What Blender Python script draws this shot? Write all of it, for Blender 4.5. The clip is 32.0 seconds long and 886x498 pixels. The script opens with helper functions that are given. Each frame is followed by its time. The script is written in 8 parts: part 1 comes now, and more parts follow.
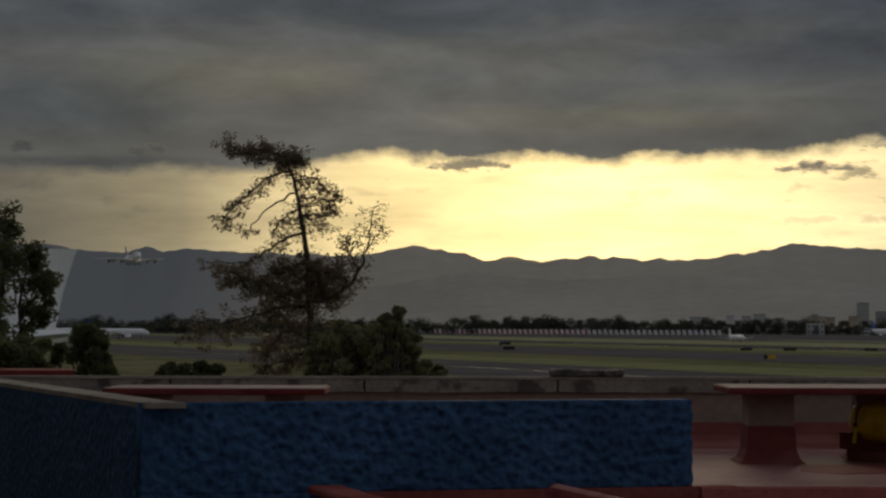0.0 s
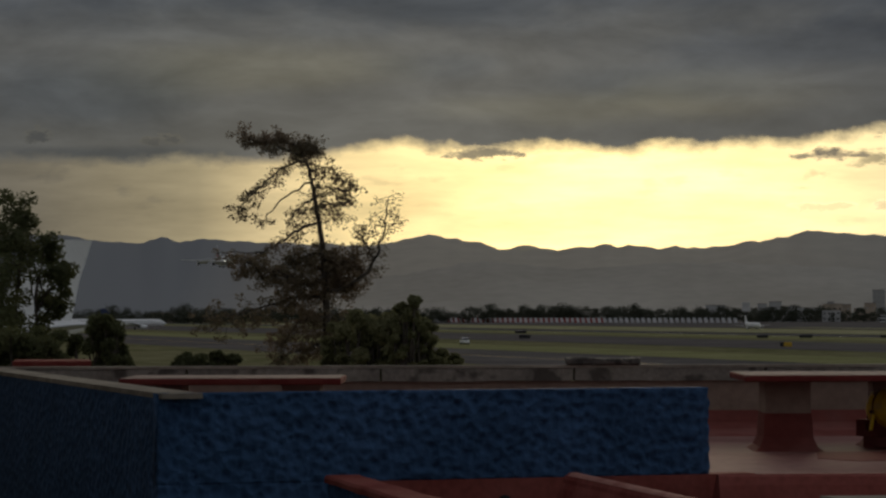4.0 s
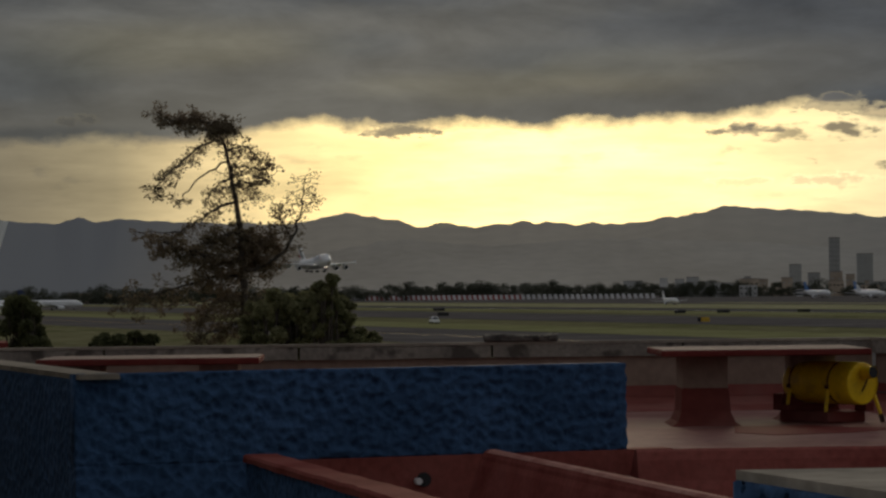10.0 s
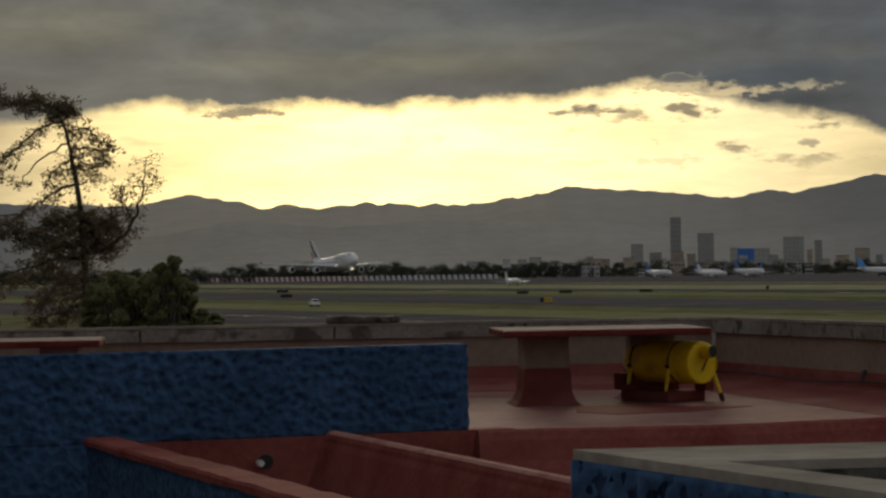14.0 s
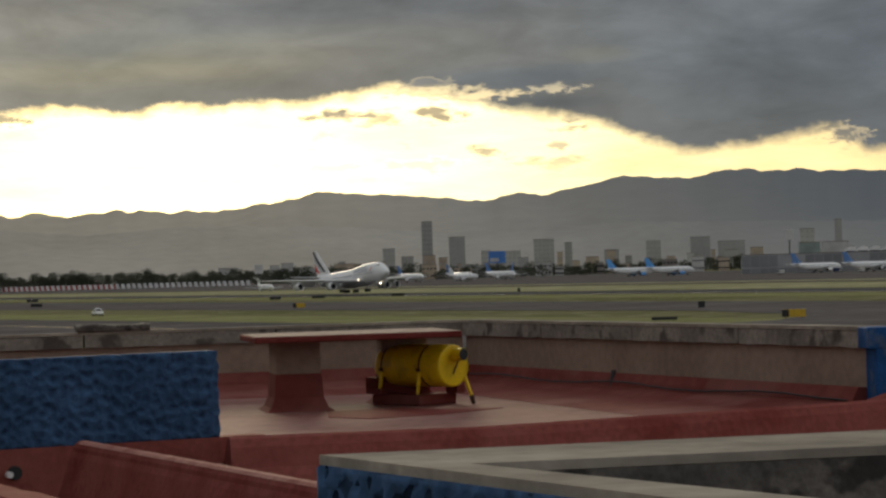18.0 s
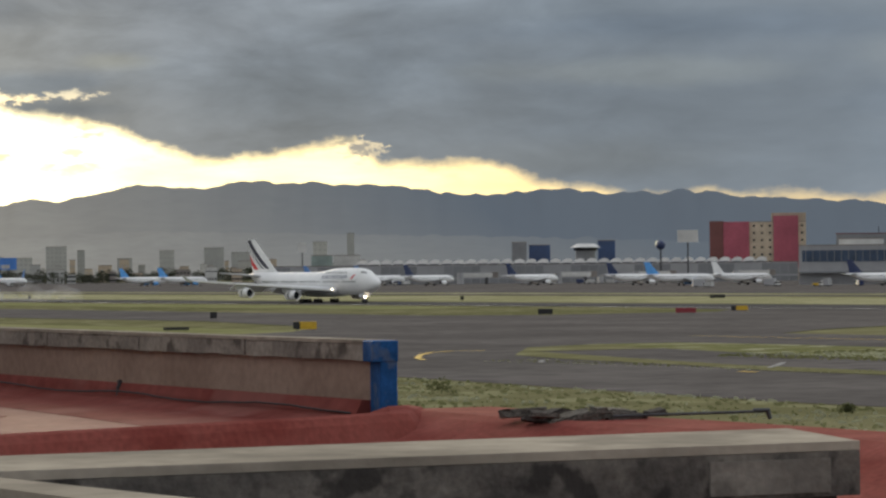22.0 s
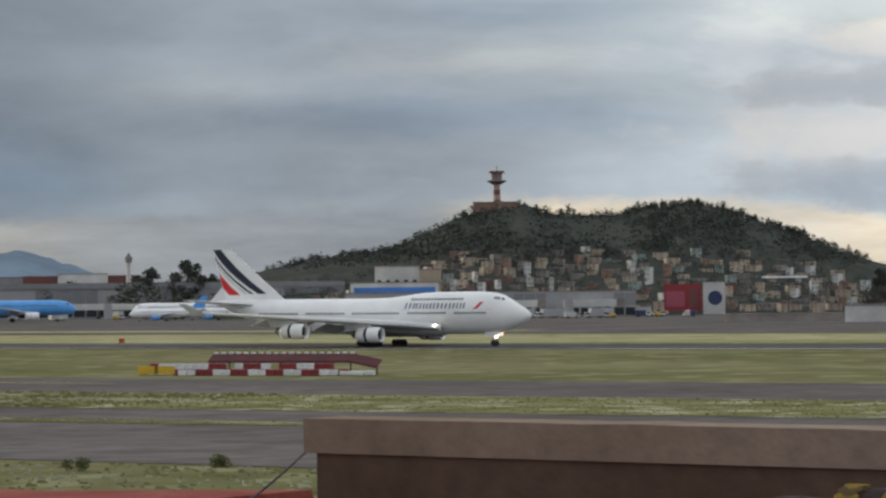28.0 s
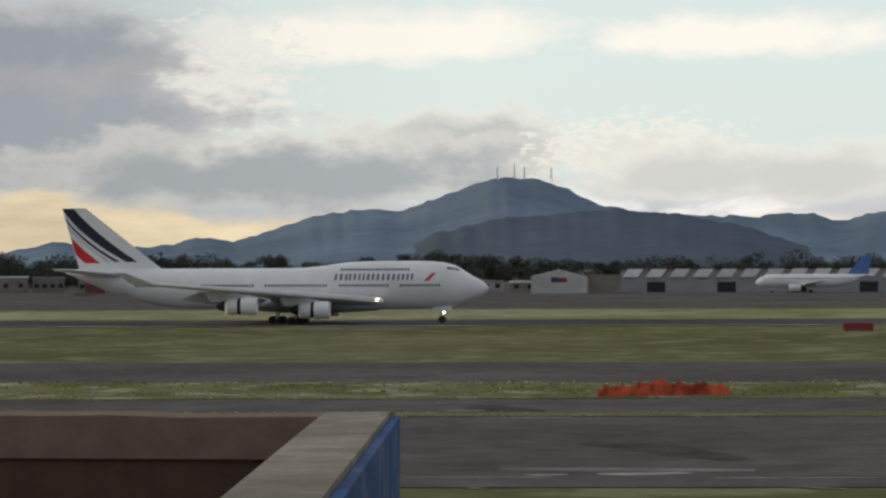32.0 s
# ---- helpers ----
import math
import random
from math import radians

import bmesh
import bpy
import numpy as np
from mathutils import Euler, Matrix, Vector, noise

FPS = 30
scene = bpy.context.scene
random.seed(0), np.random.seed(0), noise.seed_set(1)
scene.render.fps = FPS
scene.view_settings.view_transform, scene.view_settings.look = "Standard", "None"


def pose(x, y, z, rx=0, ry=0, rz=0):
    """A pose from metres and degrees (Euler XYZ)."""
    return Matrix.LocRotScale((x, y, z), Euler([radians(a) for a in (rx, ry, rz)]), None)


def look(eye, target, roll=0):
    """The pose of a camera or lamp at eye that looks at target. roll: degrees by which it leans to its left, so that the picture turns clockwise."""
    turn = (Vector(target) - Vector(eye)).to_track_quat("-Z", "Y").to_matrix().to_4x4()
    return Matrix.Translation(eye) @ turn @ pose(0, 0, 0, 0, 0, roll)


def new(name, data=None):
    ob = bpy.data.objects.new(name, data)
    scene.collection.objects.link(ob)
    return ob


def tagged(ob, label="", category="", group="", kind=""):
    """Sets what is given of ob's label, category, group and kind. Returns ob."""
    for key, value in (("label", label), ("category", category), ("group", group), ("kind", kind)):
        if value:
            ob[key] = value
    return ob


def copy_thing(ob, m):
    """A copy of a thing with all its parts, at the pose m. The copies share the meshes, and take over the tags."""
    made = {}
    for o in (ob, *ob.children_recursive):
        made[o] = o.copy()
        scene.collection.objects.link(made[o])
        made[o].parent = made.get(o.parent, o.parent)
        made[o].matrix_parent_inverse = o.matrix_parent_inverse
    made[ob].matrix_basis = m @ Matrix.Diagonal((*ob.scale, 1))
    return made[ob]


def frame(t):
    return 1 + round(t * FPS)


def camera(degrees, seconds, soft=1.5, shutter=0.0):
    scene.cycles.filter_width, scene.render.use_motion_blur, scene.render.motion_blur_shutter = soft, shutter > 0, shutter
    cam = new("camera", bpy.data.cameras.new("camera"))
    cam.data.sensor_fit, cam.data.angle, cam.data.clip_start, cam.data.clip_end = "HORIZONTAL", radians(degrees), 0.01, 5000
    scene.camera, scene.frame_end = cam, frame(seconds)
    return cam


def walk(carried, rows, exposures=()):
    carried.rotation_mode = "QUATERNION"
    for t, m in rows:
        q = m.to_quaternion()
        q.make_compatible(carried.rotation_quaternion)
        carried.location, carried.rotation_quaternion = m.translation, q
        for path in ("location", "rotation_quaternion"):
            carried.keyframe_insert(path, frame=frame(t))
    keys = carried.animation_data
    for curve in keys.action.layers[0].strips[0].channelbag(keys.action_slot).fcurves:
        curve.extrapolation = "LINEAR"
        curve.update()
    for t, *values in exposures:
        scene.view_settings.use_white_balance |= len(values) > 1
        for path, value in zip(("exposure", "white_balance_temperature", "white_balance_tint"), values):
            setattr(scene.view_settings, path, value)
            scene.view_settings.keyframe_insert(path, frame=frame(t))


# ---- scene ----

# --- camera: stands on a roof, turns with the holder's arms (0.3 m radius) ---
EYE_Z = 10.0


def aim(az, el, roll):
    a, e = radians(az), radians(el)
    eye = (0.3 * math.sin(a), 0.3 * math.cos(a), EYE_Z)
    way = (math.sin(a) * math.cos(e), math.cos(a) * math.cos(e), math.sin(e))
    return look(eye, [p + 100 * w for p, w in zip(eye, way)], roll)


# seconds, compass bearing, elevation, roll
VIEW = [
    (0.0, -0.655, 1.487, 0.14),
    (0.5, -0.716, 1.401, -0.00),
    (1.0, -1.132, 1.371, -0.13),
    (1.5, -1.201, 1.425, -0.14),
    (2.0, -1.156, 1.467, 0.05),
    (2.5, -1.095, 1.448, -0.19),
    (3.0, -0.990, 1.358, -0.13),
    (3.5, -0.931, 1.237, -0.08),
    (5.5, -0.983, 1.409, -0.73),
    (6.0, -0.752, 1.358, -0.82),
    (6.5, -0.434, 1.250, -0.59),
    (7.0, -0.239, 1.199, -0.65),
    (7.5, -0.038, 1.175, -0.54),
    (8.0, 0.190, 1.104, -0.56),
    (8.5, 0.247, 1.044, -0.63),
    (9.0, 0.092, 0.991, -0.65),
    (9.5, 0.245, 0.915, -0.79),
    (10.0, 0.700, 0.801, -0.66),
    (10.5, 1.186, 0.714, -0.65),
    (11.0, 1.496, 0.683, -0.74),
    (11.5, 1.853, 0.550, -0.83),
    (12.0, 2.228, 0.461, -0.80),
    (12.5, 2.508, 0.417, -0.82),
    (13.0, 2.717, 0.411, -0.85),
    (13.5, 3.207, 0.288, -0.94),
    (14.0, 3.884, 0.378, -0.91),
    (14.5, 4.663, 0.199, -1.03),
    (16.5, 6.759, 0.284, -1.58),
    (17.0, 7.389, 0.334, -1.78),
    (17.5, 8.066, 0.391, -1.68),
    (18.0, 8.927, 0.368, -1.73),
    (18.5, 9.838, 0.412, -1.60),
    (19.0, 10.838, 0.423, -1.44),
    (19.5, 11.784, 0.515, -1.12),
    (20.0, 12.913, 0.495, -0.91),
    (20.5, 14.247, 0.493, -0.74),
    (21.0, 15.792, 0.399, -0.53),
    (21.5, 17.412, 0.280, -0.54),
    (22.0, 18.801, 0.385, -0.58),
    (22.5, 20.037, 0.743, -0.50),
    (23.0, 21.684, 0.969, -0.42),
    (23.5, 23.506, 1.089, -0.42),
    (24.0, 25.757, 1.069, -0.39),
    (24.5, 27.702, 1.008, -0.63),
    (26.5, 35.931, 0.938, -0.49),
    (27.0, 38.215, 0.916, -0.83),
    (27.5, 40.645, 0.934, -0.75),
    (28.0, 43.392, 0.902, -0.60),
    (28.5, 45.815, 1.035, -0.38),
    (29.0, 48.416, 0.944, -0.77),
    (29.5, 51.657, 0.586, -0.58),
    (30.0, 55.385, 0.514, -0.43),
    (30.5, 58.933, 0.687, -0.21),
    (31.0, 62.152, 0.589, -0.09),
    (31.5, 66.530, 0.390, -0.10),
    (32.0, 70.791, 0.276, -0.20),
]

cam = camera(17.88, 32.0, soft=2.5)
walk(cam, [(t, aim(az, el, roll)) for t, az, el, roll in VIEW],
     exposures=[(0.0, 0.01, 6500, 12), (6.0, 0.13, 6580, 12), (10.0, 0.16, 6700, 12), (14.0, 0.38, 6800, 11), (16.5, 0.98, 6900, 10), (19.0, 1.28, 6900, 10), (21.0, 1.63, 6850, 10), (22.0, 1.88, 6750, 10), (23.0, 1.80, 6700, 10), (28.0, 2.05, 6550, 10), (30.0, 1.75, 6500, 10), (32.0, 1.25, 6500, 10)])

# --- sky: low sun hidden behind a cloud deck, a bright gap under the deck's edge ---
SUN_AZ, SUN_EL = 3.0, 9.0


def build_sky():
    world = bpy.data.worlds.new("sky")
    scene.world = world
    world.use_nodes = True
    nt = world.node_tree
    nt.nodes.clear()
    N = nt.nodes.new

    def math_node(op, a, b=None, c=None):
        n = N("ShaderNodeMath")
        n.operation = op
        for i, v in enumerate((a, b, c)):
            if v is None:
                continue
            if isinstance(v, (int, float)):
                n.inputs[i].default_value = v
            else:
                nt.links.new(v, n.inputs[i])
        return n.outputs[0]

    def ramp(fac, stops, interp="LINEAR"):
        n = N("ShaderNodeValToRGB")
        n.color_ramp.interpolation = interp
        el = n.color_ramp.elements
        while len(el) < len(stops):
            el.new(0.5)
        for e, (p, c) in zip(el, stops):
            e.position = p
            e.color = (*c, 1) if isinstance(c, tuple) else (c, c, c, 1)
        nt.links.new(fac, n.inputs[0])
        return n.outputs[0]

    def noise_tex(vec, scale, detail=5, rough=0.55, dist=0.0):
        n = N("ShaderNodeTexNoise")
        n.inputs["Scale"].default_value = scale
        n.inputs["Detail"].default_value = detail
        n.inputs["Roughness"].default_value = rough
        n.inputs["Distortion"].default_value = dist
        nt.links.new(vec, n.inputs["Vector"])
        return n.outputs["Fac"]

    def mix(fac, a, b, kind="MIX"):
        n = N("ShaderNodeMix")
        n.data_type = "RGBA"
        n.blend_type = kind
        for i, v in ((0, fac), (6, a), (7, b)):
            if isinstance(v, (int, float)):
                n.inputs[i].default_value = v
            elif isinstance(v, tuple):
                n.inputs[i].default_value = (*v, 1)
            else:
                nt.links.new(v, n.inputs[i])
        return n.outputs[2]

    coord = N("ShaderNodeTexCoord")
    sep = N("ShaderNodeSeparateXYZ")
    nt.links.new(coord.outputs["Generated"], sep.inputs[0])
    az = math_node("MULTIPLY", math_node("ARCTAN2", sep.outputs[0], sep.outputs[1]), 57.2958)
    el = math_node("MULTIPLY", math_node("ARCSINE", sep.outputs[2]), 57.2958)

    def plane_vec(ka, ke, seed):
        c = N("ShaderNodeCombineXYZ")
        nt.links.new(math_node("MULTIPLY", az, ka), c.inputs[0])
        nt.links.new(math_node("MULTIPLY", el, ke), c.inputs[1])
        c.inputs[2].default_value = seed
        return c.outputs[0]

    # lower edge of the cloud deck, degrees of elevation / 10, over bearings -20 .. 100
    edge_stops = [(-20, 4.0), (-10, 3.2), (-5, 3.08), (-3.0, 3.26), (-2.1, 3.5), (-1.4, 3.36), (0.2, 3.28), (1.4, 3.36), (2.6, 3.25), (5, 3.43), (6, 3.36), (6.9, 3.42), (8.0, 3.72), (8.75, 3.62), (9.4, 3.36), (11.6, 3.06),
                  (13.7, 2.25), (15.5, 2.37), (17.05, 2.63), (17.45, 2.18), (20.25, 2.13), (20.4, 1.78), (22.5, 1.53), (27, 1.40), (33, 1.5), (38, 1.6), (45, 1.9), (50, 1.85), (52.4, 1.5), (55.8, 1.24), (63.8, 1.55), (66, 0.9)]
    azf = math_node("DIVIDE", math_node("ADD", az, 20.0), 120.0)
    edge = math_node("MULTIPLY", ramp(azf, [((a + 20) / 120, e / 10) for a, e in edge_stops]), 10.0)
    ragged = math_node("MULTIPLY", math_node("SUBTRACT", noise_tex(plane_vec(1.0, 1.5, 3.0), 1.0, 8, 0.62), 0.5), 0.62)
    ragged = math_node("ADD", ragged, math_node("MULTIPLY", math_node("SUBTRACT", noise_tex(plane_vec(0.35, 0.5, 8.0), 1.0, 2), 0.5), 0.35))
    over = math_node("SUBTRACT", el, math_node("ADD", edge, ragged))
    deck_mask = math_node("SMOOTH_MIN", math_node("MAXIMUM", math_node("ADD", math_node("MULTIPLY", over, 3.6), 0.60), 0.0), 1.0, 0.15)

    # small torn clouds inside the gap
    torn = noise_tex(plane_vec(0.75, 2.1, 21.0), 1.0, 6, 0.6)
    torn = ramp(torn, [(0.55, 0.0), (0.66, 0.85)], "EASE")
    torn_where = ramp(azf, [((-12 + 20) / 120, 0.5), ((0 + 20) / 120, 0.12), ((6 + 20) / 120, 0.2), ((8.5 + 20) / 120, 1.0), ((16 + 20) / 120, 0.8), ((24 + 20) / 120, 0.3), ((60 + 20) / 120, 0.8)])
    torn_high = math_node("MULTIPLY", math_node("SUBTRACT", el, 1.6), 1.2)
    torn = math_node("MULTIPLY", torn, math_node("MULTIPLY", torn_where, math_node("MINIMUM", math_node("MAXIMUM", torn_high, 0.0), 1.0)))

    # glow of the hidden sun in the gap
    def a01(a):
        return (a + 20) / 120

    glow = ramp(azf, [(a01(-20), (0.10, 0.10, 0.09)), (a01(-9.5), (0.125, 0.113, 0.085)), (a01(-6.0), (0.25, 0.212, 0.127)), (a01(-4.4), (0.54, 0.43, 0.23)), (a01(-2.2), (0.85, 0.66, 0.31)), (a01(1.5), (1.45, 1.10, 0.48)),
                      (a01(5.5), (1.35, 1.05, 0.50)), (a01(10), (1.0, 0.83, 0.46)), (a01(16), (0.80, 0.64, 0.33)), (a01(21), (0.68, 0.53, 0.27)), (a01(27), (0.40, 0.32, 0.19)), (a01(30), (0.29, 0.255, 0.20)),
                      (a01(34), (0.20, 0.20, 0.192)), (a01(37), (0.165, 0.178, 0.19)), (a01(43), (0.145, 0.162, 0.178)), (a01(45.5), (0.34, 0.30, 0.235)), (a01(50), (0.27, 0.255, 0.225)), (a01(55), (0.37, 0.315, 0.225)), (a01(66), (0.40, 0.335, 0.225)), (a01(80), (0.36, 0.34, 0.30))])
    streak = noise_tex(plane_vec(0.25, 1.3, 5.0), 1.0, 6, 0.62)
    glow = mix(1.0, glow, ramp(streak, [(0.25, 0.72), (0.75, 1.22)]), "MULTIPLY")

    # the deck: long grey rolls, lighter towards the open sky
    deck = ramp(azf, [(a01(-20), (0.066, 0.073, 0.080)), (a01(-6), (0.083, 0.085, 0.080)), (a01(0), (0.103, 0.104, 0.097)), (a01(8), (0.098, 0.103, 0.104)), (a01(13), (0.088, 0.100, 0.114)), (a01(22), (0.096, 0.117, 0.141)), (a01(32), (0.122, 0.147, 0.175)),
                      (a01(42), (0.165, 0.190, 0.217)), (a01(52), (0.225, 0.252, 0.272)), (a01(62), (0.262, 0.283, 0.300)), (a01(75), (0.245, 0.25, 0.26))])
    rolls = noise_tex(plane_vec(0.11, 0.42, 11.0), 1.0, 6, 0.5, 0.35)
    deck = mix(1.0, deck, ramp(rolls, [(0.28, 0.78), (0.5, 0.98), (0.74, 1.20)]), "MULTIPLY")
    puffs = noise_tex(plane_vec(0.42, 1.15, 71.0), 1.0, 8, 0.58, 0.3)
    deck = mix(ramp(azf, [(a01(14), 1.0), (a01(26), 0.25)]), deck, mix(1.0, deck, ramp(puffs, [(0.3, 0.74), (0.5, 0.99), (0.68, 1.24)]), "MULTIPLY"))
    warm = math_node("MULTIPLY", ramp(azf, [(a01(-16), 0.0), (a01(-4), 1.0), (a01(14), 0.8), (a01(26), 0.15), (a01(40), 0.0)]), ramp(math_node("DIVIDE", over, 4.0), [(0.0, 1.0), (0.9, 0.0)]))
    deck = mix(math_node("MULTIPLY", warm, 0.32), deck, (0.115, 0.105, 0.075))
    cream = noise_tex(plane_vec(0.16, 0.55, 31.0), 1.0, 7, 0.6, 0.4)
    cream_where = ramp(azf, [(a01(38), 0.0), (a01(50), 0.15), (a01(58), 0.05), (a01(64), 0.2), (a01(67), 1.0)])
    deck = mix(math_node("MULTIPLY", ramp(cream, [(0.52, 0.0), (0.64, 0.9)], "EASE"), cream_where), deck, (0.46, 0.44, 0.42))
    # breaks of blue sky far to the north-east
    sky = N("ShaderNodeTexSky")
    sky.sky_type = "NISHITA"
    sky.sun_disc = False
    sky.sun_elevation, sky.sun_rotation = radians(SUN_EL), radians(SUN_AZ)
    clear = mix(1.0, sky.outputs[0], (0.10, 0.10, 0.10), "MULTIPLY")
    clear = mix(0.85, clear, (0.33, 0.375, 0.375))
    gap_where = math_node("MULTIPLY", ramp(azf, [(a01(63), 0.0), (a01(67), 1.0)]), ramp(math_node("DIVIDE", el, 20.0), [(0.05, 0.0), (0.10, 1.0)]))
    gap = math_node("MULTIPLY", ramp(noise_tex(plane_vec(0.13, 0.5, 44.0), 1.0, 6, 0.58, 0.3), [(0.62, 1.0), (0.75, 0.0)], "EASE"), gap_where)
    deck = mix(gap, deck, clear)

    low = mix(torn, glow, mix(1.0, deck, (1.05, 0.98, 0.9), "MULTIPLY"))
    low_edge = mix(deck_mask, low, deck)
    # single clouds: bearing, elevation, half width, half height, core colour, rim colour, core strength
    fluff = math_node("MULTIPLY", math_node("SUBTRACT", noise_tex(plane_vec(0.55, 1.05, 60.0), 1.0, 9, 0.6), 0.5), 2.0)
    fine = math_node("MULTIPLY", math_node("SUBTRACT", noise_tex(plane_vec(2.6, 6.0, 64.0), 1.0, 8, 0.62), 0.5), 4.2)
    for a0, e0, ra, re, core, rim, dense in (
            (8.9, 3.58, 1.0, 0.13, (0.60, 0.49, 0.28), (0.32, 0.27, 0.18), 0.85), (10.0, 3.47, 0.9, 0.11, (0.62, 0.5, 0.29), (0.26, 0.225, 0.16), 0.85), (11.3, 3.56, 0.5, 0.09, (0.42, 0.36, 0.24), (0.19, 0.175, 0.145), 0.8), (8.7, 3.76, 0.5, 0.10, (0.13, 0.13, 0.125), (0.3, 0.26, 0.18), 0.9),
            (28.9, 1.34, 0.9, 0.08, (0.55, 0.46, 0.30), (0.36, 0.31, 0.22), 0.8), (32.2, 1.42, 1.7, 0.10, (0.46, 0.39, 0.27), (0.30, 0.27, 0.21), 0.8), (33.9, 1.46, 0.3, 0.06, (0.9, 0.72, 0.4), (0.4, 0.33, 0.22), 0.8),
            (6.9, 3.10, 0.45, 0.08, (0.40, 0.32, 0.19), (0.9, 0.7, 0.4), 0.7), (11.36, 2.40, 0.22, 0.08, (0.36, 0.31, 0.21), (0.6, 0.5, 0.3), 0.7), (17.2, 2.42, 0.5, 0.16, (0.13, 0.13, 0.125), (0.5, 0.42, 0.27), 0.9),
            (-9.2, 3.53, 0.34, 0.14, (0.052, 0.054, 0.052), (0.085, 0.083, 0.07), 0.9), (-6.7, 3.47, 0.36, 0.12, (0.062, 0.062, 0.056), (0.10, 0.095, 0.075), 0.8), (-0.2, 3.20, 0.85, 0.15, (0.14, 0.127, 0.095), (0.5, 0.4, 0.22), 0.8),
            (6.8, 3.16, 0.30, 0.12, (0.14, 0.13, 0.105), (0.6, 0.47, 0.26), 0.9), (6.35, 3.09, 0.22, 0.09, (0.2, 0.18, 0.13), (0.6, 0.47, 0.26), 0.8), (7.4, 3.10, 0.32, 0.09, (0.18, 0.165, 0.125), (0.6, 0.47, 0.26), 0.8),
            (6.8, 2.08, 0.8, 0.10, (0.8, 0.62, 0.32), (1.5, 1.2, 0.62), 0.6), (8.6, 2.10, 0.9, 0.12, (0.62, 0.5, 0.28), (1.4, 1.1, 0.6), 0.6),
            (53.3, 4.95, 2.0, 0.5, (0.29, 0.288, 0.28), (0.25, 0.25, 0.248), 0.7), (52.6, 3.15, 4.4, 0.6, (0.29, 0.288, 0.282), (0.25, 0.25, 0.25), 0.5), (55.0, 4.0, 6.0, 0.65, (0.165, 0.182, 0.200), (0.185, 0.195, 0.208), 0.9), (57.5, 1.95, 8.0, 0.72, (0.165, 0.182, 0.200), (0.185, 0.195, 0.208), 0.9),
            (69.6, 4.6, 4.6, 0.62, (0.46, 0.44, 0.385), (0.38, 0.385, 0.365), 0.9), (77.0, 4.55, 4.0, 0.5, (0.46, 0.44, 0.39), (0.38, 0.385, 0.365), 0.9), (66.2, 3.6, 1.6, 1.1, (0.43, 0.41, 0.365), (0.38, 0.38, 0.36), 0.6),
            (62.6, 4.3, 3.0, 1.05, (0.160, 0.176, 0.192), (0.27, 0.27, 0.262), 0.95), (62.8, 2.7, 4.4, 1.2, (0.180, 0.195, 0.210), (0.22, 0.21, 0.22), 0.95), (71.0, 2.2, 2.8, 0.95, (0.20, 0.212, 0.213), (0.38, 0.365, 0.33), 0.9), (67.6, 1.75, 6.2, 0.9, (0.18, 0.194, 0.20), (0.36, 0.345, 0.315), 0.95),
            (74.8, 2.2, 1.9, 0.6, (0.36, 0.35, 0.315), (0.43, 0.41, 0.36), 0.8), (77.4, 1.75, 4.4, 0.6, (0.29, 0.29, 0.275), (0.39, 0.375, 0.34), 0.85)):
        near = math_node("MULTIPLY_ADD", low_edge, 1e-7, az)
        da = math_node("POWER", math_node("ABSOLUTE", math_node("DIVIDE", math_node("SUBTRACT", near, a0), ra)), 2.0)
        for up, colour, stops in ((0.14 * re, rim, [(0.36, 0.75), (0.58, 0.0)]), (0.0, core, [(0.16, dense), (0.54, 0.0)])):
            de = math_node("POWER", math_node("ABSOLUTE", math_node("DIVIDE", math_node("SUBTRACT", el, e0 + up), re)), 2.0)
            r = math_node("DIVIDE", math_node("ADD", math_node("SQRT", math_node("ADD", da, de)), fine if ra < 2 else fluff), 2.0)
            low_edge = mix(ramp(r, stops, "EASE"), low_edge, colour)
    low_edge = mix(1.0, low_edge, ramp(azf, [(a01(-2), 1.22), (a01(4), 1.13), (a01(11), 0.83), (a01(17), 0.66), (a01(22), 0.55), (a01(29), 0.54), (a01(33), 0.44), (a01(43), 0.48), (a01(50), 0.58), (a01(57), 0.70), (a01(71), 0.92)]), "MULTIPLY")
    # broad soft lighter and darker parts of the overcast: bearing, elevation, half width, half height, tint
    soft = math_node("MULTIPLY", math_node("SUBTRACT", noise_tex(plane_vec(0.20, 0.55, 90.0), 1.0, 7, 0.58), 0.5), 1.9)
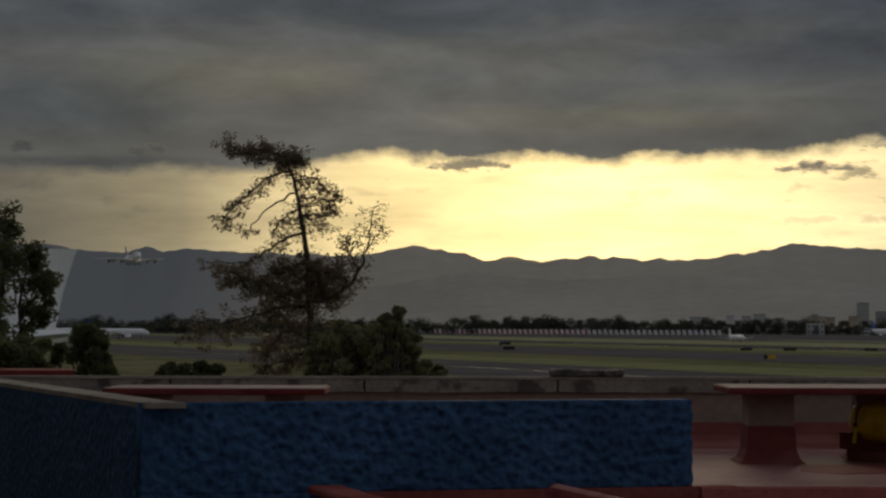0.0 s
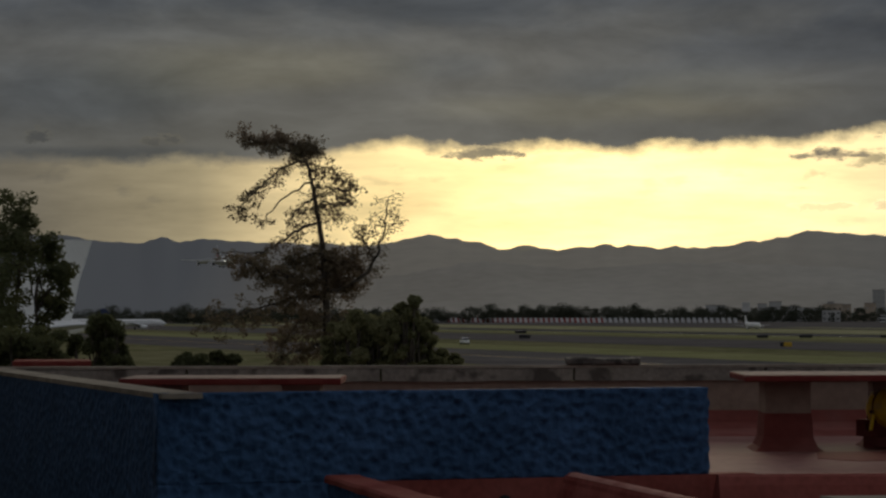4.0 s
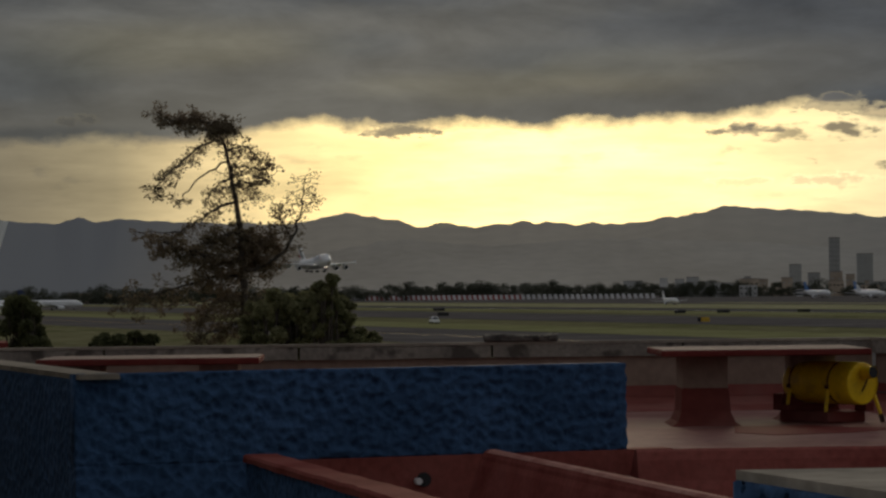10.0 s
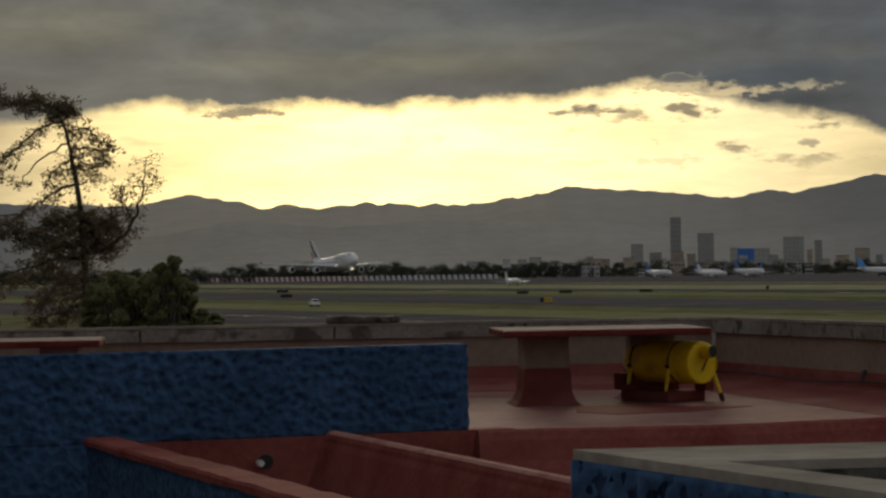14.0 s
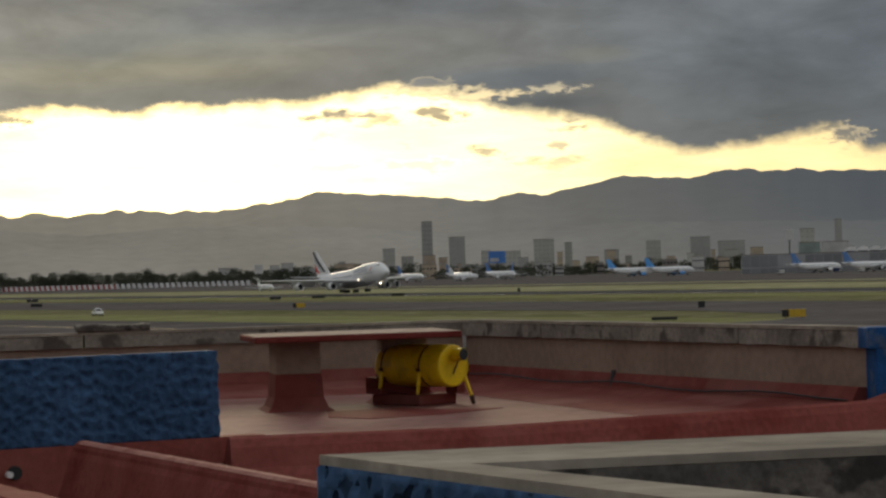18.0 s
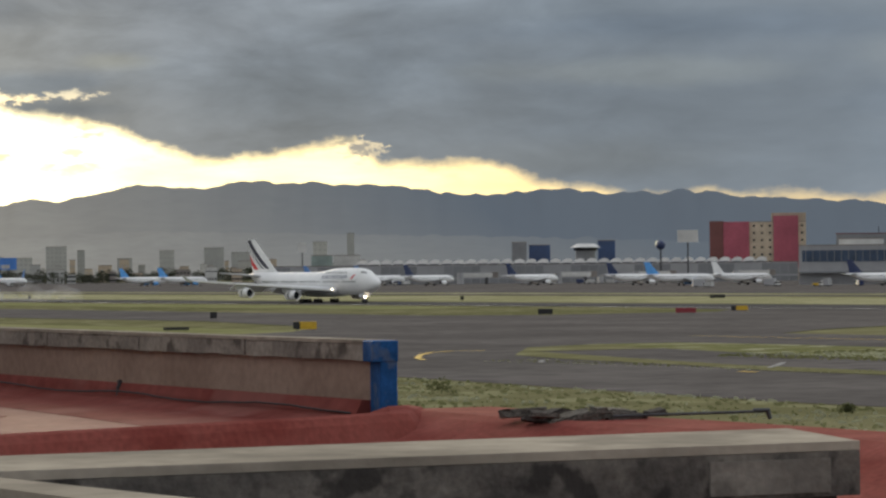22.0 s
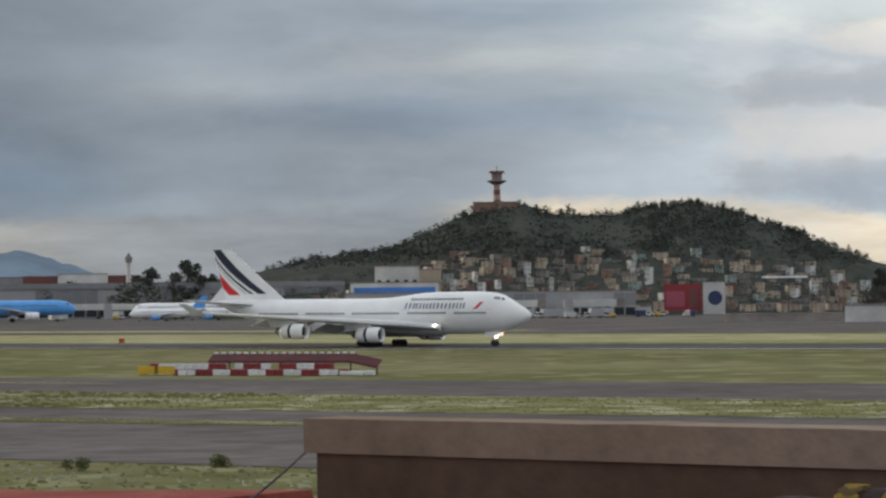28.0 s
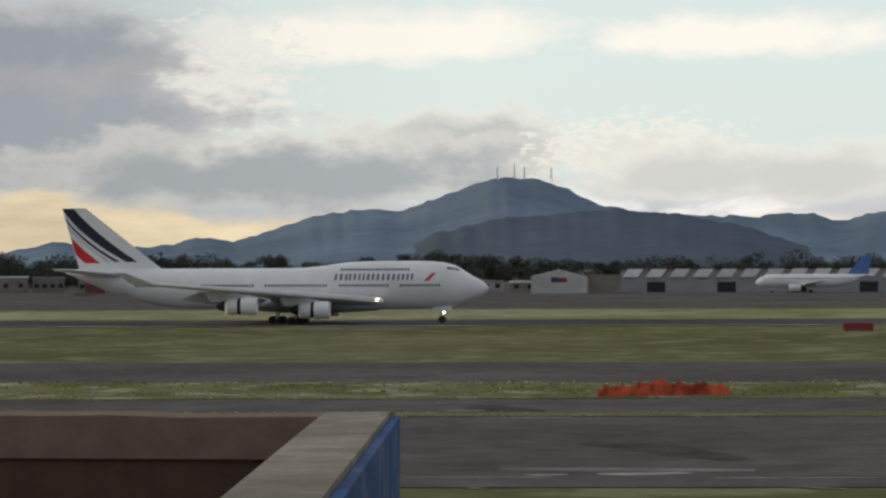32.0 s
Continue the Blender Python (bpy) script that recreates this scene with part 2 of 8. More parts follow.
    for a0, e0, ra, re, tint in (
            (-1.0, 6.65, 14.0, 1.05, (0.60, 0.66, 0.77)), (-8.4, 4.4, 2.8, 0.75, (0.74, 0.79, 0.86)), (-8.2, 3.2, 2.6, 0.16, (0.70, 0.73, 0.77)), (-1.0, 4.95, 1.5, 0.38, (0.82, 0.85, 0.90)), (3.2, 4.6, 2.8, 0.38, (0.84, 0.87, 0.91)), (7.0, 5.35, 4.5, 0.5, (0.78, 0.82, 0.90)),
            (-4.6, 4.9, 3.6, 0.62, (1.22, 1.18, 1.04)), (1.0, 4.15, 3.4, 0.36, (1.14, 1.11, 1.0)), (4.6, 4.35, 2.2, 0.5, (1.16, 1.12, 1.02)), (15.5, 4.0, 4.0, 1.0, (0.97, 1.0, 1.03)), (10.3, 3.78, 2.0, 0.32, (0.72, 0.77, 0.84)), (11.0, 3.25, 1.6, 0.22, (0.74, 0.78, 0.84)), (12.2, 4.25, 0.9, 0.2, (1.2, 1.16, 1.05)),
            (23.0, 3.95, 3.4, 0.32, (1.22, 1.18, 1.10)), (29.3, 4.2, 2.2, 0.55, (1.18, 1.15, 1.09)), (24.0, 4.85, 5.5, 0.38, (0.85, 0.88, 0.92)), (32.0, 3.3, 5.0, 0.8, (0.90, 0.93, 0.97)), (22.0, 2.2, 3.5, 0.5, (0.93, 0.90, 0.86)),
            (38.0, 4.25, 2.2, 0.5, (1.15, 1.12, 1.07)), (44.6, 4.75, 3.2, 0.42, (1.18, 1.15, 1.10)), (43.4, 3.6, 4.4, 0.5, (0.83, 0.88, 0.95)), (33.0, 2.4, 4.6, 0.9, (0.82, 0.89, 0.95)), (39.0, 1.7, 3.6, 0.4, (1.12, 1.10, 1.07)),
            (53.5, 2.0, 4.2, 0.5, (0.85, 0.90, 0.95)), (52.0, 5.6, 5.0, 0.6, (1.25, 1.21, 1.13)), (45.5, 5.7, 3.5, 0.35, (0.86, 0.9, 0.95))):
        near = math_node("MULTIPLY_ADD", low_edge, 1e-7, az)
        da = math_node("POWER", math_node("ABSOLUTE", math_node("DIVIDE", math_node("SUBTRACT", near, a0), ra)), 2.0)
        de = math_node("POWER", math_node("ABSOLUTE", math_node("DIVIDE", math_node("SUBTRACT", el, e0), re)), 2.0)
        r = math_node("DIVIDE", math_node("ADD", math_node("SQRT", math_node("ADD", da, de)), soft), 2.0)
        low_edge = mix(math_node("MULTIPLY", ramp(r, [(0.12, 1.0), (0.68, 0.0)], "EASE"), deck_mask), low_edge, mix(1.0, low_edge, tint, "MULTIPLY"))
    # overhead the overcast is thin and lets the daylight through
    high = ramp(math_node("DIVIDE", el, 90.0), [(0.10, 0.0), (0.35, 1.0)])
    dome = mix(high, low_edge, mix(0.12, (0.19, 0.20, 0.22), clear))
    # behind the holder: even grey evening overcast
    back = ramp(math_node("DIVIDE", math_node("ABSOLUTE", math_node("SUBTRACT", az, 40.0)), 180.0), [(0.40, 0.0), (0.55, 1.0)])
    dome = mix(back, dome, (0.15, 0.16, 0.175))
    bg = N("ShaderNodeBackground")
    nt.links.new(dome, bg.inputs[0])
    bg.inputs[1].default_value = 1.0
    out = N("ShaderNodeOutputWorld")
    nt.links.new(bg.outputs[0], out.inputs[0])


build_sky()
sun = new("sun", bpy.data.lights.new("sun", "SUN"))
sun.data.energy, sun.data.angle, sun.data.color = 0.6, radians(15), (1.0, 0.86, 0.62)
sun.matrix_world = look((0, 0, 100), (-100 * math.sin(radians(SUN_AZ)), -100 * math.cos(radians(SUN_AZ)), 100 - 100 * math.tan(radians(SUN_EL))))


# --- materials ---
def material(name, base, rough=0.8, metal=0.0, vary=0.25, scale=2.0, fine=0.0, bump=0.0, bump_scale=20.0, tint=None, glow=0.0, spec=0.5, spot=None, stretch=(1, 1, 1), pick=0.0, pit_shade=None, thin=0.0):
    """Plain surface with variation at two scales. tint: second colour of large patches; spot: (colour, scale, amount) small flecks; pick: change from piece to piece."""
    m = bpy.data.materials.new(name)
    m.use_nodes = True
    nt = m.node_tree
    b = nt.nodes["Principled BSDF"]
    b.inputs["Roughness"].default_value = rough
    b.inputs["Metallic"].default_value = metal
    b.inputs["Specular IOR Level"].default_value = spec
    tc = nt.nodes.new("ShaderNodeTexCoord")
    mp = nt.nodes.new("ShaderNodeMapping")
    mp.inputs["Scale"].default_value = stretch
    nt.links.new(tc.outputs["Object"], mp.inputs[0])

    def tex(sc, detail=6):
        n = nt.nodes.new("ShaderNodeTexNoise")
        n.inputs["Scale"].default_value = sc
        n.inputs["Detail"].default_value = detail
        nt.links.new(mp.outputs[0], n.inputs["Vector"])
        return n.outputs["Fac"]

    def ramp(fac, a, c, lo=0.35, hi=0.65):
        n = nt.nodes.new("ShaderNodeValToRGB")
        n.color_ramp.elements[0].position, n.color_ramp.elements[1].position = lo, hi
        n.color_ramp.elements[0].color, n.color_ramp.elements[1].color = (*a, 1), (*c, 1)
        nt.links.new(fac, n.inputs[0])
        return n.outputs[0]

    def mix(fac, a, c, kind="MIX"):
        n = nt.nodes.new("ShaderNodeMix")
        n.data_type, n.blend_type = "RGBA", kind
        for i, v in ((0, fac), (6, a), (7, c)):
            if isinstance(v, (int, float)):
                n.inputs[i].default_value = v
            elif isinstance(v, tuple):
                n.inputs[i].default_value = (*v, 1)
            else:
                nt.links.new(v, n.inputs[i])
        return n.outputs[2]

    other = tint or tuple(min(1, v * (1 + vary)) for v in base)
    dark = base if tint else tuple(v * (1 - vary) for v in base)
    col = ramp(tex(scale), dark, other)
    grain = ramp(tex(scale * 11, 4), (1 - vary * 0.5,) * 3, (1 + vary * 0.5,) * 3, 0.3, 0.7)
    col = mix(1.0, col, grain, "MULTIPLY")
    if spot:
        s = ramp(tex(spot[1], 3), (0, 0, 0), (spot[2],) * 3, 0.54, 0.62)
        col = mix(s, col, spot[0])
    # shade in the stucco's hollows, put in as a darker colour
    if pit_shade:
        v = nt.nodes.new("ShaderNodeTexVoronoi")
        v.inputs["Scale"].default_value = pit_shade[1]
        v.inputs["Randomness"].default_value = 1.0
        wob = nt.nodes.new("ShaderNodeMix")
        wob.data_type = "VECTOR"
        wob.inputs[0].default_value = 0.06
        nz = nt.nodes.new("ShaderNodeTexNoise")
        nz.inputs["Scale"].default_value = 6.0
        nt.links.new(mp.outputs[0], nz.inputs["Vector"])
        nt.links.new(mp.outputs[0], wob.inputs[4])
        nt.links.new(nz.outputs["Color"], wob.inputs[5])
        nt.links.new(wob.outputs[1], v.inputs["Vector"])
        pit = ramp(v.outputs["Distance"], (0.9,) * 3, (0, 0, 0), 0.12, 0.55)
        col = mix(pit, col, pit_shade[0])
    if pick:
        info = nt.nodes.new("ShaderNodeObjectInfo")
        r = ramp(info.outputs["Random"], (1 - pick,) * 3, (1 + pick,) * 3, 0, 1)
        col = mix(1.0, col, r, "MULTIPLY")
    nt.links.new(col, b.inputs["Base Color"])
    if bump:
        n = nt.nodes.new("ShaderNodeBump")
        n.inputs["Strength"].default_value = min(1.0, bump)
        n.inputs["Distance"].default_value = 0.03
        nt.links.new(v.outputs["Distance"] if pit_shade else tex(bump_scale, 5), n.inputs["Height"])
        nt.links.new(n.outputs[0], b.inputs["Normal"])
    if thin:
        tl = nt.nodes.new("ShaderNodeBsdfTranslucent")
        mx = nt.nodes.new("ShaderNodeMixShader")
        mx.inputs[0].default_value = thin
        nt.links.new(col, tl.inputs["Color"])
        nt.links.new(b.outputs[0], mx.inputs[1])
        nt.links.new(tl.outputs[0], mx.inputs[2])
        nt.links.new(mx.outputs[0], nt.nodes["Material Output"].inputs["Surface"])
    if glow:
        b.inputs["Emission Color"].default_value = (*base, 1)
        b.inputs["Emission Strength"].default_value = glow
    return m


M = dict(
    grass=material("grass", (0.130, 0.128, 0.060), 0.95, 0, 0.3, 0.02, spec=0.0, tint=(0.195, 0.182, 0.100), spot=((0.27, 0.26, 0.15), 0.13, 0.7)),
    dry_grass=material("dry_grass", (0.26, 0.25, 0.135), 0.95, 0, 0.3, 0.02, spec=0.0, tint=(0.38, 0.36, 0.22), spot=((0.15, 0.15, 0.07), 0.08, 0.6)),
    flower_grass=material("flowering_verge", (0.125, 0.130, 0.052), 0.95, 0, 0.3, 0.10, spec=0.0, tint=(0.215, 0.210, 0.105), spot=((0.36, 0.35, 0.235), 0.16, 0.8)),
    asphalt=material("asphalt", (0.114, 0.104, 0.098), 0.9, 0, 0.3, 0.03, spec=0.0, tint=(0.158, 0.144, 0.136), spot=((0.095, 0.088, 0.084), 0.15, 0.5)),
    asphalt_dark=material("runway_asphalt", (0.085, 0.081, 0.080), 0.9, 0, 0.3, 0.02, spec=0.0, tint=(0.125, 0.118, 0.115)),
    paint_yellow=material("road_paint_yellow", (0.55, 0.36, 0.04), 0.7, 0, 0.25, 0.5),
    paint_white=material("road_paint_white", (0.68, 0.67, 0.63), 0.7, 0, 0.2, 0.5),
    # pale sheen of wet streaks, put into the base colour
    asphalt_pale=material("wet_pale_asphalt", (0.16, 0.152, 0.145), 0.9, 0, 0.3, 0.2, spec=0.0, tint=(0.26, 0.25, 0.24)),
    asphalt_damp=material("damp_asphalt", (0.074, 0.064, 0.060), 0.85, 0, 0.3, 0.35, spec=0.0, tint=(0.118, 0.105, 0.099)),
    worn_white=material("worn_road_paint", (0.26, 0.255, 0.245), 0.8, 0, 0.4, 0.6, spec=0.0, tint=(0.40, 0.39, 0.37)),
    # distance haze is put into the mountains' and the hill's base colours
    mountain=material("hazed_forest_slope", (0.475, 0.425, 0.345), 1.0, 0, 0.1, 0.002, spec=0.0, tint=(0.545, 0.49, 0.40), stretch=(1, 1, 4)),
    foothill=material("lower_hazed_forest_slope", (0.435, 0.395, 0.330), 1.0, 0, 0.12, 0.004, spec=0.0, tint=(0.50, 0.46, 0.39), stretch=(1, 1, 3)),
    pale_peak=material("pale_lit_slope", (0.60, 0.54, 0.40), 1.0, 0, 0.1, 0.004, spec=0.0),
    # eastern ridges: bluish base colours stand for the haze before them
    mountain_east=material("hazed_blue_slope", (0.122, 0.150, 0.186), 1.0, 0, 0.12, 0.003, spec=0.0, stretch=(1, 1, 4)),
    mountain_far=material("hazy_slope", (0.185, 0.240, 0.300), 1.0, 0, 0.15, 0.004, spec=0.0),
    hill=material("wooded_hill", (0.058, 0.064, 0.055), 1.0, 0, 0.4, 0.02, spec=0.0, tint=(0.076, 0.080, 0.069)),
    leaf=material("leaves_dark", (0.100, 0.112, 0.058), 0.8, 0, 0.4, 0.6, spec=0.1, thin=0.45, tint=(0.135, 0.14, 0.065)),
    leaf_pine=material("leaves_rust_green", (0.165, 0.142, 0.092), 0.8, 0, 0.4, 0.8, spec=0.1, thin=0.45, tint=(0.24, 0.18, 0.125)),
    tuft=material("tall_grass", (0.195, 0.200, 0.088), 0.95, 0, 0.3, 0.05, spec=0.0, tint=(0.27, 0.262, 0.135)),
    flower=material("flower_heads", (0.42, 0.42, 0.29), 0.95, 0, 0.2, 0.05, spec=0.0),
    leaf_far=material("far_foliage", (0.060, 0.066, 0.046), 0.9, 0, 0.4, 0.08, spec=0.05, tint=(0.095, 0.098, 0.070)),
    leaf_bush=material("olive_bush_leaves", (0.165, 0.172, 0.085), 0.8, 0, 0.4, 0.6, spec=0.1, thin=0.45, tint=(0.26, 0.25, 0.13)),
    # far woods: haze is put in by paler, greyer leaf colours
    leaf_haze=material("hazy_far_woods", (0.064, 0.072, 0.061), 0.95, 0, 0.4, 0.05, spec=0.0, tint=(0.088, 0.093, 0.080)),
    bark=material("bark", (0.075, 0.060, 0.047), 0.95, 0, 0.4, 6, bump=0.5),
    blue_stucco=material("blue_stucco", (0.038, 0.086, 0.172), 0.85, 0, 0.35, 1.4, tint=(0.053, 0.113, 0.225), pit_shade=((0.024, 0.054, 0.112), 12.0), spec=0.12, bump=1.0),
    blue_paint=material("blue_paint", (0.012, 0.075, 0.22), 0.7, 0, 0.3, 3, spec=0.15, spot=((0.14, 0.16, 0.17), 4, 0.4), bump=0.3),
    red_roof=material("red_roof_coating", (0.172, 0.040, 0.033), 0.86, 0, 0.3, 0.45, spec=0.045, tint=(0.215, 0.068, 0.057), spot=((0.26, 0.115, 0.098), 0.55, 0.45), bump=0.15),
    # paler than the red coating: the floor's sky sheen is in its colour
    pink_sheen_roof=material("pink_sheen_roof_coating", (0.220, 0.094, 0.079), 0.78, 0, 0.3, 0.5, spec=0.08, tint=(0.29, 0.150, 0.128), spot=((0.17, 0.062, 0.05), 0.8, 0.35), bump=0.12),
    red_slab=material("red_painted_slab", (0.15, 0.030, 0.026), 0.85, 0, 0.3, 2, spec=0.04, tint=(0.19, 0.045, 0.038), spot=((0.21, 0.075, 0.062), 5, 0.25), bump=0.2),
    maroon_edge=material("faded_maroon_paint", (0.118, 0.036, 0.032), 0.9, 0, 0.35, 3, spec=0.02, tint=(0.16, 0.058, 0.052), spot=((0.19, 0.09, 0.08), 9, 0.35), bump=0.2),
    red_curb=material("red_curb", (0.20, 0.050, 0.041), 0.88, 0, 0.3, 1.5, spec=0.02, tint=(0.275, 0.085, 0.07), spot=((0.29, 0.105, 0.088), 2.0, 0.2), bump=0.1),
    highlight_pink=material("highlight_pink_ridge", (0.36, 0.155, 0.125), 0.85, 0, 0.3, 2, spec=0.05, tint=(0.44, 0.22, 0.18), spot=((0.22, 0.06, 0.05), 3, 0.4)),
    beige_plaster=material("beige_plaster", (0.265, 0.188, 0.145), 0.9, 0, 0.25, 0.8, spec=0.1, tint=(0.33, 0.243, 0.19), bump=0.2),
    # plaster colour darkened for the shade under the coping
    shaded_brown_plaster=material("shaded_brown_plaster", (0.100, 0.067, 0.049), 0.9, 0, 0.25, 1.0, spec=0.0, tint=(0.128, 0.088, 0.067), bump=0.2),
    coping=material("weathered_coping", (0.21, 0.188, 0.162), 0.9, 0, 0.35, 1.6, spec=0.0, tint=(0.32, 0.29, 0.245), spot=((0.07, 0.06, 0.052), 2.6, 0.75), bump=0.3),
    light_coping=material("pale_concrete", (0.33, 0.29, 0.235), 0.9, 0, 0.25, 0.9, spec=0.0, spot=((0.22, 0.195, 0.16), 2.5, 0.5), bump=0.3),
    stained=material("stained_concrete", (0.085, 0.075, 0.070), 0.9, 0, 0.4, 1.5, spec=0.1, spot=((0.022, 0.02, 0.02), 1.6, 0.85), bump=0.4),
    stained_light=material("patchy_concrete", (0.075, 0.068, 0.062), 0.9, 0, 0.4, 4.0, spec=0.1, tint=(0.20, 0.18, 0.155), spot=((0.035, 0.032, 0.03), 7.0, 0.8), bump=0.4),
    slab_top=material("weathered_slab_top", (0.232, 0.168, 0.150), 0.85, 0, 0.3, 1.5, spec=0.05, tint=(0.285, 0.215, 0.195), spot=((0.185, 0.14, 0.125), 4, 0.5), bump=0.2),
    stained_pale=material("pale_cement", (0.17, 0.155, 0.135), 0.9, 0, 0.3, 3, spec=0.1, tint=(0.235, 0.215, 0.185), spot=((0.10, 0.09, 0.08), 5, 0.6), bump=0.4),
    band_beige=material("brown_beige_render", (0.225, 0.172, 0.13), 0.9, 0, 0.25, 0.9, spec=0.0, tint=(0.275, 0.215, 0.168), bump=0.25),
    yellow=material("yellow_enamel", (0.92, 0.60, 0.012), 0.42, 0, 0.15, 3, spot=((0.36, 0.20, 0.03), 5, 0.35)),
    rust=material("rusty_steel", (0.10, 0.045, 0.028), 0.8, 0.3, 0.4, 8),
    black=material("black_rubber", (0.018, 0.018, 0.019), 0.7, 0, 0.3, 3),
    dark_metal=material("dark_metal", (0.06, 0.06, 0.065), 0.5, 0.6, 0.3, 3),
    tar=material("tar_felt_roll", (0.040, 0.028, 0.027), 0.9, 0, 0.3, 3, spec=0.1, tint=(0.058, 0.041, 0.038), bump=0.4),
    band_yellow=material("yellow_band", (0.235, 0.155, 0.03), 0.85, 0, 0.3, 6, spec=0.05, spot=((0.07, 0.05, 0.03), 14, 0.9)),
    white_paint=material("aircraft_white", (0.86, 0.86, 0.85), 0.42, 0, 0.04, 0.3),
    grey_metal=material("aircraft_grey", (0.58, 0.59, 0.60), 0.38, 0.2, 0.1, 0.5),
    wing=material("aircraft_wing_pale_grey", (0.70, 0.71, 0.72), 0.35, 0, 0.08, 0.5),
    belly=material("aircraft_belly_grey", (0.50, 0.51, 0.52), 0.4, 0, 0.08, 0.4),
    mark_blue=material("mark_blue_grey", (0.085, 0.10, 0.18), 0.4, 0, 0.1, 1),
    navy=material("navy_paint", (0.014, 0.016, 0.040), 0.4, 0, 0.1, 1),
    red_paint=material("red_paint", (0.62, 0.022, 0.03), 0.4, 0, 0.1, 1),
    sky_blue=material("sky_blue_paint", (0.10, 0.36, 0.78), 0.4, 0, 0.1, 1),
    pale_blue=material("pale_blue_paint", (0.42, 0.60, 0.76), 0.4, 0, 0.1, 1),
    mid_blue=material("mid_blue_paint", (0.085, 0.20, 0.45), 0.4, 0, 0.1, 1),
    dark_blue=material("dark_blue_paint", (0.02, 0.035, 0.10), 0.4, 0, 0.1, 1),
    glass_dark=material("dark_window", (0.02, 0.025, 0.03), 0.12, 0, 0.2, 1),
    glass_blue=material("blue_window_band", (0.03, 0.055, 0.10), 0.15, 0, 0.2, 0.2),
    glass_navy=material("navy_glazing", (0.030, 0.065, 0.16), 0.3, 0, 0.2, 0.1),
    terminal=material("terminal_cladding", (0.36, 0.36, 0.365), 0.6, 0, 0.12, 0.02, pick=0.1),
    # darker copy of the terminal cladding, the shade put into its colour
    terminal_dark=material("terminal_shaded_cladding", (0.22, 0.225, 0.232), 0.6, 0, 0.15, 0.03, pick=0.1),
    roof_white=material("white_roof_sheet", (0.78, 0.77, 0.75), 0.6, 0, 0.12, 0.05, pick=0.1),
    wall_white=material("white_wall", (0.55, 0.545, 0.52), 0.8, 0, 0.15, 0.1, pick=0.12),
    wall_cream=material("cream_wall", (0.43, 0.35, 0.265), 0.85, 0, 0.15, 0.1, pick=0.15),
    wall_grey=material("grey_block_wall", (0.24, 0.212, 0.19), 0.9, 0, 0.2, 0.2, pick=0.2),
    wall_brick=material("orange_brick_wall", (0.24, 0.15, 0.115), 0.9, 0, 0.2, 0.2, pick=0.2),
    wall_pink=material("magenta_wall", (0.36, 0.085, 0.12), 0.8, 0, 0.15, 0.05),
    wall_maroon=material("maroon_wall", (0.17, 0.065, 0.06), 0.8, 0, 0.15, 0.05),
    wall_maroon_dark=material("dark_maroon_sheet", (0.085, 0.018, 0.022), 0.8, 0, 0.2, 0.5),
    wall_teal=material("pale_green_wall", (0.26, 0.32, 0.295), 0.85, 0, 0.2, 0.1),
    # far towers: haze is put into the wall and glass colours
    tower_glass=material("hazed_tower_glass", (0.365, 0.365, 0.350), 0.6, 0, 0.15, 0.02),
    tower_slate=material("hazed_slate_tower", (0.350, 0.352, 0.340), 0.7, 0, 0.15, 0.02, pick=0.15),
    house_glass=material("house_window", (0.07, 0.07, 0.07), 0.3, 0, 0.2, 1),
    tower_haze=material("hazed_tower_facade", (0.395, 0.392, 0.370), 0.7, 0, 0.15, 0.02, pick=0.2),
    billboard_blue=material("billboard_blue", (0.06, 0.20, 0.55), 0.5, 0, 0.2, 0.05),
    sign_yellow=material("sign_yellow", (0.58, 0.36, 0.02), 0.5, 0, 0.1, 1),
    sign_black=material("sign_black", (0.012, 0.012, 0.012), 0.5, 0, 0.1, 1),
    sign_red=material("sign_red", (0.25, 0.022, 0.03), 0.5, 0, 0.1, 1),
    barrier_red=material("barrier_red", (0.22, 0.02, 0.028), 0.6, 0, 0.25, 0.8, pick=0.15),
    barrier_white=material("barrier_white", (0.68, 0.67, 0.66), 0.6, 0, 0.15, 0.8, pick=0.1),
    fence_red=material("faded_fence_red", (0.34, 0.075, 0.06), 0.8, 0, 0.2, 0.3),
    net_orange=material("orange_net", (0.54, 0.105, 0.055), 0.9, 0, 0.4, 0.9, spec=0.05, pick=0.2),
    lamp=material("landing_light", (1.0, 0.86, 0.66), 0.4, 0, 0.02, 1, glow=4.0),
    smoke=None,
)


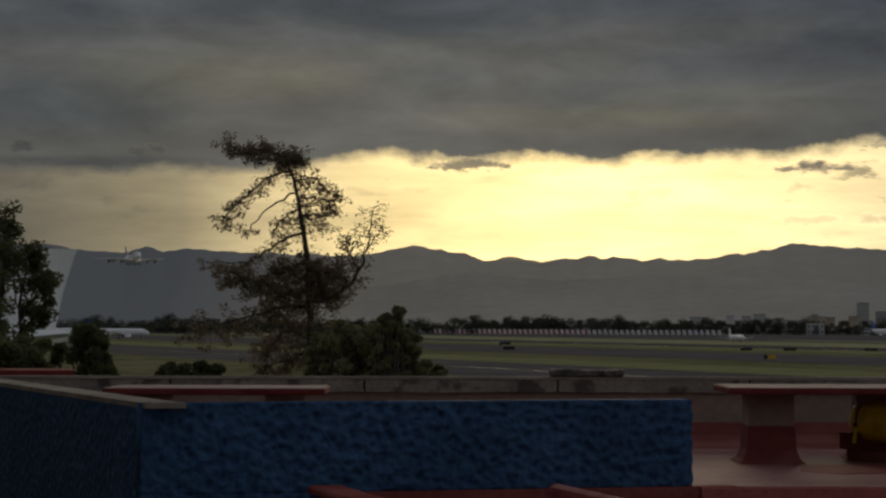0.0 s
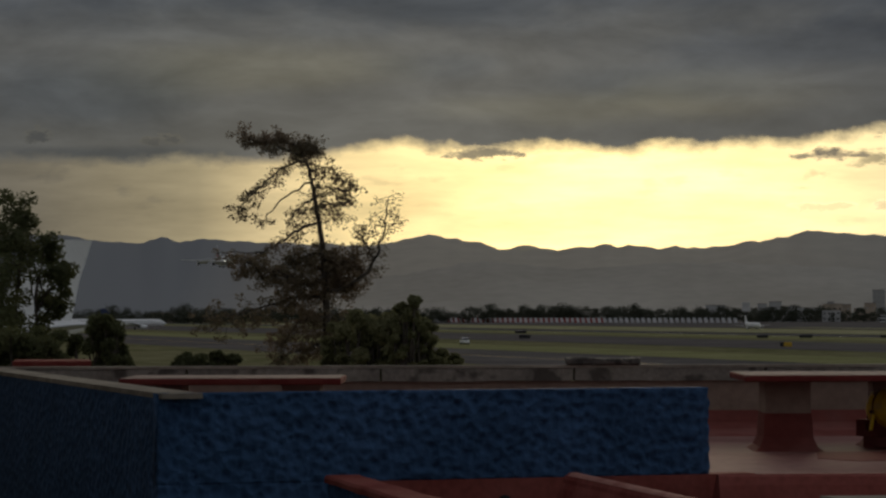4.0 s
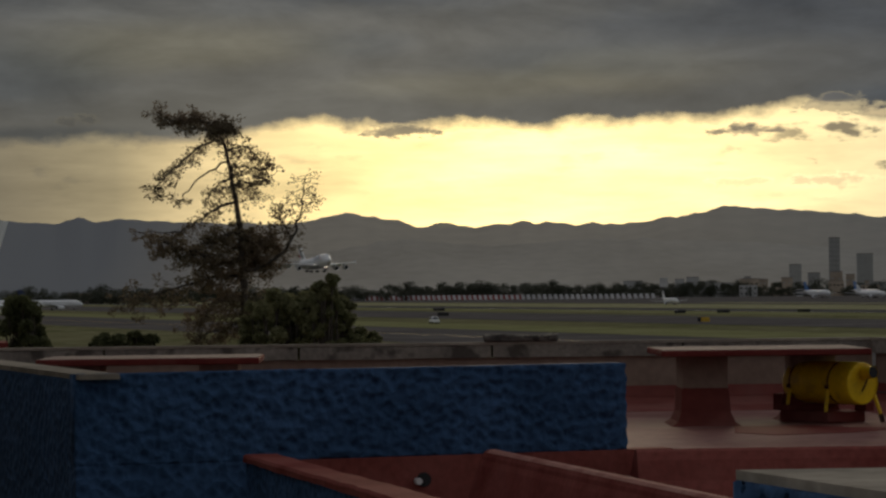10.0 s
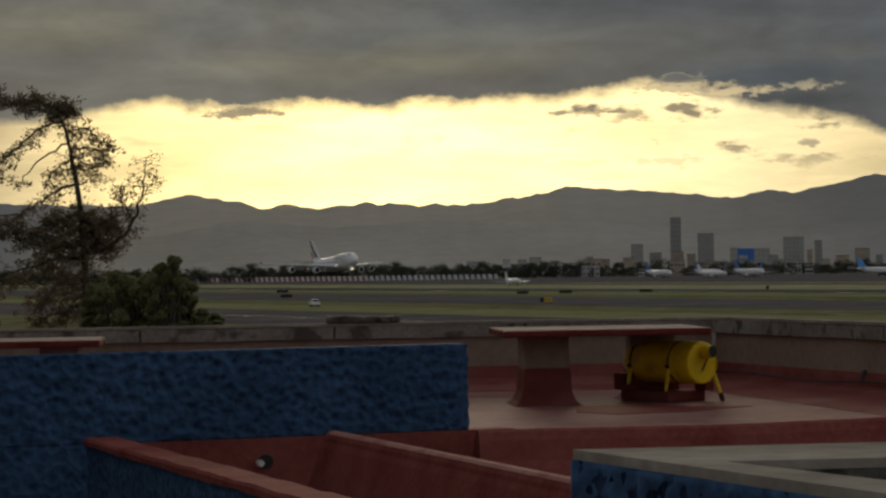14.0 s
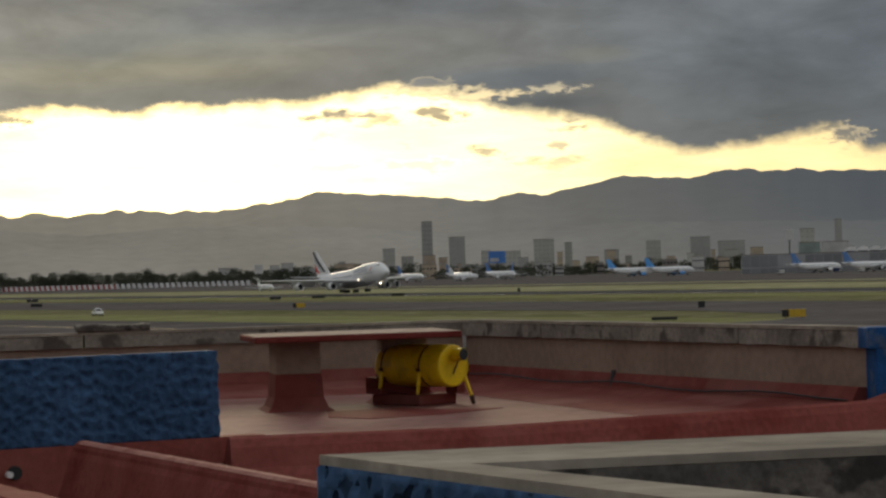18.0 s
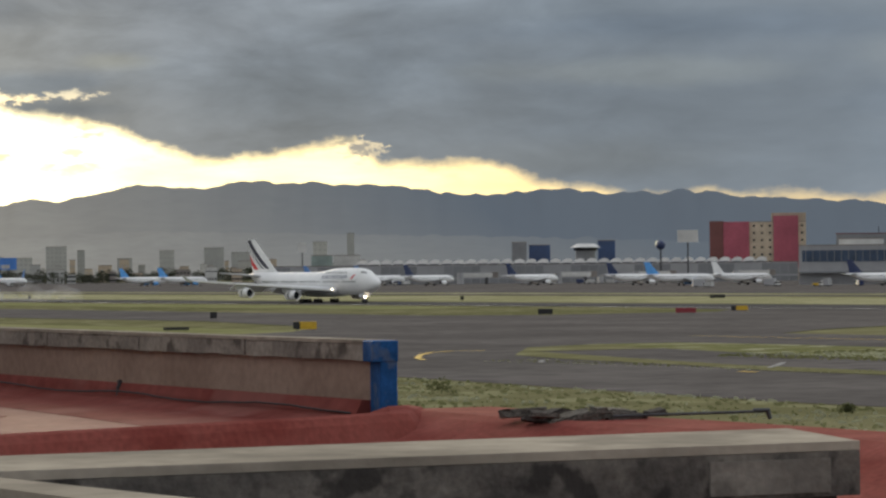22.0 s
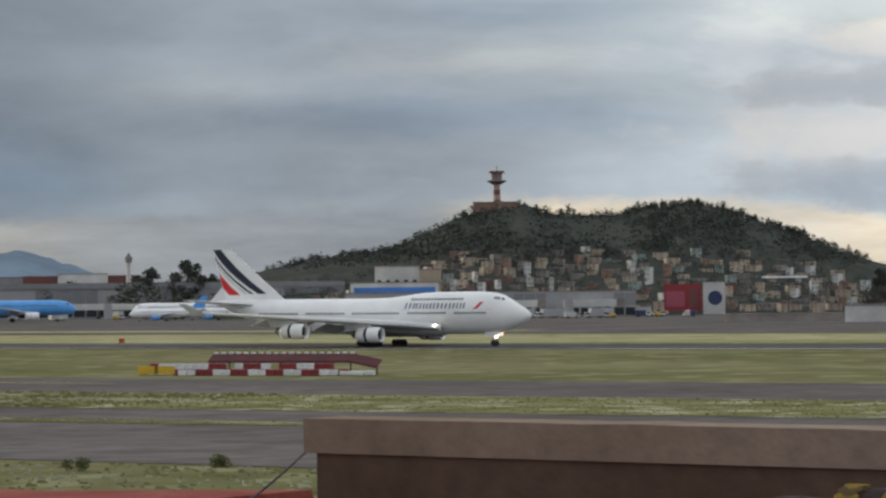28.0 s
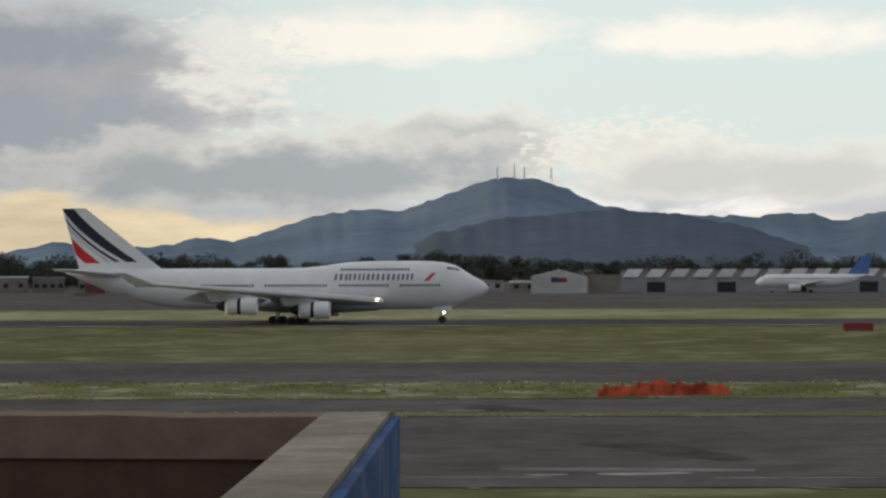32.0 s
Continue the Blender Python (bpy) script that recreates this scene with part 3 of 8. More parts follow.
def smoke_material():
    m = bpy.data.materials.new("tyre_smoke")
    m.use_nodes = True
    nt = m.node_tree
    nt.nodes.clear()
    tc = nt.nodes.new("ShaderNodeTexCoord")
    n = nt.nodes.new("ShaderNodeTexNoise")
    n.inputs["Scale"].default_value = 0.25
    nt.links.new(tc.outputs["Object"], n.inputs["Vector"])
    lw = nt.nodes.new("ShaderNodeMapRange")
    lw.inputs[1].default_value, lw.inputs[2].default_value = 0.35, 0.75
    lw.inputs[3].default_value, lw.inputs[4].default_value = 0.0, 0.15
    nt.links.new(n.outputs["Fac"], lw.inputs[0])
    df, tl, tr = (nt.nodes.new("ShaderNodeBsdf" + k) for k in ("Diffuse", "Translucent", "Transparent"))
    for d in (df, tl):
        d.inputs["Color"].default_value = (0.95, 0.97, 1.0, 1)
    body, mx, out = nt.nodes.new("ShaderNodeMixShader"), nt.nodes.new("ShaderNodeMixShader"), nt.nodes.new("ShaderNodeOutputMaterial")
    nt.links.new(df.outputs[0], body.inputs[1])
    nt.links.new(tl.outputs[0], body.inputs[2])
    nt.links.new(lw.outputs[0], mx.inputs[0])
    nt.links.new(tr.outputs[0], mx.inputs[1])
    nt.links.new(body.outputs[0], mx.inputs[2])
    nt.links.new(mx.outputs[0], out.inputs["Surface"])
    return m


M["smoke"] = smoke_material()


def haze_tint(m, colour, x0, x1):
    """Puts haze into the colour: blends towards a bluer tint from x0 to x1."""
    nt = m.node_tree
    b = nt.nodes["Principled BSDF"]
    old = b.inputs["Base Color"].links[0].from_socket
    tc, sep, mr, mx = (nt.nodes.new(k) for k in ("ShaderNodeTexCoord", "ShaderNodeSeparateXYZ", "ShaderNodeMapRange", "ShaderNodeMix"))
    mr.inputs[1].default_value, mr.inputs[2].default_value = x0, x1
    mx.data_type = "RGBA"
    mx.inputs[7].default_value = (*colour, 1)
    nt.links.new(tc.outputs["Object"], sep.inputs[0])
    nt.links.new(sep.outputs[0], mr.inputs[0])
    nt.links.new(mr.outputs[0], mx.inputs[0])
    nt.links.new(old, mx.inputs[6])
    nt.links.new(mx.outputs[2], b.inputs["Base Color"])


haze_tint(M["mountain"], (0.172, 0.200, 0.232), 350, 1450)
haze_tint(M["mountain"], (0.275, 0.28, 0.285), -150, -450)
haze_tint(M["foothill"], (0.180, 0.207, 0.236), 350, 1450)


# --- building helpers ---
def thing(name, label, category, at=(0, 0, 0), turn=0, group="", kind=""):
    ob = new(name)
    ob.empty_display_size = 0.5
    ob.matrix_basis = pose(at[0], at[1], at[2], 0, 0, turn)
    return tagged(ob, label, category, group, kind)


def mesh_of(bm, mat, smooth=False):
    me = bpy.data.meshes.new("mesh")
    bm.to_mesh(me)
    bm.free()
    me.materials.append(mat)
    if smooth:
        for p in me.polygons:
            p.use_smooth = True
    return me


def part(name, bm, mat, parent=None, label="", smooth=False, at=None):
    ob = new(name, mesh_of(bm, mat, smooth) if isinstance(bm, bmesh.types.BMesh) else bm)
    if parent:
        ob.parent = parent
    if at:
        ob.matrix_basis = at
    if label:
        ob["label"] = label
    return ob


def structure(name, bm, mat, label, category, smooth=False):
    return tagged(part(name, bm, mat, smooth=smooth), label, category, kind="structure")


def box(bm, x0, x1, y0, y1, z0, z1, bevel=0.0):
    m = Matrix.LocRotScale(((x0 + x1) / 2, (y0 + y1) / 2, (z0 + z1) / 2), None, (x1 - x0, y1 - y0, z1 - z0))
    r = bmesh.ops.create_cube(bm, size=1, matrix=m)
    if bevel:
        edges = list({e for v in r["verts"] for e in v.link_edges})
        bmesh.ops.bevel(bm, geom=edges, offset=bevel, segments=2, affect="EDGES", profile=0.5)
    return bm


def boxm(*a, bevel=0.0):
    return box(bmesh.new(), *a, bevel=bevel)


def prism(bm, outline, z0, z1):
    """Upright prism over an outline of (x, y); z1 may be a function of the corner's index."""
    top = z1 if callable(z1) else (lambda i: z1)
    lo = [bm.verts.new((x, y, z0)) for x, y in outline]
    hi = [bm.verts.new((x, y, top(i))) for i, (x, y) in enumerate(outline)]
    n = len(outline)
    bm.faces.new(lo[::-1])
    bm.faces.new(hi)
    for i in range(n):
        bm.faces.new((lo[i], lo[(i + 1) % n], hi[(i + 1) % n], hi[i]))
    bmesh.ops.recalc_face_normals(bm, faces=bm.faces)
    return bm


def slab_along(bm, a, b, width, z0, z1, side=0.0):
    """Wall or slab from a to b (x, y). side: shift of the middle line to the right of the way from a to b."""
    ax, ay = a
    bx, by = b
    L = math.hypot(bx - ax, by - ay)
    nx, ny = (by - ay) / L, -(bx - ax) / L
    o, w = side, width / 2
    return prism(bm, [(ax + nx * (o - w), ay + ny * (o - w)), (bx + nx * (o - w), by + ny * (o - w)), (bx + nx * (o + w), by + ny * (o + w)), (ax + nx * (o + w), ay + ny * (o + w))], z0, z1)


def tube(bm, p, q, r0, r1=None, seg=10, cap=True):
    p, q = Vector(p), Vector(q)
    r1 = r0 if r1 is None else r1
    turn = (q - p).to_track_quat("Z", "Y").to_matrix()
    rings = []
    for c, r in ((p, r0), (q, r1)):
        rings.append([bm.verts.new(c + turn @ Vector((r * math.cos(6.28318 * i / seg), r * math.sin(6.28318 * i / seg), 0))) for i in range(seg)])
    for i in range(seg):
        bm.faces.new((rings[0][i], rings[0][(i + 1) % seg], rings[1][(i + 1) % seg], rings[1][i]))
    if cap:
        bm.faces.new(rings[0][::-1])
        bm.faces.new(rings[1])
    return bm


def loft(bm, rings, cap=True):
    rows = [[bm.verts.new(v) for v in r] for r in rings]
    n = len(rows[0])
    for a, b in zip(rows, rows[1:]):
        for i in range(n):
            bm.faces.new((a[i], a[(i + 1) % n], b[(i + 1) % n], b[i]))
    if cap:
        bm.faces.new(rows[0][::-1])
        bm.faces.new(rows[-1])
    bmesh.ops.recalc_face_normals(bm, faces=bm.faces)
    return bm


def polar(az, dist):
    return (dist * math.sin(radians(az)), dist * math.cos(radians(az)))


def height(dist, el):
    return EYE_Z + dist * math.tan(radians(el))


# --- airfield: s metres along the runway (towards its far end), d metres out from the roof ---
HEADING, RUNWAY_D = 162.5, 463.7
AX = Vector((math.sin(radians(HEADING)), math.cos(radians(HEADING)), 0))
OUT = Vector((-math.cos(radians(HEADING)), math.sin(radians(HEADING)), 0))


def field(s, d):
    p = AX * s + OUT * d
    return (p.x, p.y)


def sheet(name, outline, z, mat, label, category):
    bm = bmesh.new()
    bm.faces.new([bm.verts.new((x, y, z)) for x, y in outline])
    bmesh.ops.recalc_face_normals(bm, faces=bm.faces)
    for f in bm.faces:
        if f.normal.z < 0:
            f.normal_flip()
    return structure(name, bm, mat, label, category)


def strip(name, s0, s1, d0, d1, z, mat, label, category):
    return sheet(name, [field(s0, d0), field(s1, d0), field(s1, d1), field(s0, d1)], z, mat, label, category)


def build_field():
    bm = bmesh.new()
    bmesh.ops.create_circle(bm, cap_ends=True, segments=96, radius=4700)
    structure("ground", bm, M["grass"], "wide flat green and yellowish airfield grass", "grass")
    strip("runway", -4200, 3000, 441, 486, 0.05, M["asphalt_dark"], "long dark grey asphalt landing runway", "runway")
    sheet("taxiway", [field(-300, 246), field(-232, 240), field(16, 230), field(2600, 226), field(2600, 281), field(-300, 281)], 0.05, M["asphalt"], "grey asphalt taxiway between grass strips", "taxiway")
    sheet("taxiway", [field(*p) for p in ((-2600, 158), (-260, 157), (-150, 141), (-75, 138), (2600, 138), (2600, 217), (-2600, 217))], 0.04, M["asphalt"], "broad grey asphalt taxiway near the roofs", "taxiway")
    sheet("taxiway", [field(*p) for p in ((-2500, 290), (-470, 288), (-400, 268), (-376, 246), (-362, 216), (-250, 216), (-238, 200), (-232, 217), (-246, 246), (-300, 281), (-312, 300), (-330, 350), (-372, 405), (-395, 441.5),
                                          (-520, 441.5), (-470, 425), (-452, 405), (-458, 362), (-480, 348), (-1000, 372), (-2500, 392))], 0.06, M["asphalt"], "grey asphalt exit taxiway curving off the runway", "taxiway")
    strip("grass_verge", -4200, 2800, 494, 596, 0.03, M["dry_grass"], "pale dry grass strip beside the runway", "grass")
    strip("grass_verge", -1500, -340, 640, 668, 0.05, M["dry_grass"], "narrow pale dry grass strip beside the apron", "grass")
    strip("apron", -2600, 900, 612, 1250, 0.02, M["asphalt"], "wide grey apron in front of the terminal", "apron")
    sheet("grass_verge", [field(*p) for p in ((-279, 229), (-275, 240), (-258, 241.5), (-236, 240), (-150, 240), (16, 232), (2400, 228), (2400, 206), (16, 206), (-150, 205), (-209, 210), (-236, 216), (-258, 222))], 0.075, M["flower_grass"], "grass strip with pale flowers between taxiways", "grass")
    sheet("grass_verge", [field(*p) for p in ((-2600, 100), (-75, 100), (-75, 137), (-150, 140), (-260, 156), (-2600, 157.5))], 0.05, M["grass"], "rough grass strip with pale flowers beside the taxiway", "grass")
    strip("taxiway", -75, 2600, 125, 137.9, 0.045, M["asphalt"], "grey worn asphalt apron below the roofs", "taxiway")
    strip("grass_verge", -2600, -372, 217.5, 252, 0.05, M["tuft"], "pale green grass strip beside the taxiway", "grass")
    strip("grass_verge", -2600, -560, 395, 428, 0.05, M["tuft"], "pale green grass strip beside the runway", "grass")
    # worn ring of grass round the paved island
    sheet("grass_verge", [field(*p) for p in ((-252, 195), (-274, 214), (-279, 229), (-258, 222), (-261, 205), (-242, 199), (-225, 194), (-208, 189.5), (-187, 187), (-100, 187), (900, 186), (900, 181), (-100, 182), (-179, 180.5), (-195, 181), (-213, 186), (-236, 190))], 0.08, M["grass"], "thin worn grass line round the paved island", "grass")
    # worn white paint patches on the near asphalt
    rng = random.Random(8)
    for (x0, y0), (x1, y1), w in (((187.4, 69.3), (188.5, 65.0), 0.35), ((171.8, 57.8), (173.8, 50.4), 0.35), ((123.2, 44.9), (125.3, 37.7), 0.25), ((127.6, 36.8), (129.4, 32.5), 1.0), ((126.2, 39.9), (126.8, 38.0), 0.6), ((118.2, 40.0), (118.0, 39.2), 0.25), ((116.9, 38.4), (116.8, 37.8), 0.2), ((122.9, 26.6), (122.4, 23.8), 0.2), ((179.4, 62.2), (179.9, 59.6), 0.7), ((126.9, 31.0), (129.2, 23.6), 0.25), ((116.9, 246.7), (125.3, 260.1), 0.5), ((104.0, 274.6), (107.0, 281.3), 0.5)):
        p, q = Vector((x0, y0)), Vector((x1, y1))
        v = Vector((y0 - y1, x1 - x0)).normalized() * w
        ring = [p - v * 0.4, p.lerp(q, 0.3) - v, p.lerp(q, 0.8) - v * 0.5, q, p.lerp(q, 0.85) + v * 0.8, p.lerp(q, 0.4) + v * 0.6, p + v * 0.3]
        sheet("road_mark", [tuple(c) for c in ring], 0.0525 if x0 > 112 and y0 < 80 else 0.1, M["worn_white"], "worn white paint streak on grey asphalt", "line")
    sheet("road_mark", [(110.2, 239.5), (111.0, 237.2), (112.0, 238.2), (111.2, 240.2)], 0.1, M["paint_yellow"], "short yellow paint mark on grey asphalt", "line")
    sheet("asphalt_patch", [(151.5, 44.0), (149.5, 38.8), (144.0, 35.0), (138.8, 31.8), (137.6, 33.2), (140.5, 36.6), (145.5, 41.2), (148.0, 43.9)], 0.0485, M["asphalt_damp"], "long dark damp patch in grey asphalt", "patch")
    sheet("asphalt_patch", [(128.8, 42.0), (129.6, 36.0), (131.4, 30.2), (133.0, 30.4), (131.8, 36.8), (130.4, 42.4)], 0.0485, M["asphalt_pale"], "pale wet patch in grey asphalt", "patch")
    sheet("asphalt_patch", [(187.2, 62.6), (186.3, 60.4), (181.8, 56.2), (175.6, 53.8), (174.8, 56.2), (178.2, 59.6), (182.4, 62.2)], 0.0485, M["asphalt_damp"], "dark mended patch in grey asphalt", "patch")
    # painted lines
    bm = bmesh.new()
    arc = [(96.0, 289.0), (97.5, 295.6), (101.6, 306.6), (105.2, 313.9), (109.0, 317.5), (113.0, 317.0)]
    for k in range(len(arc) - 1):
        a, b = Vector(arc[k]), Vector(arc[k + 1])
        n = Vector((a.y - b.y, b.x - a.x)).normalized() * 0.35
        bm.faces.new([bm.verts.new((*p, 0.1)) for p in (a - n, b - n, b + n, a + n)])
    structure("taxiway_line", bm, M["paint_yellow"], "curved yellow line painted on the taxiway", "line")
    strip("runway_line", -4200, 2900, 443.0, 444.2, 0.09, M["paint_white"], "white edge line painted on the runway", "line")
    strip("taxiway_line", -2600, -330, 186.2, 186.8, 0.09, M["paint_yellow"], "yellow centre line painted on the taxiway", "line")
    strip("taxiway_line", -300, -190, 263.2, 263.8, 0.09, M["paint_yellow"], "yellow centre line painted on the taxiway", "line")


def ridge(name, points, dist, foot, mat, label, steps=6):
    """Mountain chain: crest elevations over bearings, with folded slopes falling to the plain."""
    bm = bmesh.new()
    pts = []
    az = points[0][0]
    while az <= points[-1][0]:
        for (a0, e0), (a1, e1) in zip(points, points[1:]):
            if a0 <= az <= a1:
                k = (az - a0) / (a1 - a0)
                pts.append((az, e0 + (e1 - e0) * k))
                break
        az += 0.12
    rows = []
    for j in range(steps + 2):
        k = min(j, steps) / steps
        row = []
        for i, (a, e) in enumerate(pts):
            n = noise.fractal(Vector((a * 0.8, j * 0.5, dist * 0.01)), 0.8, 2.2, 4)
            crest = max(6.0, height(dist, e) + dist * 0.0011 * noise.fractal(Vector((a * 2.6, 0, dist)), 0.9, 2.0, 3))
            d = dist - (dist - foot) * k + 0.06 * (dist - foot) * n * math.sin(math.pi * k)
            z = crest * (1 - k) ** 1.15 * (1 + 0.26 * n * math.sin(math.pi * k))
            if j == steps + 1:
                z = -2.0
            x, y = polar(a, d)
            row.append(bm.verts.new((x, y, z)))
        rows.append(row)
    for a, b in zip(rows, rows[1:]):
        for i in range(len(a) - 1):
            bm.faces.new((a[i], a[i + 1], b[i + 1], b[i]))
    bmesh.ops.recalc_face_normals(bm, faces=bm.faces)
    return structure(name, bm, mat, label, "mountains", smooth=True)


def build_mountains():
    west = [(-14, 1.5), (-8.6, 1.55), (-7.9, 1.42), (-7.3, 1.39), (-6.6, 1.5), (-6.3, 1.42), (-5.9, 1.47), (-5.1, 1.43), (-3.4, 1.36), (-2.1, 1.35), (-1.8, 1.47), (-1.2, 1.56), (-0.5, 1.44), (0.2, 1.27), (1.05, 1.21), (1.8, 1.28),
            (2.3, 1.36), (2.6, 1.29), (2.9, 1.34), (3.45, 1.24), (3.75, 1.31), (4.25, 1.27), (4.65, 1.3), (5.4, 1.39), (6.5, 1.6), (7.15, 1.55), (8.3, 1.48), (9.2, 1.37), (9.9, 1.32), (10.5, 1.49), (10.95, 1.4), (11.6, 1.52),
            (12.65, 1.75), (13.7, 1.66), (14.1, 1.66), (14.8, 1.84), (15.4, 1.74), (16.2, 1.79), (16.65, 1.69), (17.2, 1.73), (18.5, 1.6), (19.2, 1.48), (19.9, 1.48), (20.8, 1.59), (21.5, 1.56), (22.2, 1.48), (22.9, 1.51),
            (23.2, 1.45), (23.65, 1.57), (23.95, 1.48), (24.2, 1.53), (24.6, 1.41), (25.2, 1.38), (26.8, 1.28), (27.1, 1.3), (27.7, 1.2), (28.6, 1.23), (29.6, 1.11), (30.6, 0.97), (31.8, 0.86), (33.2, 0.62), (35, 0.3), (37, 0.0)]
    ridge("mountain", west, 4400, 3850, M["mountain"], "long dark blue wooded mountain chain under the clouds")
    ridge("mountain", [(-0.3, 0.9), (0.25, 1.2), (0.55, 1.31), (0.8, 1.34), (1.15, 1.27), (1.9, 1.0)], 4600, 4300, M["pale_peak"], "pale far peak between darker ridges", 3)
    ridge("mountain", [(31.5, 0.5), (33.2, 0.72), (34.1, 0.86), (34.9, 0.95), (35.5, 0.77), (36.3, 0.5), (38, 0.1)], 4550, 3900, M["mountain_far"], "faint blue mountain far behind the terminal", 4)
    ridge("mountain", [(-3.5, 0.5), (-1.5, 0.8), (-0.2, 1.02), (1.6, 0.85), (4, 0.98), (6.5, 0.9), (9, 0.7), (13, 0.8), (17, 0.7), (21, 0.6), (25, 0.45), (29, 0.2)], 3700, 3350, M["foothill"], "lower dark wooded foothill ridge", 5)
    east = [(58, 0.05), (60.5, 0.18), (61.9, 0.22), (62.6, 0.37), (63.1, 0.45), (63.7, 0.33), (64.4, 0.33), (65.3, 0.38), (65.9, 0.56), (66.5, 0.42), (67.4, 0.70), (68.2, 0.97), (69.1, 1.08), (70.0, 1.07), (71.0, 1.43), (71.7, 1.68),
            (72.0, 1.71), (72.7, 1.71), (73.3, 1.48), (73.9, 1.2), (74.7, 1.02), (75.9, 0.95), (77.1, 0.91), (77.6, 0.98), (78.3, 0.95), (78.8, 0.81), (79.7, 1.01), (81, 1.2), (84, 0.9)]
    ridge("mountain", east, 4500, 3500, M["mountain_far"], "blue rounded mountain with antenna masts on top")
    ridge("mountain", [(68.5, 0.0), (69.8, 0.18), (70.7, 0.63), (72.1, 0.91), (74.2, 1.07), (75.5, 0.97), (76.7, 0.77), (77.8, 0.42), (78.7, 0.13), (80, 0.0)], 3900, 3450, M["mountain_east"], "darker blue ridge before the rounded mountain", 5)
    for a, h in ((71.9, 16), (72.25, 20), (72.45, 17), (73.0, 15)):
        x, y = polar(a, 4480)
        z = height(4480, 1.70) - 4
        mast = thing("antenna_mast", "thin grey lattice antenna mast on a mountain top", "mast", (x, y, z), group="masts on the mountain")
        bm = bmesh.new()
        for k in range(3):
            c = 2.2
            tube(bm, (c * math.cos(k * 2.1), c * math.sin(k * 2.1), 0), (0.5 * math.cos(k * 2.1), 0.5 * math.sin(k * 2.1), h + 5), 0.35, 0.25, 5)
        part("frame", bm, M["tower_haze"], mast)
        part("antenna", tube(bmesh.new(), (0, 0, h), (0, 0, h + 12), 0.4, 0.15, 5), M["tower_haze"], mast)


build_field()
build_mountains()


# --- vegetation ---
def leaf_cloud(bm, centre, radius, count, size, rng, flat=0.7):
    cx, cy, cz = centre
    for _ in range(count):
        while True:
            v = Vector((rng.uniform(-1, 1), rng.uniform(-1, 1), rng.uniform(-1, 1)))
            if 0.05 < v.length < 1:
                break
        p = Vector((cx + v.x * radius, cy + v.y * radius, cz + v.z * radius * flat))
        u = Vector((rng.gauss(0, 1), rng.gauss(0, 1), rng.gauss(0, 0.6))).normalized()
        w = u.cross(Vector((rng.gauss(0, 1), rng.gauss(0, 1), rng.gauss(0, 1)))).normalized()
        s = size * rng.uniform(0.6, 1.3)
        bm.faces.new([bm.verts.new(p + u * s), bm.verts.new(p + w * s * 0.45), bm.verts.new(p - u * s), bm.verts.new(p - w * s * 0.45)])


def limb(bm, a, b, r0, r1, rng, bend=0.12, seg=6, n=5):
    a, b = Vector(a), Vector(b)
    L = (b - a).length
    pts = [a.lerp(b, i / n) + Vector((rng.gauss(0, 1), rng.gauss(0, 1), rng.gauss(0, 0.6))) * bend * L * 0.15 * math.sin(math.pi * i / n) for i in range(n + 1)]
    for i in range(n):
        tube(bm, pts[i], pts[i + 1], r0 + (r1 - r0) * i / n, r0 + (r1 - r0) * (i + 1) / n, seg, cap=False)
    return pts


def bent(bm, path, r0, r1, rng, seg=6, sub=4, wob=0.02):
    """Limb along a smooth bent line of (x, z) in the tree's own plane, wandering a little in depth; gives its points."""
    n = len(path) - 1
    depth = rng.uniform(-0.7, 0.7)
    pts = []
    for k in range(n * sub + 1):
        i, f = min(n - 1, k // sub), k / sub - min(n - 1, k // sub)
        p = [Vector(path[max(0, min(n, i + o))]) for o in (-1, 0, 1, 2)]
        c = 0.5 * ((2 * p[1]) + (p[2] - p[0]) * f + (2 * p[0] - 5 * p[1] + 4 * p[2] - p[3]) * f * f + (3 * p[1] - p[0] - 3 * p[2] + p[3]) * f * f * f)
        pts.append(Vector((c.x + rng.gauss(0, wob), depth * k / (n * sub), c.y + rng.gauss(0, wob))))
    for k in range(len(pts) - 1):
        f0, f1 = k / (len(pts) - 1), (k + 1) / (len(pts) - 1)
        tube(bm, pts[k], pts[k + 1], r0 + (r1 - r0) * f0, r0 + (r1 - r0) * f1, seg, cap=False)
    return pts


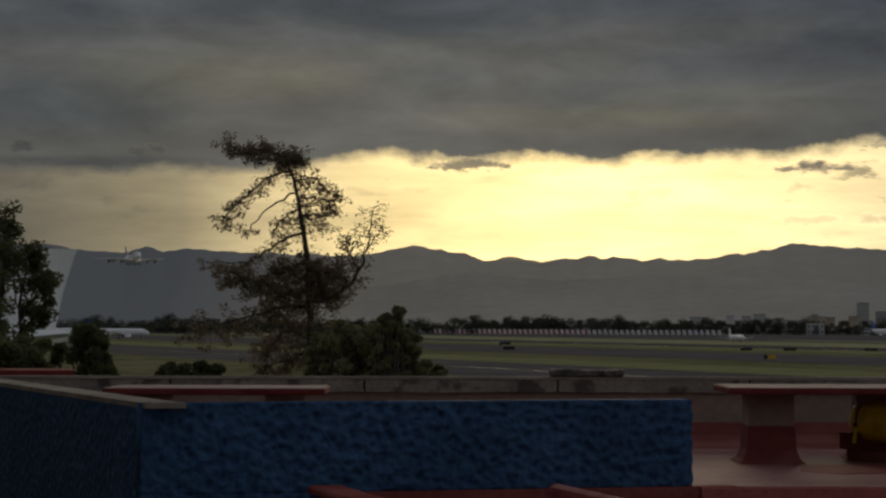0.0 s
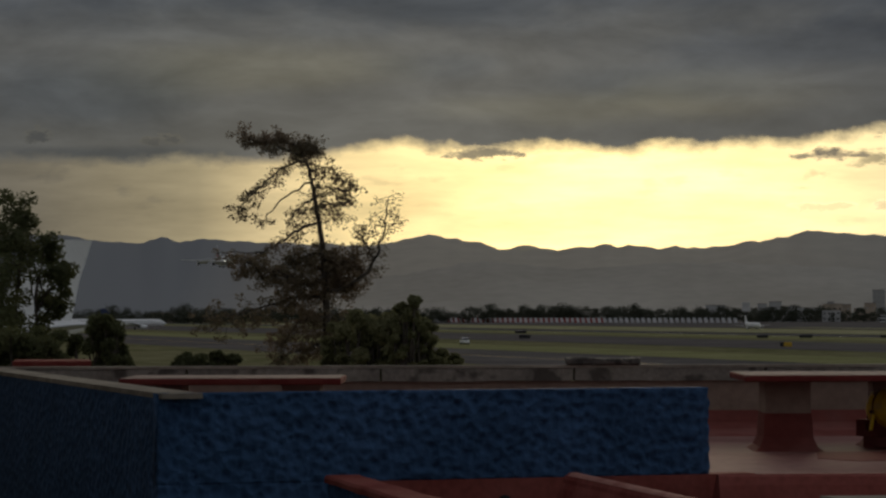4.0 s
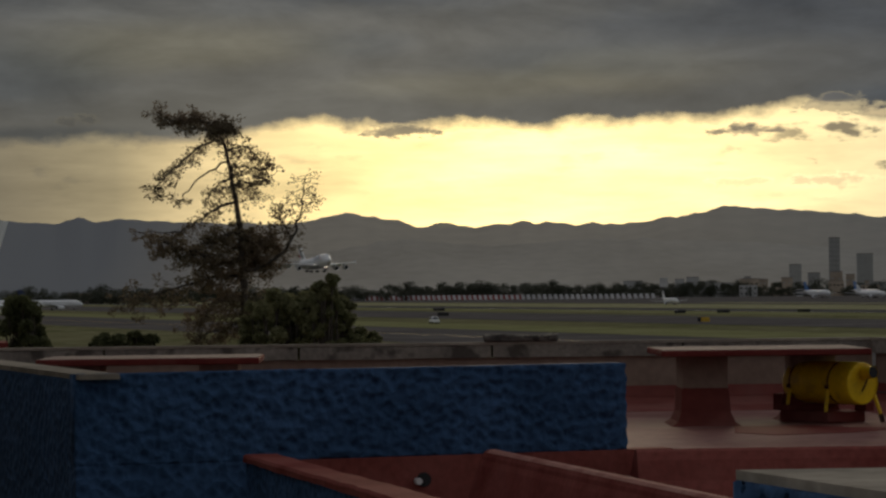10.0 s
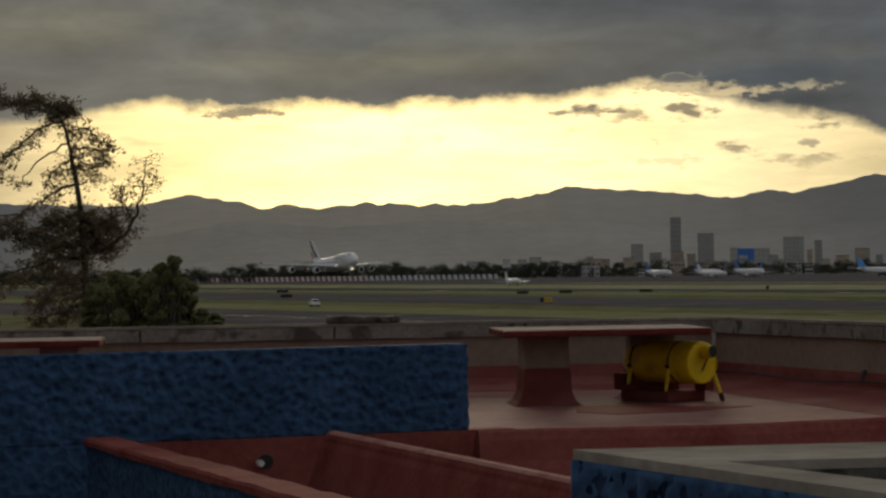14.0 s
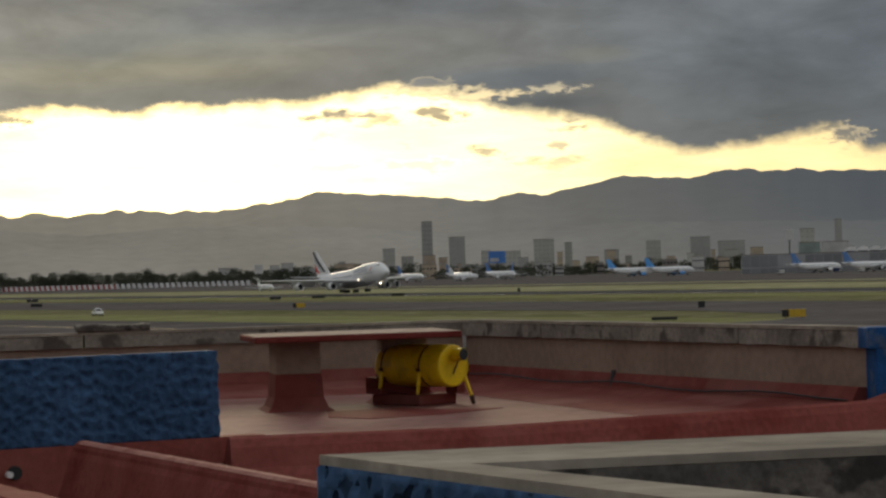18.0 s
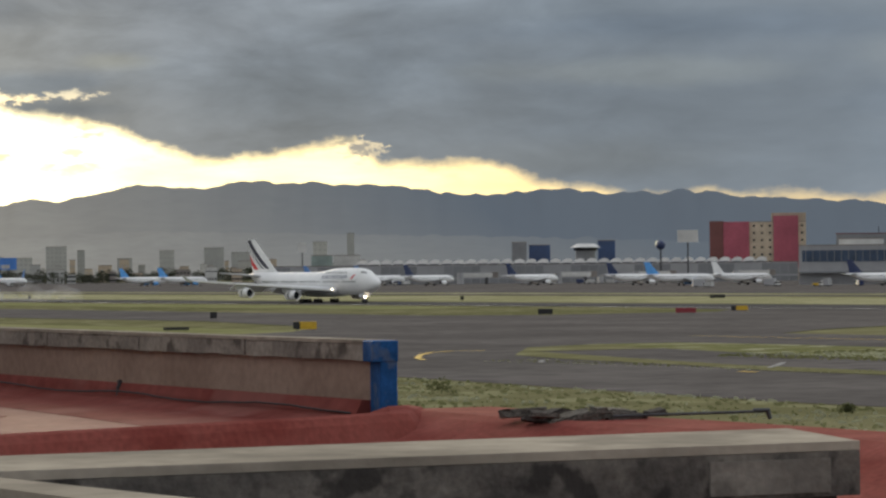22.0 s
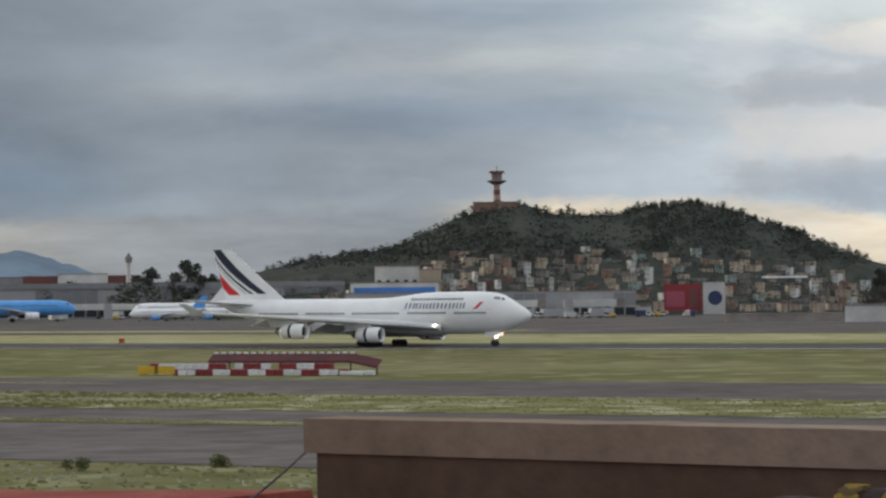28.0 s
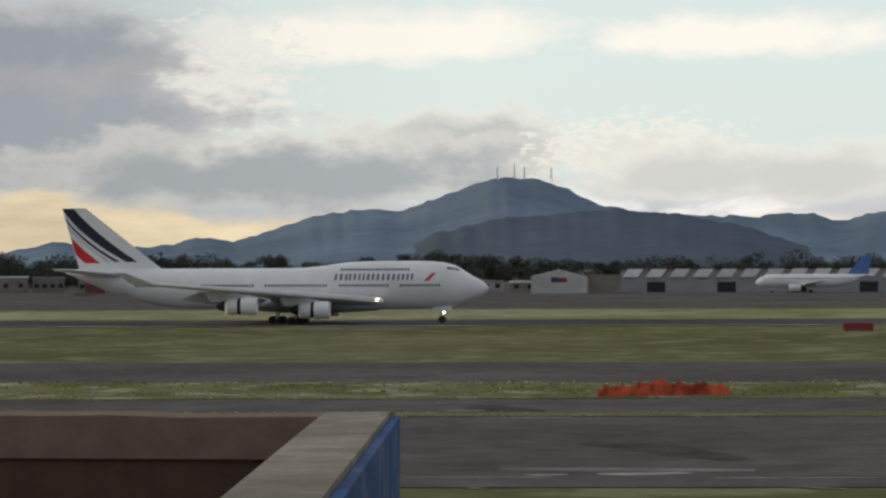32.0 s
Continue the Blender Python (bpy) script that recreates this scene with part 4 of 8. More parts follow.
def sparse_tree(at, crown_turn):
    """Tall ragged tree, bending trunk, drooping limbs with small tufts. Local x: to the right of the line of sight."""
    rng = random.Random(7)
    t = thing("tree", "tall ragged half-bare tree with rust-green tufts", "tree", at, crown_turn)
    trunk, limbs, twigs, leaves = bmesh.new(), bmesh.new(), bmesh.new(), bmesh.new()
    for k, (z0, z1, r0, r1) in enumerate(((0, 6, 0.22, 0.16), (6, 8.5, 0.16, 0.122))):
        tube(trunk, (0.45 - 0.02 * z0, 0, z0), (0.45 - 0.02 * z1, 0, z1), r0, r1, 10, cap=False)
    path = [Vector(p) for p in ((0.28, 8.5), (0.16, 8.74), (0.09, 10.37), (0.01, 11.62), (-0.14, 12.63), (-0.33, 13.57), (-0.49, 14.0))]
    bent_pts = []
    for k in range(len(path) - 1):
        for f in (0, 0.33, 0.67):
            p = path[k].lerp(path[k + 1], f)
            bent_pts.append(Vector((p.x + rng.gauss(0, 0.012), 0, p.y)))
    bent_pts.append(Vector((path[-1].x, 0, path[-1].y)))
    for k in range(len(bent_pts) - 1):
        f0, f1 = k / (len(bent_pts) - 1), (k + 1) / (len(bent_pts) - 1)
        tube(trunk, bent_pts[k], bent_pts[k + 1], 0.12 - 0.098 * f0, 0.12 - 0.098 * f1, 8, cap=False)

    def tufts(pts, start, spread, per, size, droop=0.0, many=2, up=0.0):
        """Side twigs with clumps of small leaves along a limb, from a share of its length on."""
        for p in pts[int(len(pts) * start):]:
            for _ in range(many):
                c = p + Vector((rng.gauss(0, spread), rng.gauss(0, spread), rng.gauss(0, spread * 0.75) - droop * rng.random() + up))
                limb(twigs, p, c, 0.009, 0.004, rng, 0.3, 3, 2)
                leaf_cloud(leaves, c, rng.uniform(0.10, 0.21), per, size, rng, 0.75)

    # crown at the top, drawn out to the left
    tufts(bent(limbs, [(-0.46, 13.9), (-0.72, 14.15), (-1.11, 14.22), (-1.54, 14.2), (-1.93, 14.35)], 0.03, 0.01, rng), 0.05, 0.13, 34, 0.040, many=5)
    tufts(bent(limbs, [(-0.46, 13.95), (-0.21, 14.04), (-0.04, 13.92)], 0.025, 0.01, rng), 0.0, 0.12, 34, 0.040, many=4)
    tufts(bent(limbs, [(-0.44, 13.8), (-0.9, 14.0), (-1.3, 13.9)], 0.02, 0.01, rng), 0.2, 0.12, 30, 0.040, many=3)
    # long arching limb and the bare one under it
    tufts(bent(limbs, [(-0.40, 13.72), (-0.88, 13.61), (-1.35, 13.22), (-1.81, 12.83), (-2.09, 12.48)], 0.035, 0.010, rng), 0.28, 0.13, 24, 0.040, droop=0.18, many=4)
    tufts(bent(limbs, [(-0.28, 13.18), (-0.88, 12.87), (-1.27, 12.48), (-1.5, 12.21)], 0.03, 0.010, rng), 0.78, 0.10, 16, 0.040, droop=0.1, many=3)
    # limbs to the other side
    tufts(bent(limbs, [(-0.30, 13.45), (0.06, 13.57), (0.45, 13.34), (0.8, 13.18)], 0.025, 0.008, rng), 0.15, 0.11, 24, 0.040, droop=0.15, many=3)
    tufts(bent(limbs, [(-0.22, 13.06), (0.13, 13.06), (0.52, 12.99), (0.76, 12.83)], 0.025, 0.008, rng), 0.15, 0.12, 24, 0.040, droop=0.2, many=3)
    tufts(bent(limbs, [(-0.14, 12.63), (0.17, 12.7), (0.44, 12.4)], 0.025, 0.008, rng), 0.1, 0.16, 24, 0.040, droop=0.25, many=4)
    tufts(bent(limbs, [(-0.18, 12.79), (-0.57, 12.6), (-0.88, 12.17)], 0.022, 0.008, rng), 0.3, 0.13, 20, 0.040, droop=0.3, many=3)
    tufts(bent_pts, 0.30, 0.22, 16, 0.040, many=5)
    # long limb reaching far out
    tufts(bent(limbs, [(-0.08, 12.2), (-0.57, 12.05), (-1.04, 11.7), (-1.66, 11.47), (-2.59, 11.51)], 0.04, 0.010, rng), 0.25, 0.14, 20, 0.042, droop=0.2, many=3)
    # fork that bends up, nearly bare
    fork = bent(limbs, [(0.10, 10.45), (0.52, 10.57), (0.99, 10.84), (1.3, 11.3), (1.5, 11.77), (1.58, 12.4), (1.67, 12.83)], 0.065, 0.008, rng)
    tufts(fork, 0.40, 0.17, 8, 0.038, many=3)
    tufts(fork[:12], 0.2, 0.14, 14, 0.040, droop=0.3, many=2)
    tufts(bent(limbs, [(1.3, 11.3), (1.07, 11.7), (1.03, 12.01)], 0.02, 0.006, rng), 0.2, 0.16, 20, 0.040, many=4)
    tufts(bent(limbs, [(1.5, 11.8), (1.7, 12.1), (1.86, 12.35)], 0.014, 0.005, rng), 0.3, 0.13, 9, 0.038, many=3)
    # thick rusty skirts of the lower tree
    for path2, r, spread, many in (([(0.11, 10.76), (-0.42, 10.69), (-0.96, 10.92), (-1.5, 11.08), (-1.97, 11.31)], 0.05, 0.22, 6), ([(0.11, 11.23), (0.52, 11.31), (0.83, 11.15)], 0.03, 0.22, 9), ([(0.05, 11.5), (-0.4, 11.4), (-0.8, 11.2)], 0.03, 0.24, 8),
                                   ([(0.13, 10.37), (-0.65, 10.37), (-1.58, 10.07), (-2.83, 9.84)], 0.05, 0.26, 6), ([(0.15, 9.9), (-0.57, 9.75), (-0.96, 9.21)], 0.035, 0.28, 6), ([(0.15, 9.44), (-0.26, 9.13), (-1.04, 8.9)], 0.03, 0.26, 6), ([(0.1, 10.9), (0.4, 10.8), (0.7, 10.7)], 0.03, 0.2, 6)):
        tufts(bent(limbs, path2, r, 0.012, rng), 0.08, spread, 26, 0.046, droop=0.25, many=many + 3)
    part("trunk", trunk, M["bark"], t, smooth=True)
    tagged(part("branch_work", limbs, M["bark"], t, smooth=True), kind="stuff")
    tagged(part("twig_work", twigs, M["bark"], t), kind="stuff")
    part("crown", leaves, M["leaf_pine"], t)
    return t


def column_tree(name, label, at, turn, blobs, stems, seed, leaf=0.062, per=420, mat="leaf"):
    """Tall tree of rounded leaf masses on thin stems. blobs: x, z, radius; stems: foot x, top x, top z."""
    rng = random.Random(seed)
    t = thing(name, label, "tree", at, turn)
    wood, leaves = bmesh.new(), bmesh.new()
    for x0, x1, z1 in stems:
        stem = bmesh.new()
        bent(stem, [(x0, 0), (x0 + 0.1, z1 * 0.35), (x0, z1 * 0.7), (x1, z1)], 0.10, 0.03, rng, 7, 4, 0.03)
        part("trunk", stem, M["bark"], t, smooth=True)
    for x, z, r in blobs:
        r *= 1.3
        y = rng.uniform(-0.8, 0.8)
        sx, _, sz = min(stems, key=lambda q: abs(q[1] - x))
        limb(wood, (sx, 0, min(sz, z) - 0.9), (x, y, z), 0.03, 0.012, rng, 0.3, 4, 4)
        for _ in range(7):
            v = Vector((rng.gauss(0, 0.45), rng.gauss(0, 0.6), rng.gauss(0, 0.42))) * r
            leaf_cloud(leaves, (x + v.x, y + v.y, z + v.z), r * rng.uniform(0.40, 0.66), int(per * r / 7 * 3.4), leaf, rng, 0.85)
    tagged(part("branch_work", wood, M["bark"], t, smooth=True), kind="stuff")
    part("crown", leaves, M[mat], t)
    return t


def round_tree(name, label, at, tall, wide, seed, n=26, leaf=0.16, per=110, trunk_r=0.16, low=0.35, mat="leaf", dome=False):
    rng = random.Random(seed)
    t = thing(name, label, "tree" if name == "tree" else "bush", at)
    stem, wood, leaves = bmesh.new(), bmesh.new(), bmesh.new()
    top = (rng.uniform(-0.3, 0.3), rng.uniform(-0.3, 0.3), tall * 0.9)
    pts = limb(stem, (0, 0, 0), top, trunk_r, trunk_r * 0.3, rng, 0.2, 7, 6)
    for i in range(n):
        k = low + (1 - low) * (i + 0.5) / n
        a = rng.uniform(0, 6.28)
        w = wide * math.sin(math.pi * min(0.97, 0.18 + 0.8 * k)) * rng.uniform(0.4, 1.0)
        if dome:
            w = wide * math.sqrt(max(0.02, 1 - ((k - low) / (1.04 - low)) ** 2)) * math.sqrt(rng.random())
        p = Vector((math.cos(a) * w, math.sin(a) * w, tall * k))
        base = pts[min(5, int(k * 0.8 * 6))]
        limb(wood, base, p, trunk_r * 0.35, 0.02, rng, 0.3, 4, 3)
        leaf_cloud(leaves, p, wide * (rng.uniform(0.2, 0.34) if dome else rng.uniform(0.22, 0.42)), per, leaf, rng, 0.8)
    part("trunk", stem, M["bark"], t, smooth=True)
    tagged(part("branch_work", wood, M["bark"], t, smooth=True), kind="stuff")
    part("crown", leaves, M[mat], t)
    return t


def tree_belt(name, label, az0, az1, dist, tall, seed, step, spread=40, mat="leaf_far"):
    """Far row of trees: one mass of many leaf clumps with an uneven top and gaps."""
    rng = random.Random(seed)
    bm = bmesh.new()
    az = az0
    while az < az1:
        d = dist + rng.uniform(-spread, spread)
        x, y = polar(az, d)
        h = tall * rng.uniform(0.5, 0.95) * (1.25 if rng.random() < 0.08 else 1)
        w = h * rng.uniform(0.5, 0.85)
        tube(bm, (x, y, 0), (x, y, h * 0.5), 0.35, 0.25, 5, cap=False)
        for _ in range(14):
            a, k = rng.uniform(0, 6.28), rng.uniform(0.08, 0.92)
            ww = w * math.sin(math.pi * min(0.95, 0.15 + 0.75 * k)) * rng.uniform(0.2, 1)
            leaf_cloud(bm, (x + math.cos(a) * ww, y + math.sin(a) * ww, h * k), w * 0.42, 74, h * 0.052, rng, 0.8)
        az += step * rng.uniform(0.6, 1.4)
    ob = tagged(part(name, bm, M[mat]), label, "trees", kind="stuff")
    return ob


def build_plants():
    x, y = polar(-3.42, 70)
    sparse_tree((x, y, 0), 3.42)
    x, y = polar(-9.25, 68)
    column_tree("tree", "tall dark tree of rounded leaf masses on thin stems", (x, y, 0), 9.25,
                [(-0.28, 12.35, 0.42), (-0.5, 11.95, 0.42), (0.0, 11.9, 0.42), (-0.4, 11.4, 0.48), (0.22, 11.35, 0.42), (-0.05, 10.9, 0.5), (0.5, 10.85, 0.36), (-0.7, 10.9, 0.5), (0.72, 10.45, 0.24), (0.45, 10.3, 0.26), (-0.8, 10.2, 0.5), (-0.3, 9.9, 0.3), (0.55, 11.25, 0.26), (0.78, 10.85, 0.24), (0.35, 11.7, 0.26), (0.62, 10.05, 0.26), (0.25, 9.7, 0.3)],
                [(0.1, 0.12, 10.9), (-0.3, -0.3, 11.4), (-0.75, -0.7, 10.7)], 3)
    x, y = polar(-10.3, 66)
    column_tree("tree", "dark tree standing close beside a taller one", (x, y, 0), 10.3, [(0.0, 12.0, 0.6), (-0.5, 11.4, 0.7), (0.2, 10.9, 0.7), (-0.3, 10.2, 0.8), (0.35, 9.8, 0.6), (-0.4, 9.3, 0.7)], [(0, 0, 11.4), (-0.4, -0.4, 10.6)], 4)
    for i, (a, d, h, w) in enumerate(((-7.72, 64, 9.85, 0.62), (-8.75, 62, 9.55, 0.65), (-9.5, 60, 9.5, 1.0), (-10.0, 60, 9.3, 1.2), (-6.05, 66, 8.95, 0.5), (-5.4, 67, 9.0, 0.45))):
        x, y = polar(a, d)
        round_tree("bush", "dark green bushy shrub below the trees", (x, y, 0), h, w, 20 + i, 40, 0.06, 240, 0.08, 0.84 if i < 4 else 0.90, dome=True)
    for i, (a, d, h, w) in enumerate(((-1.68, 64, 10.3, 0.40), (-2.0, 65, 9.95, 0.85), (-2.55, 65, 9.9, 0.75), (-1.45, 64.5, 9.75, 0.55), (-2.95, 67, 9.75, 0.6), (-1.05, 65, 9.05, 0.55), (-0.72, 66, 8.95, 0.35))):
        x, y = polar(a, d)
        round_tree("bush", "olive green dense bush at the tree's foot", (x, y, 0), h, w, 40 + i, 50, 0.055, 260, 0.1, 0.82, mat="leaf_bush", dome=True)
    # low red roof seen below the dark tree
    shed = thing("garden_shed", "low shed with a red painted flat roof", "shed", (*polar(-8.8, 56), 0), 8.8)
    part("wall", boxm(-0.7, 0.65, -1.0, 1.0, 0, 8.86), M["wall_grey"], shed)
    part("roof", boxm(-0.78, 0.72, -1.1, 1.1, 8.86, 9.06, bevel=0.02), M["red_slab"], shed)
    tree_belt("far_trees", "dark row of trees beyond the runway", -9, 7.0, 2450, 14.5, 5, 0.085, 60)
    tree_belt("far_trees", "dark broken row of trees behind the parked aircraft", 6.8, 15.5, 2440, 12.5, 6, 0.10, 120)
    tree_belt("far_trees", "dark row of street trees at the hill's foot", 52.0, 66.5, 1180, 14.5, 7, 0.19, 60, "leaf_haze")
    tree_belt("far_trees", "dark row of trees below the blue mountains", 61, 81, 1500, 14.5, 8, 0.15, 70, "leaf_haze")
    for i, (a, h, w) in enumerate(((37.45, 22, 9), (38.2, 26, 9.5), (38.6, 19, 7))):
        x, y = polar(a, 1345)
        round_tree("tree", "dark bushy tree behind the terminal roofs", (x, y, 0), h, w, 60 + i, 30, 0.9, 60, 0.5, 0.4, "leaf_haze", dome=True)
    tree_belt("far_trees", "single dark trees behind the terminal roofs", 35.5, 39.5, 1350, 20, 9, 0.55, 40)


build_plants()


# --- the roof that the camera looks across ---
FLOOR_Z, TOP_Z, BLUE_Z, LIP_Z = 8.36, 9.235, 9.338, 8.61
LIP_LINE = [(1.92, 24.3), (4.1, 24.38), (5.9, 25.12), (7.5, 25.82), (8.55, 26.45), (8.98, 27.55)]


def extrude_along(path, prof, z0=0.0):
    """Profile (offset to the right of the way, height) swept along a bent line of (x, y) with mitred corners."""
    rows = []
    for k, p in enumerate(path):
        p = Vector(p)
        u = Vector(path[min(k + 1, len(path) - 1)]) - p
        v = p - Vector(path[max(k - 1, 0)])
        u, v = (u or v).normalized(), (v or u).normalized()
        d = (u + v).normalized()
        n = Vector((d.y, -d.x)) / max(0.5, d.dot(u))
        rows.append([(p.x + n.x * o, p.y + n.y * o, z0 + z) for o, z in prof])
    return loft(bmesh.new(), rows)


def rough_coping(a, b, width, z0, z1, seed):
    """Worn length of coping: fine sections whose edges wander a little."""
    rng = random.Random(seed)
    L = math.hypot(b[0] - a[0], b[1] - a[1])
    n = max(2, int(L / 0.22))
    d = Vector((b[0] - a[0], b[1] - a[1])) / L
    nn = Vector((d.y, -d.x))
    rings = []
    for i in range(n + 1):
        p = Vector(a) + d * L * i / n
        lo, hi, out = rng.gauss(0, 0.004), rng.gauss(0, 0.0025), rng.gauss(0, 0.003)
        w = width / 2
        rings.append([(p.x + nn.x * o, p.y + nn.y * o, z) for o, z in ((-w, z0), (w + out, z0 + lo), (w + out, z1 - 0.02 + hi), (w - 0.02 + out, z1 + hi), (-w, z1 + hi))])
    return loft(bmesh.new(), rings)


def build_roof():
    # main terrace: red coated slab over storeys below
    outline = [(-3.0, 24.2), (1.8, 24.35), (4.1, 24.43), (5.9, 25.17), (7.5, 25.87), (8.55, 26.5), (8.92, 27.7), (6.45, 39.2), (-7.75, 39.2)]
    structure("roof_floor", prism(bmesh.new(), outline, 0.0, FLOOR_Z), M["pink_sheen_roof"], "pink-red coated flat roof terrace, smooth and patched", "roof")

    # far parapet and the parapet running back to the blue post
    def parapet(a, b, name):
        p = structure(name, slab_along(bmesh.new(), a, b, 0.20, FLOOR_Z - 0.3, TOP_Z - 0.19), M["beige_plaster"], "low beige plastered roof parapet", "wall")
        cove = [(0.05, 0.28), (0.118, 0.285), (0.16, 0.13), (0.36, 0.06), (1.0, 0.004), (1.0, -0.02), (0.05, -0.02)]
        part("skirting", extrude_along([a, b], cove, FLOOR_Z), M["red_roof"], p, "red waterproof coating sloping up the foot")
        L = math.hypot(b[0] - a[0], b[1] - a[1])
        # pale strip stands for the sky reflected along the coping's top
        part("coping_edge", slab_along(bmesh.new(), a, b, 0.335, TOP_Z - 0.011, TOP_Z + 0.026), M["light_coping"], p, "pale strip for the bright edge on top")
        n = max(2, int(L / 2.6))
        rng = random.Random(int(L * 10))
        for i in range(n):
            k0, k1 = i / n + 0.0008, (i + 1) / n - 0.0008
            q0 = (a[0] + (b[0] - a[0]) * k0, a[1] + (b[1] - a[1]) * k0)
            q1 = (a[0] + (b[0] - a[0]) * k1, a[1] + (b[1] - a[1]) * k1)
            part("coping_stone", rough_coping(q0, q1, 0.32, TOP_Z - 0.188, TOP_Z + rng.uniform(-0.008, 0.008), i + int(L)), M["coping"], p)
        return p
    parapet((-12.0, 38.1), (6.36, 39.1), "wall_north")
    parapet((6.5, 38.95), (8.88, 28.1), "wall_east")
    post = structure("wall_corner", boxm(8.74, 8.93, 27.70, 28.06, FLOOR_Z - 0.25, TOP_Z + 0.01, bevel=0.02), M["blue_paint"], "chipped blue painted end of the parapet", "wall")
    part("cap", boxm(8.66, 8.935, 27.69, 28.05, TOP_Z - 0.19, TOP_Z + 0.028, bevel=0.012), M["blue_paint"], post, "blue painted end of the coping")
    # raised red lip along the near edge of the terrace, sloping down to the lower roof
    lip = thing("roof_lip", "rounded red coated lip at the terrace edge", "curb", kind="structure")
    prof = [(-0.42, -0.255), (-0.2, -0.08), (-0.1, -0.012), (0.0, 0.0), (0.07, -0.02), (0.12, -0.09), (0.18, -0.26), (0.34, -0.46), (0.8, -0.62), (0.8, -0.75), (-0.42, -0.75)]
    part("lip_section", extrude_along(LIP_LINE, prof, LIP_Z), M["red_curb"], lip, smooth=False)
    east = structure("roof_east", prism(bmesh.new(), [(8.96, 27.5), (9.2, 25.6), (9.9, 23.9), (10.65, 20.86), (11.46, 17.38), (11.75, 15.7), (11.9, 13.5), (7.2, 13.5), (7.2, 24.6)], 0.0, 8.12), M["red_roof"], "red coated roof edge beyond the near wall", "roof")
    slope = [(-1.1, -0.3), (-1.05, -0.012), (-0.1, -0.004), (0.0, 0.0), (0.2, -0.04), (0.7, -0.2), (1.8, -0.42), (1.8, -0.5), (-1.1, -0.5)]
    part("sloping_edge", extrude_along([(8.94, 27.6), (9.3, 25.7), (9.9, 23.9), (10.65, 20.86), (11.46, 17.38), (11.75, 15.7)], slope, 8.57), M["red_curb"], east, "red coated slope up to the roof's edge")
    # blue rough-cast stairhead walls
    a, b, c = (-2.72, 23.25), (1.88, 24.75), (-7.62, 38.45)
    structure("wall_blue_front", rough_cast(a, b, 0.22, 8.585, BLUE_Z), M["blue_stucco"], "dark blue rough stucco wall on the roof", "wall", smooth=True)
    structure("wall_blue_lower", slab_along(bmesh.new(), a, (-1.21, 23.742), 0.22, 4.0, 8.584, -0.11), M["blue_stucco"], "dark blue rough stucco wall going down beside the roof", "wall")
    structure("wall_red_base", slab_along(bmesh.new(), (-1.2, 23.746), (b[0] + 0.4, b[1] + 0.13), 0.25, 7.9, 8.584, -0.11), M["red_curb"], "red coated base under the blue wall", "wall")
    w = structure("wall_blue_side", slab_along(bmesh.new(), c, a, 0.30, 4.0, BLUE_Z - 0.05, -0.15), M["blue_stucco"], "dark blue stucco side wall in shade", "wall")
    part("coping_stone", slab_along(bmesh.new(), c, (a[0] + 0.06, a[1] - 0.1), 0.34, BLUE_Z - 0.046, BLUE_Z - 0.003, -0.15), M["light_coping"], w, "pale worn concrete top")
    # tall wall added out of view to shade the side passage
    structure("wall_west", slab_along(bmesh.new(), (-6.6, 18.0), (-12.2, 37.5), 0.3, 0.0, 15.0), M["wall_grey"], "plain tall unseen wall that shades the side passage", "wall")
    # lower red roof between the blue wall and the near walls
    structure("lower_roof", prism(bmesh.new(), [(3.3, 4), (12, 4), (12, 17), (9.6, 25.5), (5.2, 24.95), (1.9, 24.7), (-1.2, 23.75), (-1.2, 23.1), (1.0, 14.4)], 0.0, 7.9), M["red_roof"], "lower red coated roof with puddle stains", "roof")


def rough_cast(a, b, width, z0, z1):
    """Wall from a to b whose near face is thrown stucco: a fine grid pushed in and out, with a wavering top."""
    L = math.hypot(b[0] - a[0], b[1] - a[1])
    d = Vector((b[0] - a[0], b[1] - a[1], 0)) / L
    n = Vector((d.y, -d.x, 0))
    nu, nv = int(L / 0.022), int((z1 - z0) / 0.022)
    bm = bmesh.new()
    grid = []
    for v in range(nv + 1):
        row = []
        for u in range(nu + 1):
            s, z = L * u / nu, z0 + (z1 - z0) * v / nv
            p = Vector((a[0], a[1], z)) + d * s
            cell = noise.voronoi(Vector((s * 11, 0.3, z * 14)))[0][0]
            bump = 0.055 * min(cell, 0.75) + 0.02 * noise.noise(Vector((s * 25, 4.0, z * 25)))
            edge = min(1.0, v / 2, (nv - v) / 2, u / 2, (nu - u) / 2)
            q = p + n * (bump - 0.03) * edge
            if v == nv:
                q.z += 0.016 * noise.noise(Vector((s * 9, 1.0, 0))) - 0.006
            if u == nu:
                q += d * 0.03 * noise.noise(Vector((z * 13, 7.0, 0)))
            row.append(bm.verts.new(q))
        grid.append(row)
    for v in range(nv):
        for u in range(nu):
            bm.faces.new((grid[v][u], grid[v][u + 1], grid[v + 1][u + 1], grid[v + 1][u]))
    back = [[bm.verts.new(r[k].co - n * width) for r in (grid[0], grid[-1])] for k in (0, -1)]
    bm.faces.new(grid[-1] + [back[1][1], back[0][1]])
    bm.faces.new([r[-1] for r in grid[::-1]] + [back[1][0], back[1][1]])
    bm.faces.new([r[0] for r in grid] + [back[0][1], back[0][0]])
    bm.faces.new([back[0][0], back[0][1], back[1][1], back[1][0]])
    bm.faces.new(grid[0][::-1] + [back[0][0], back[1][0]])
    return bm


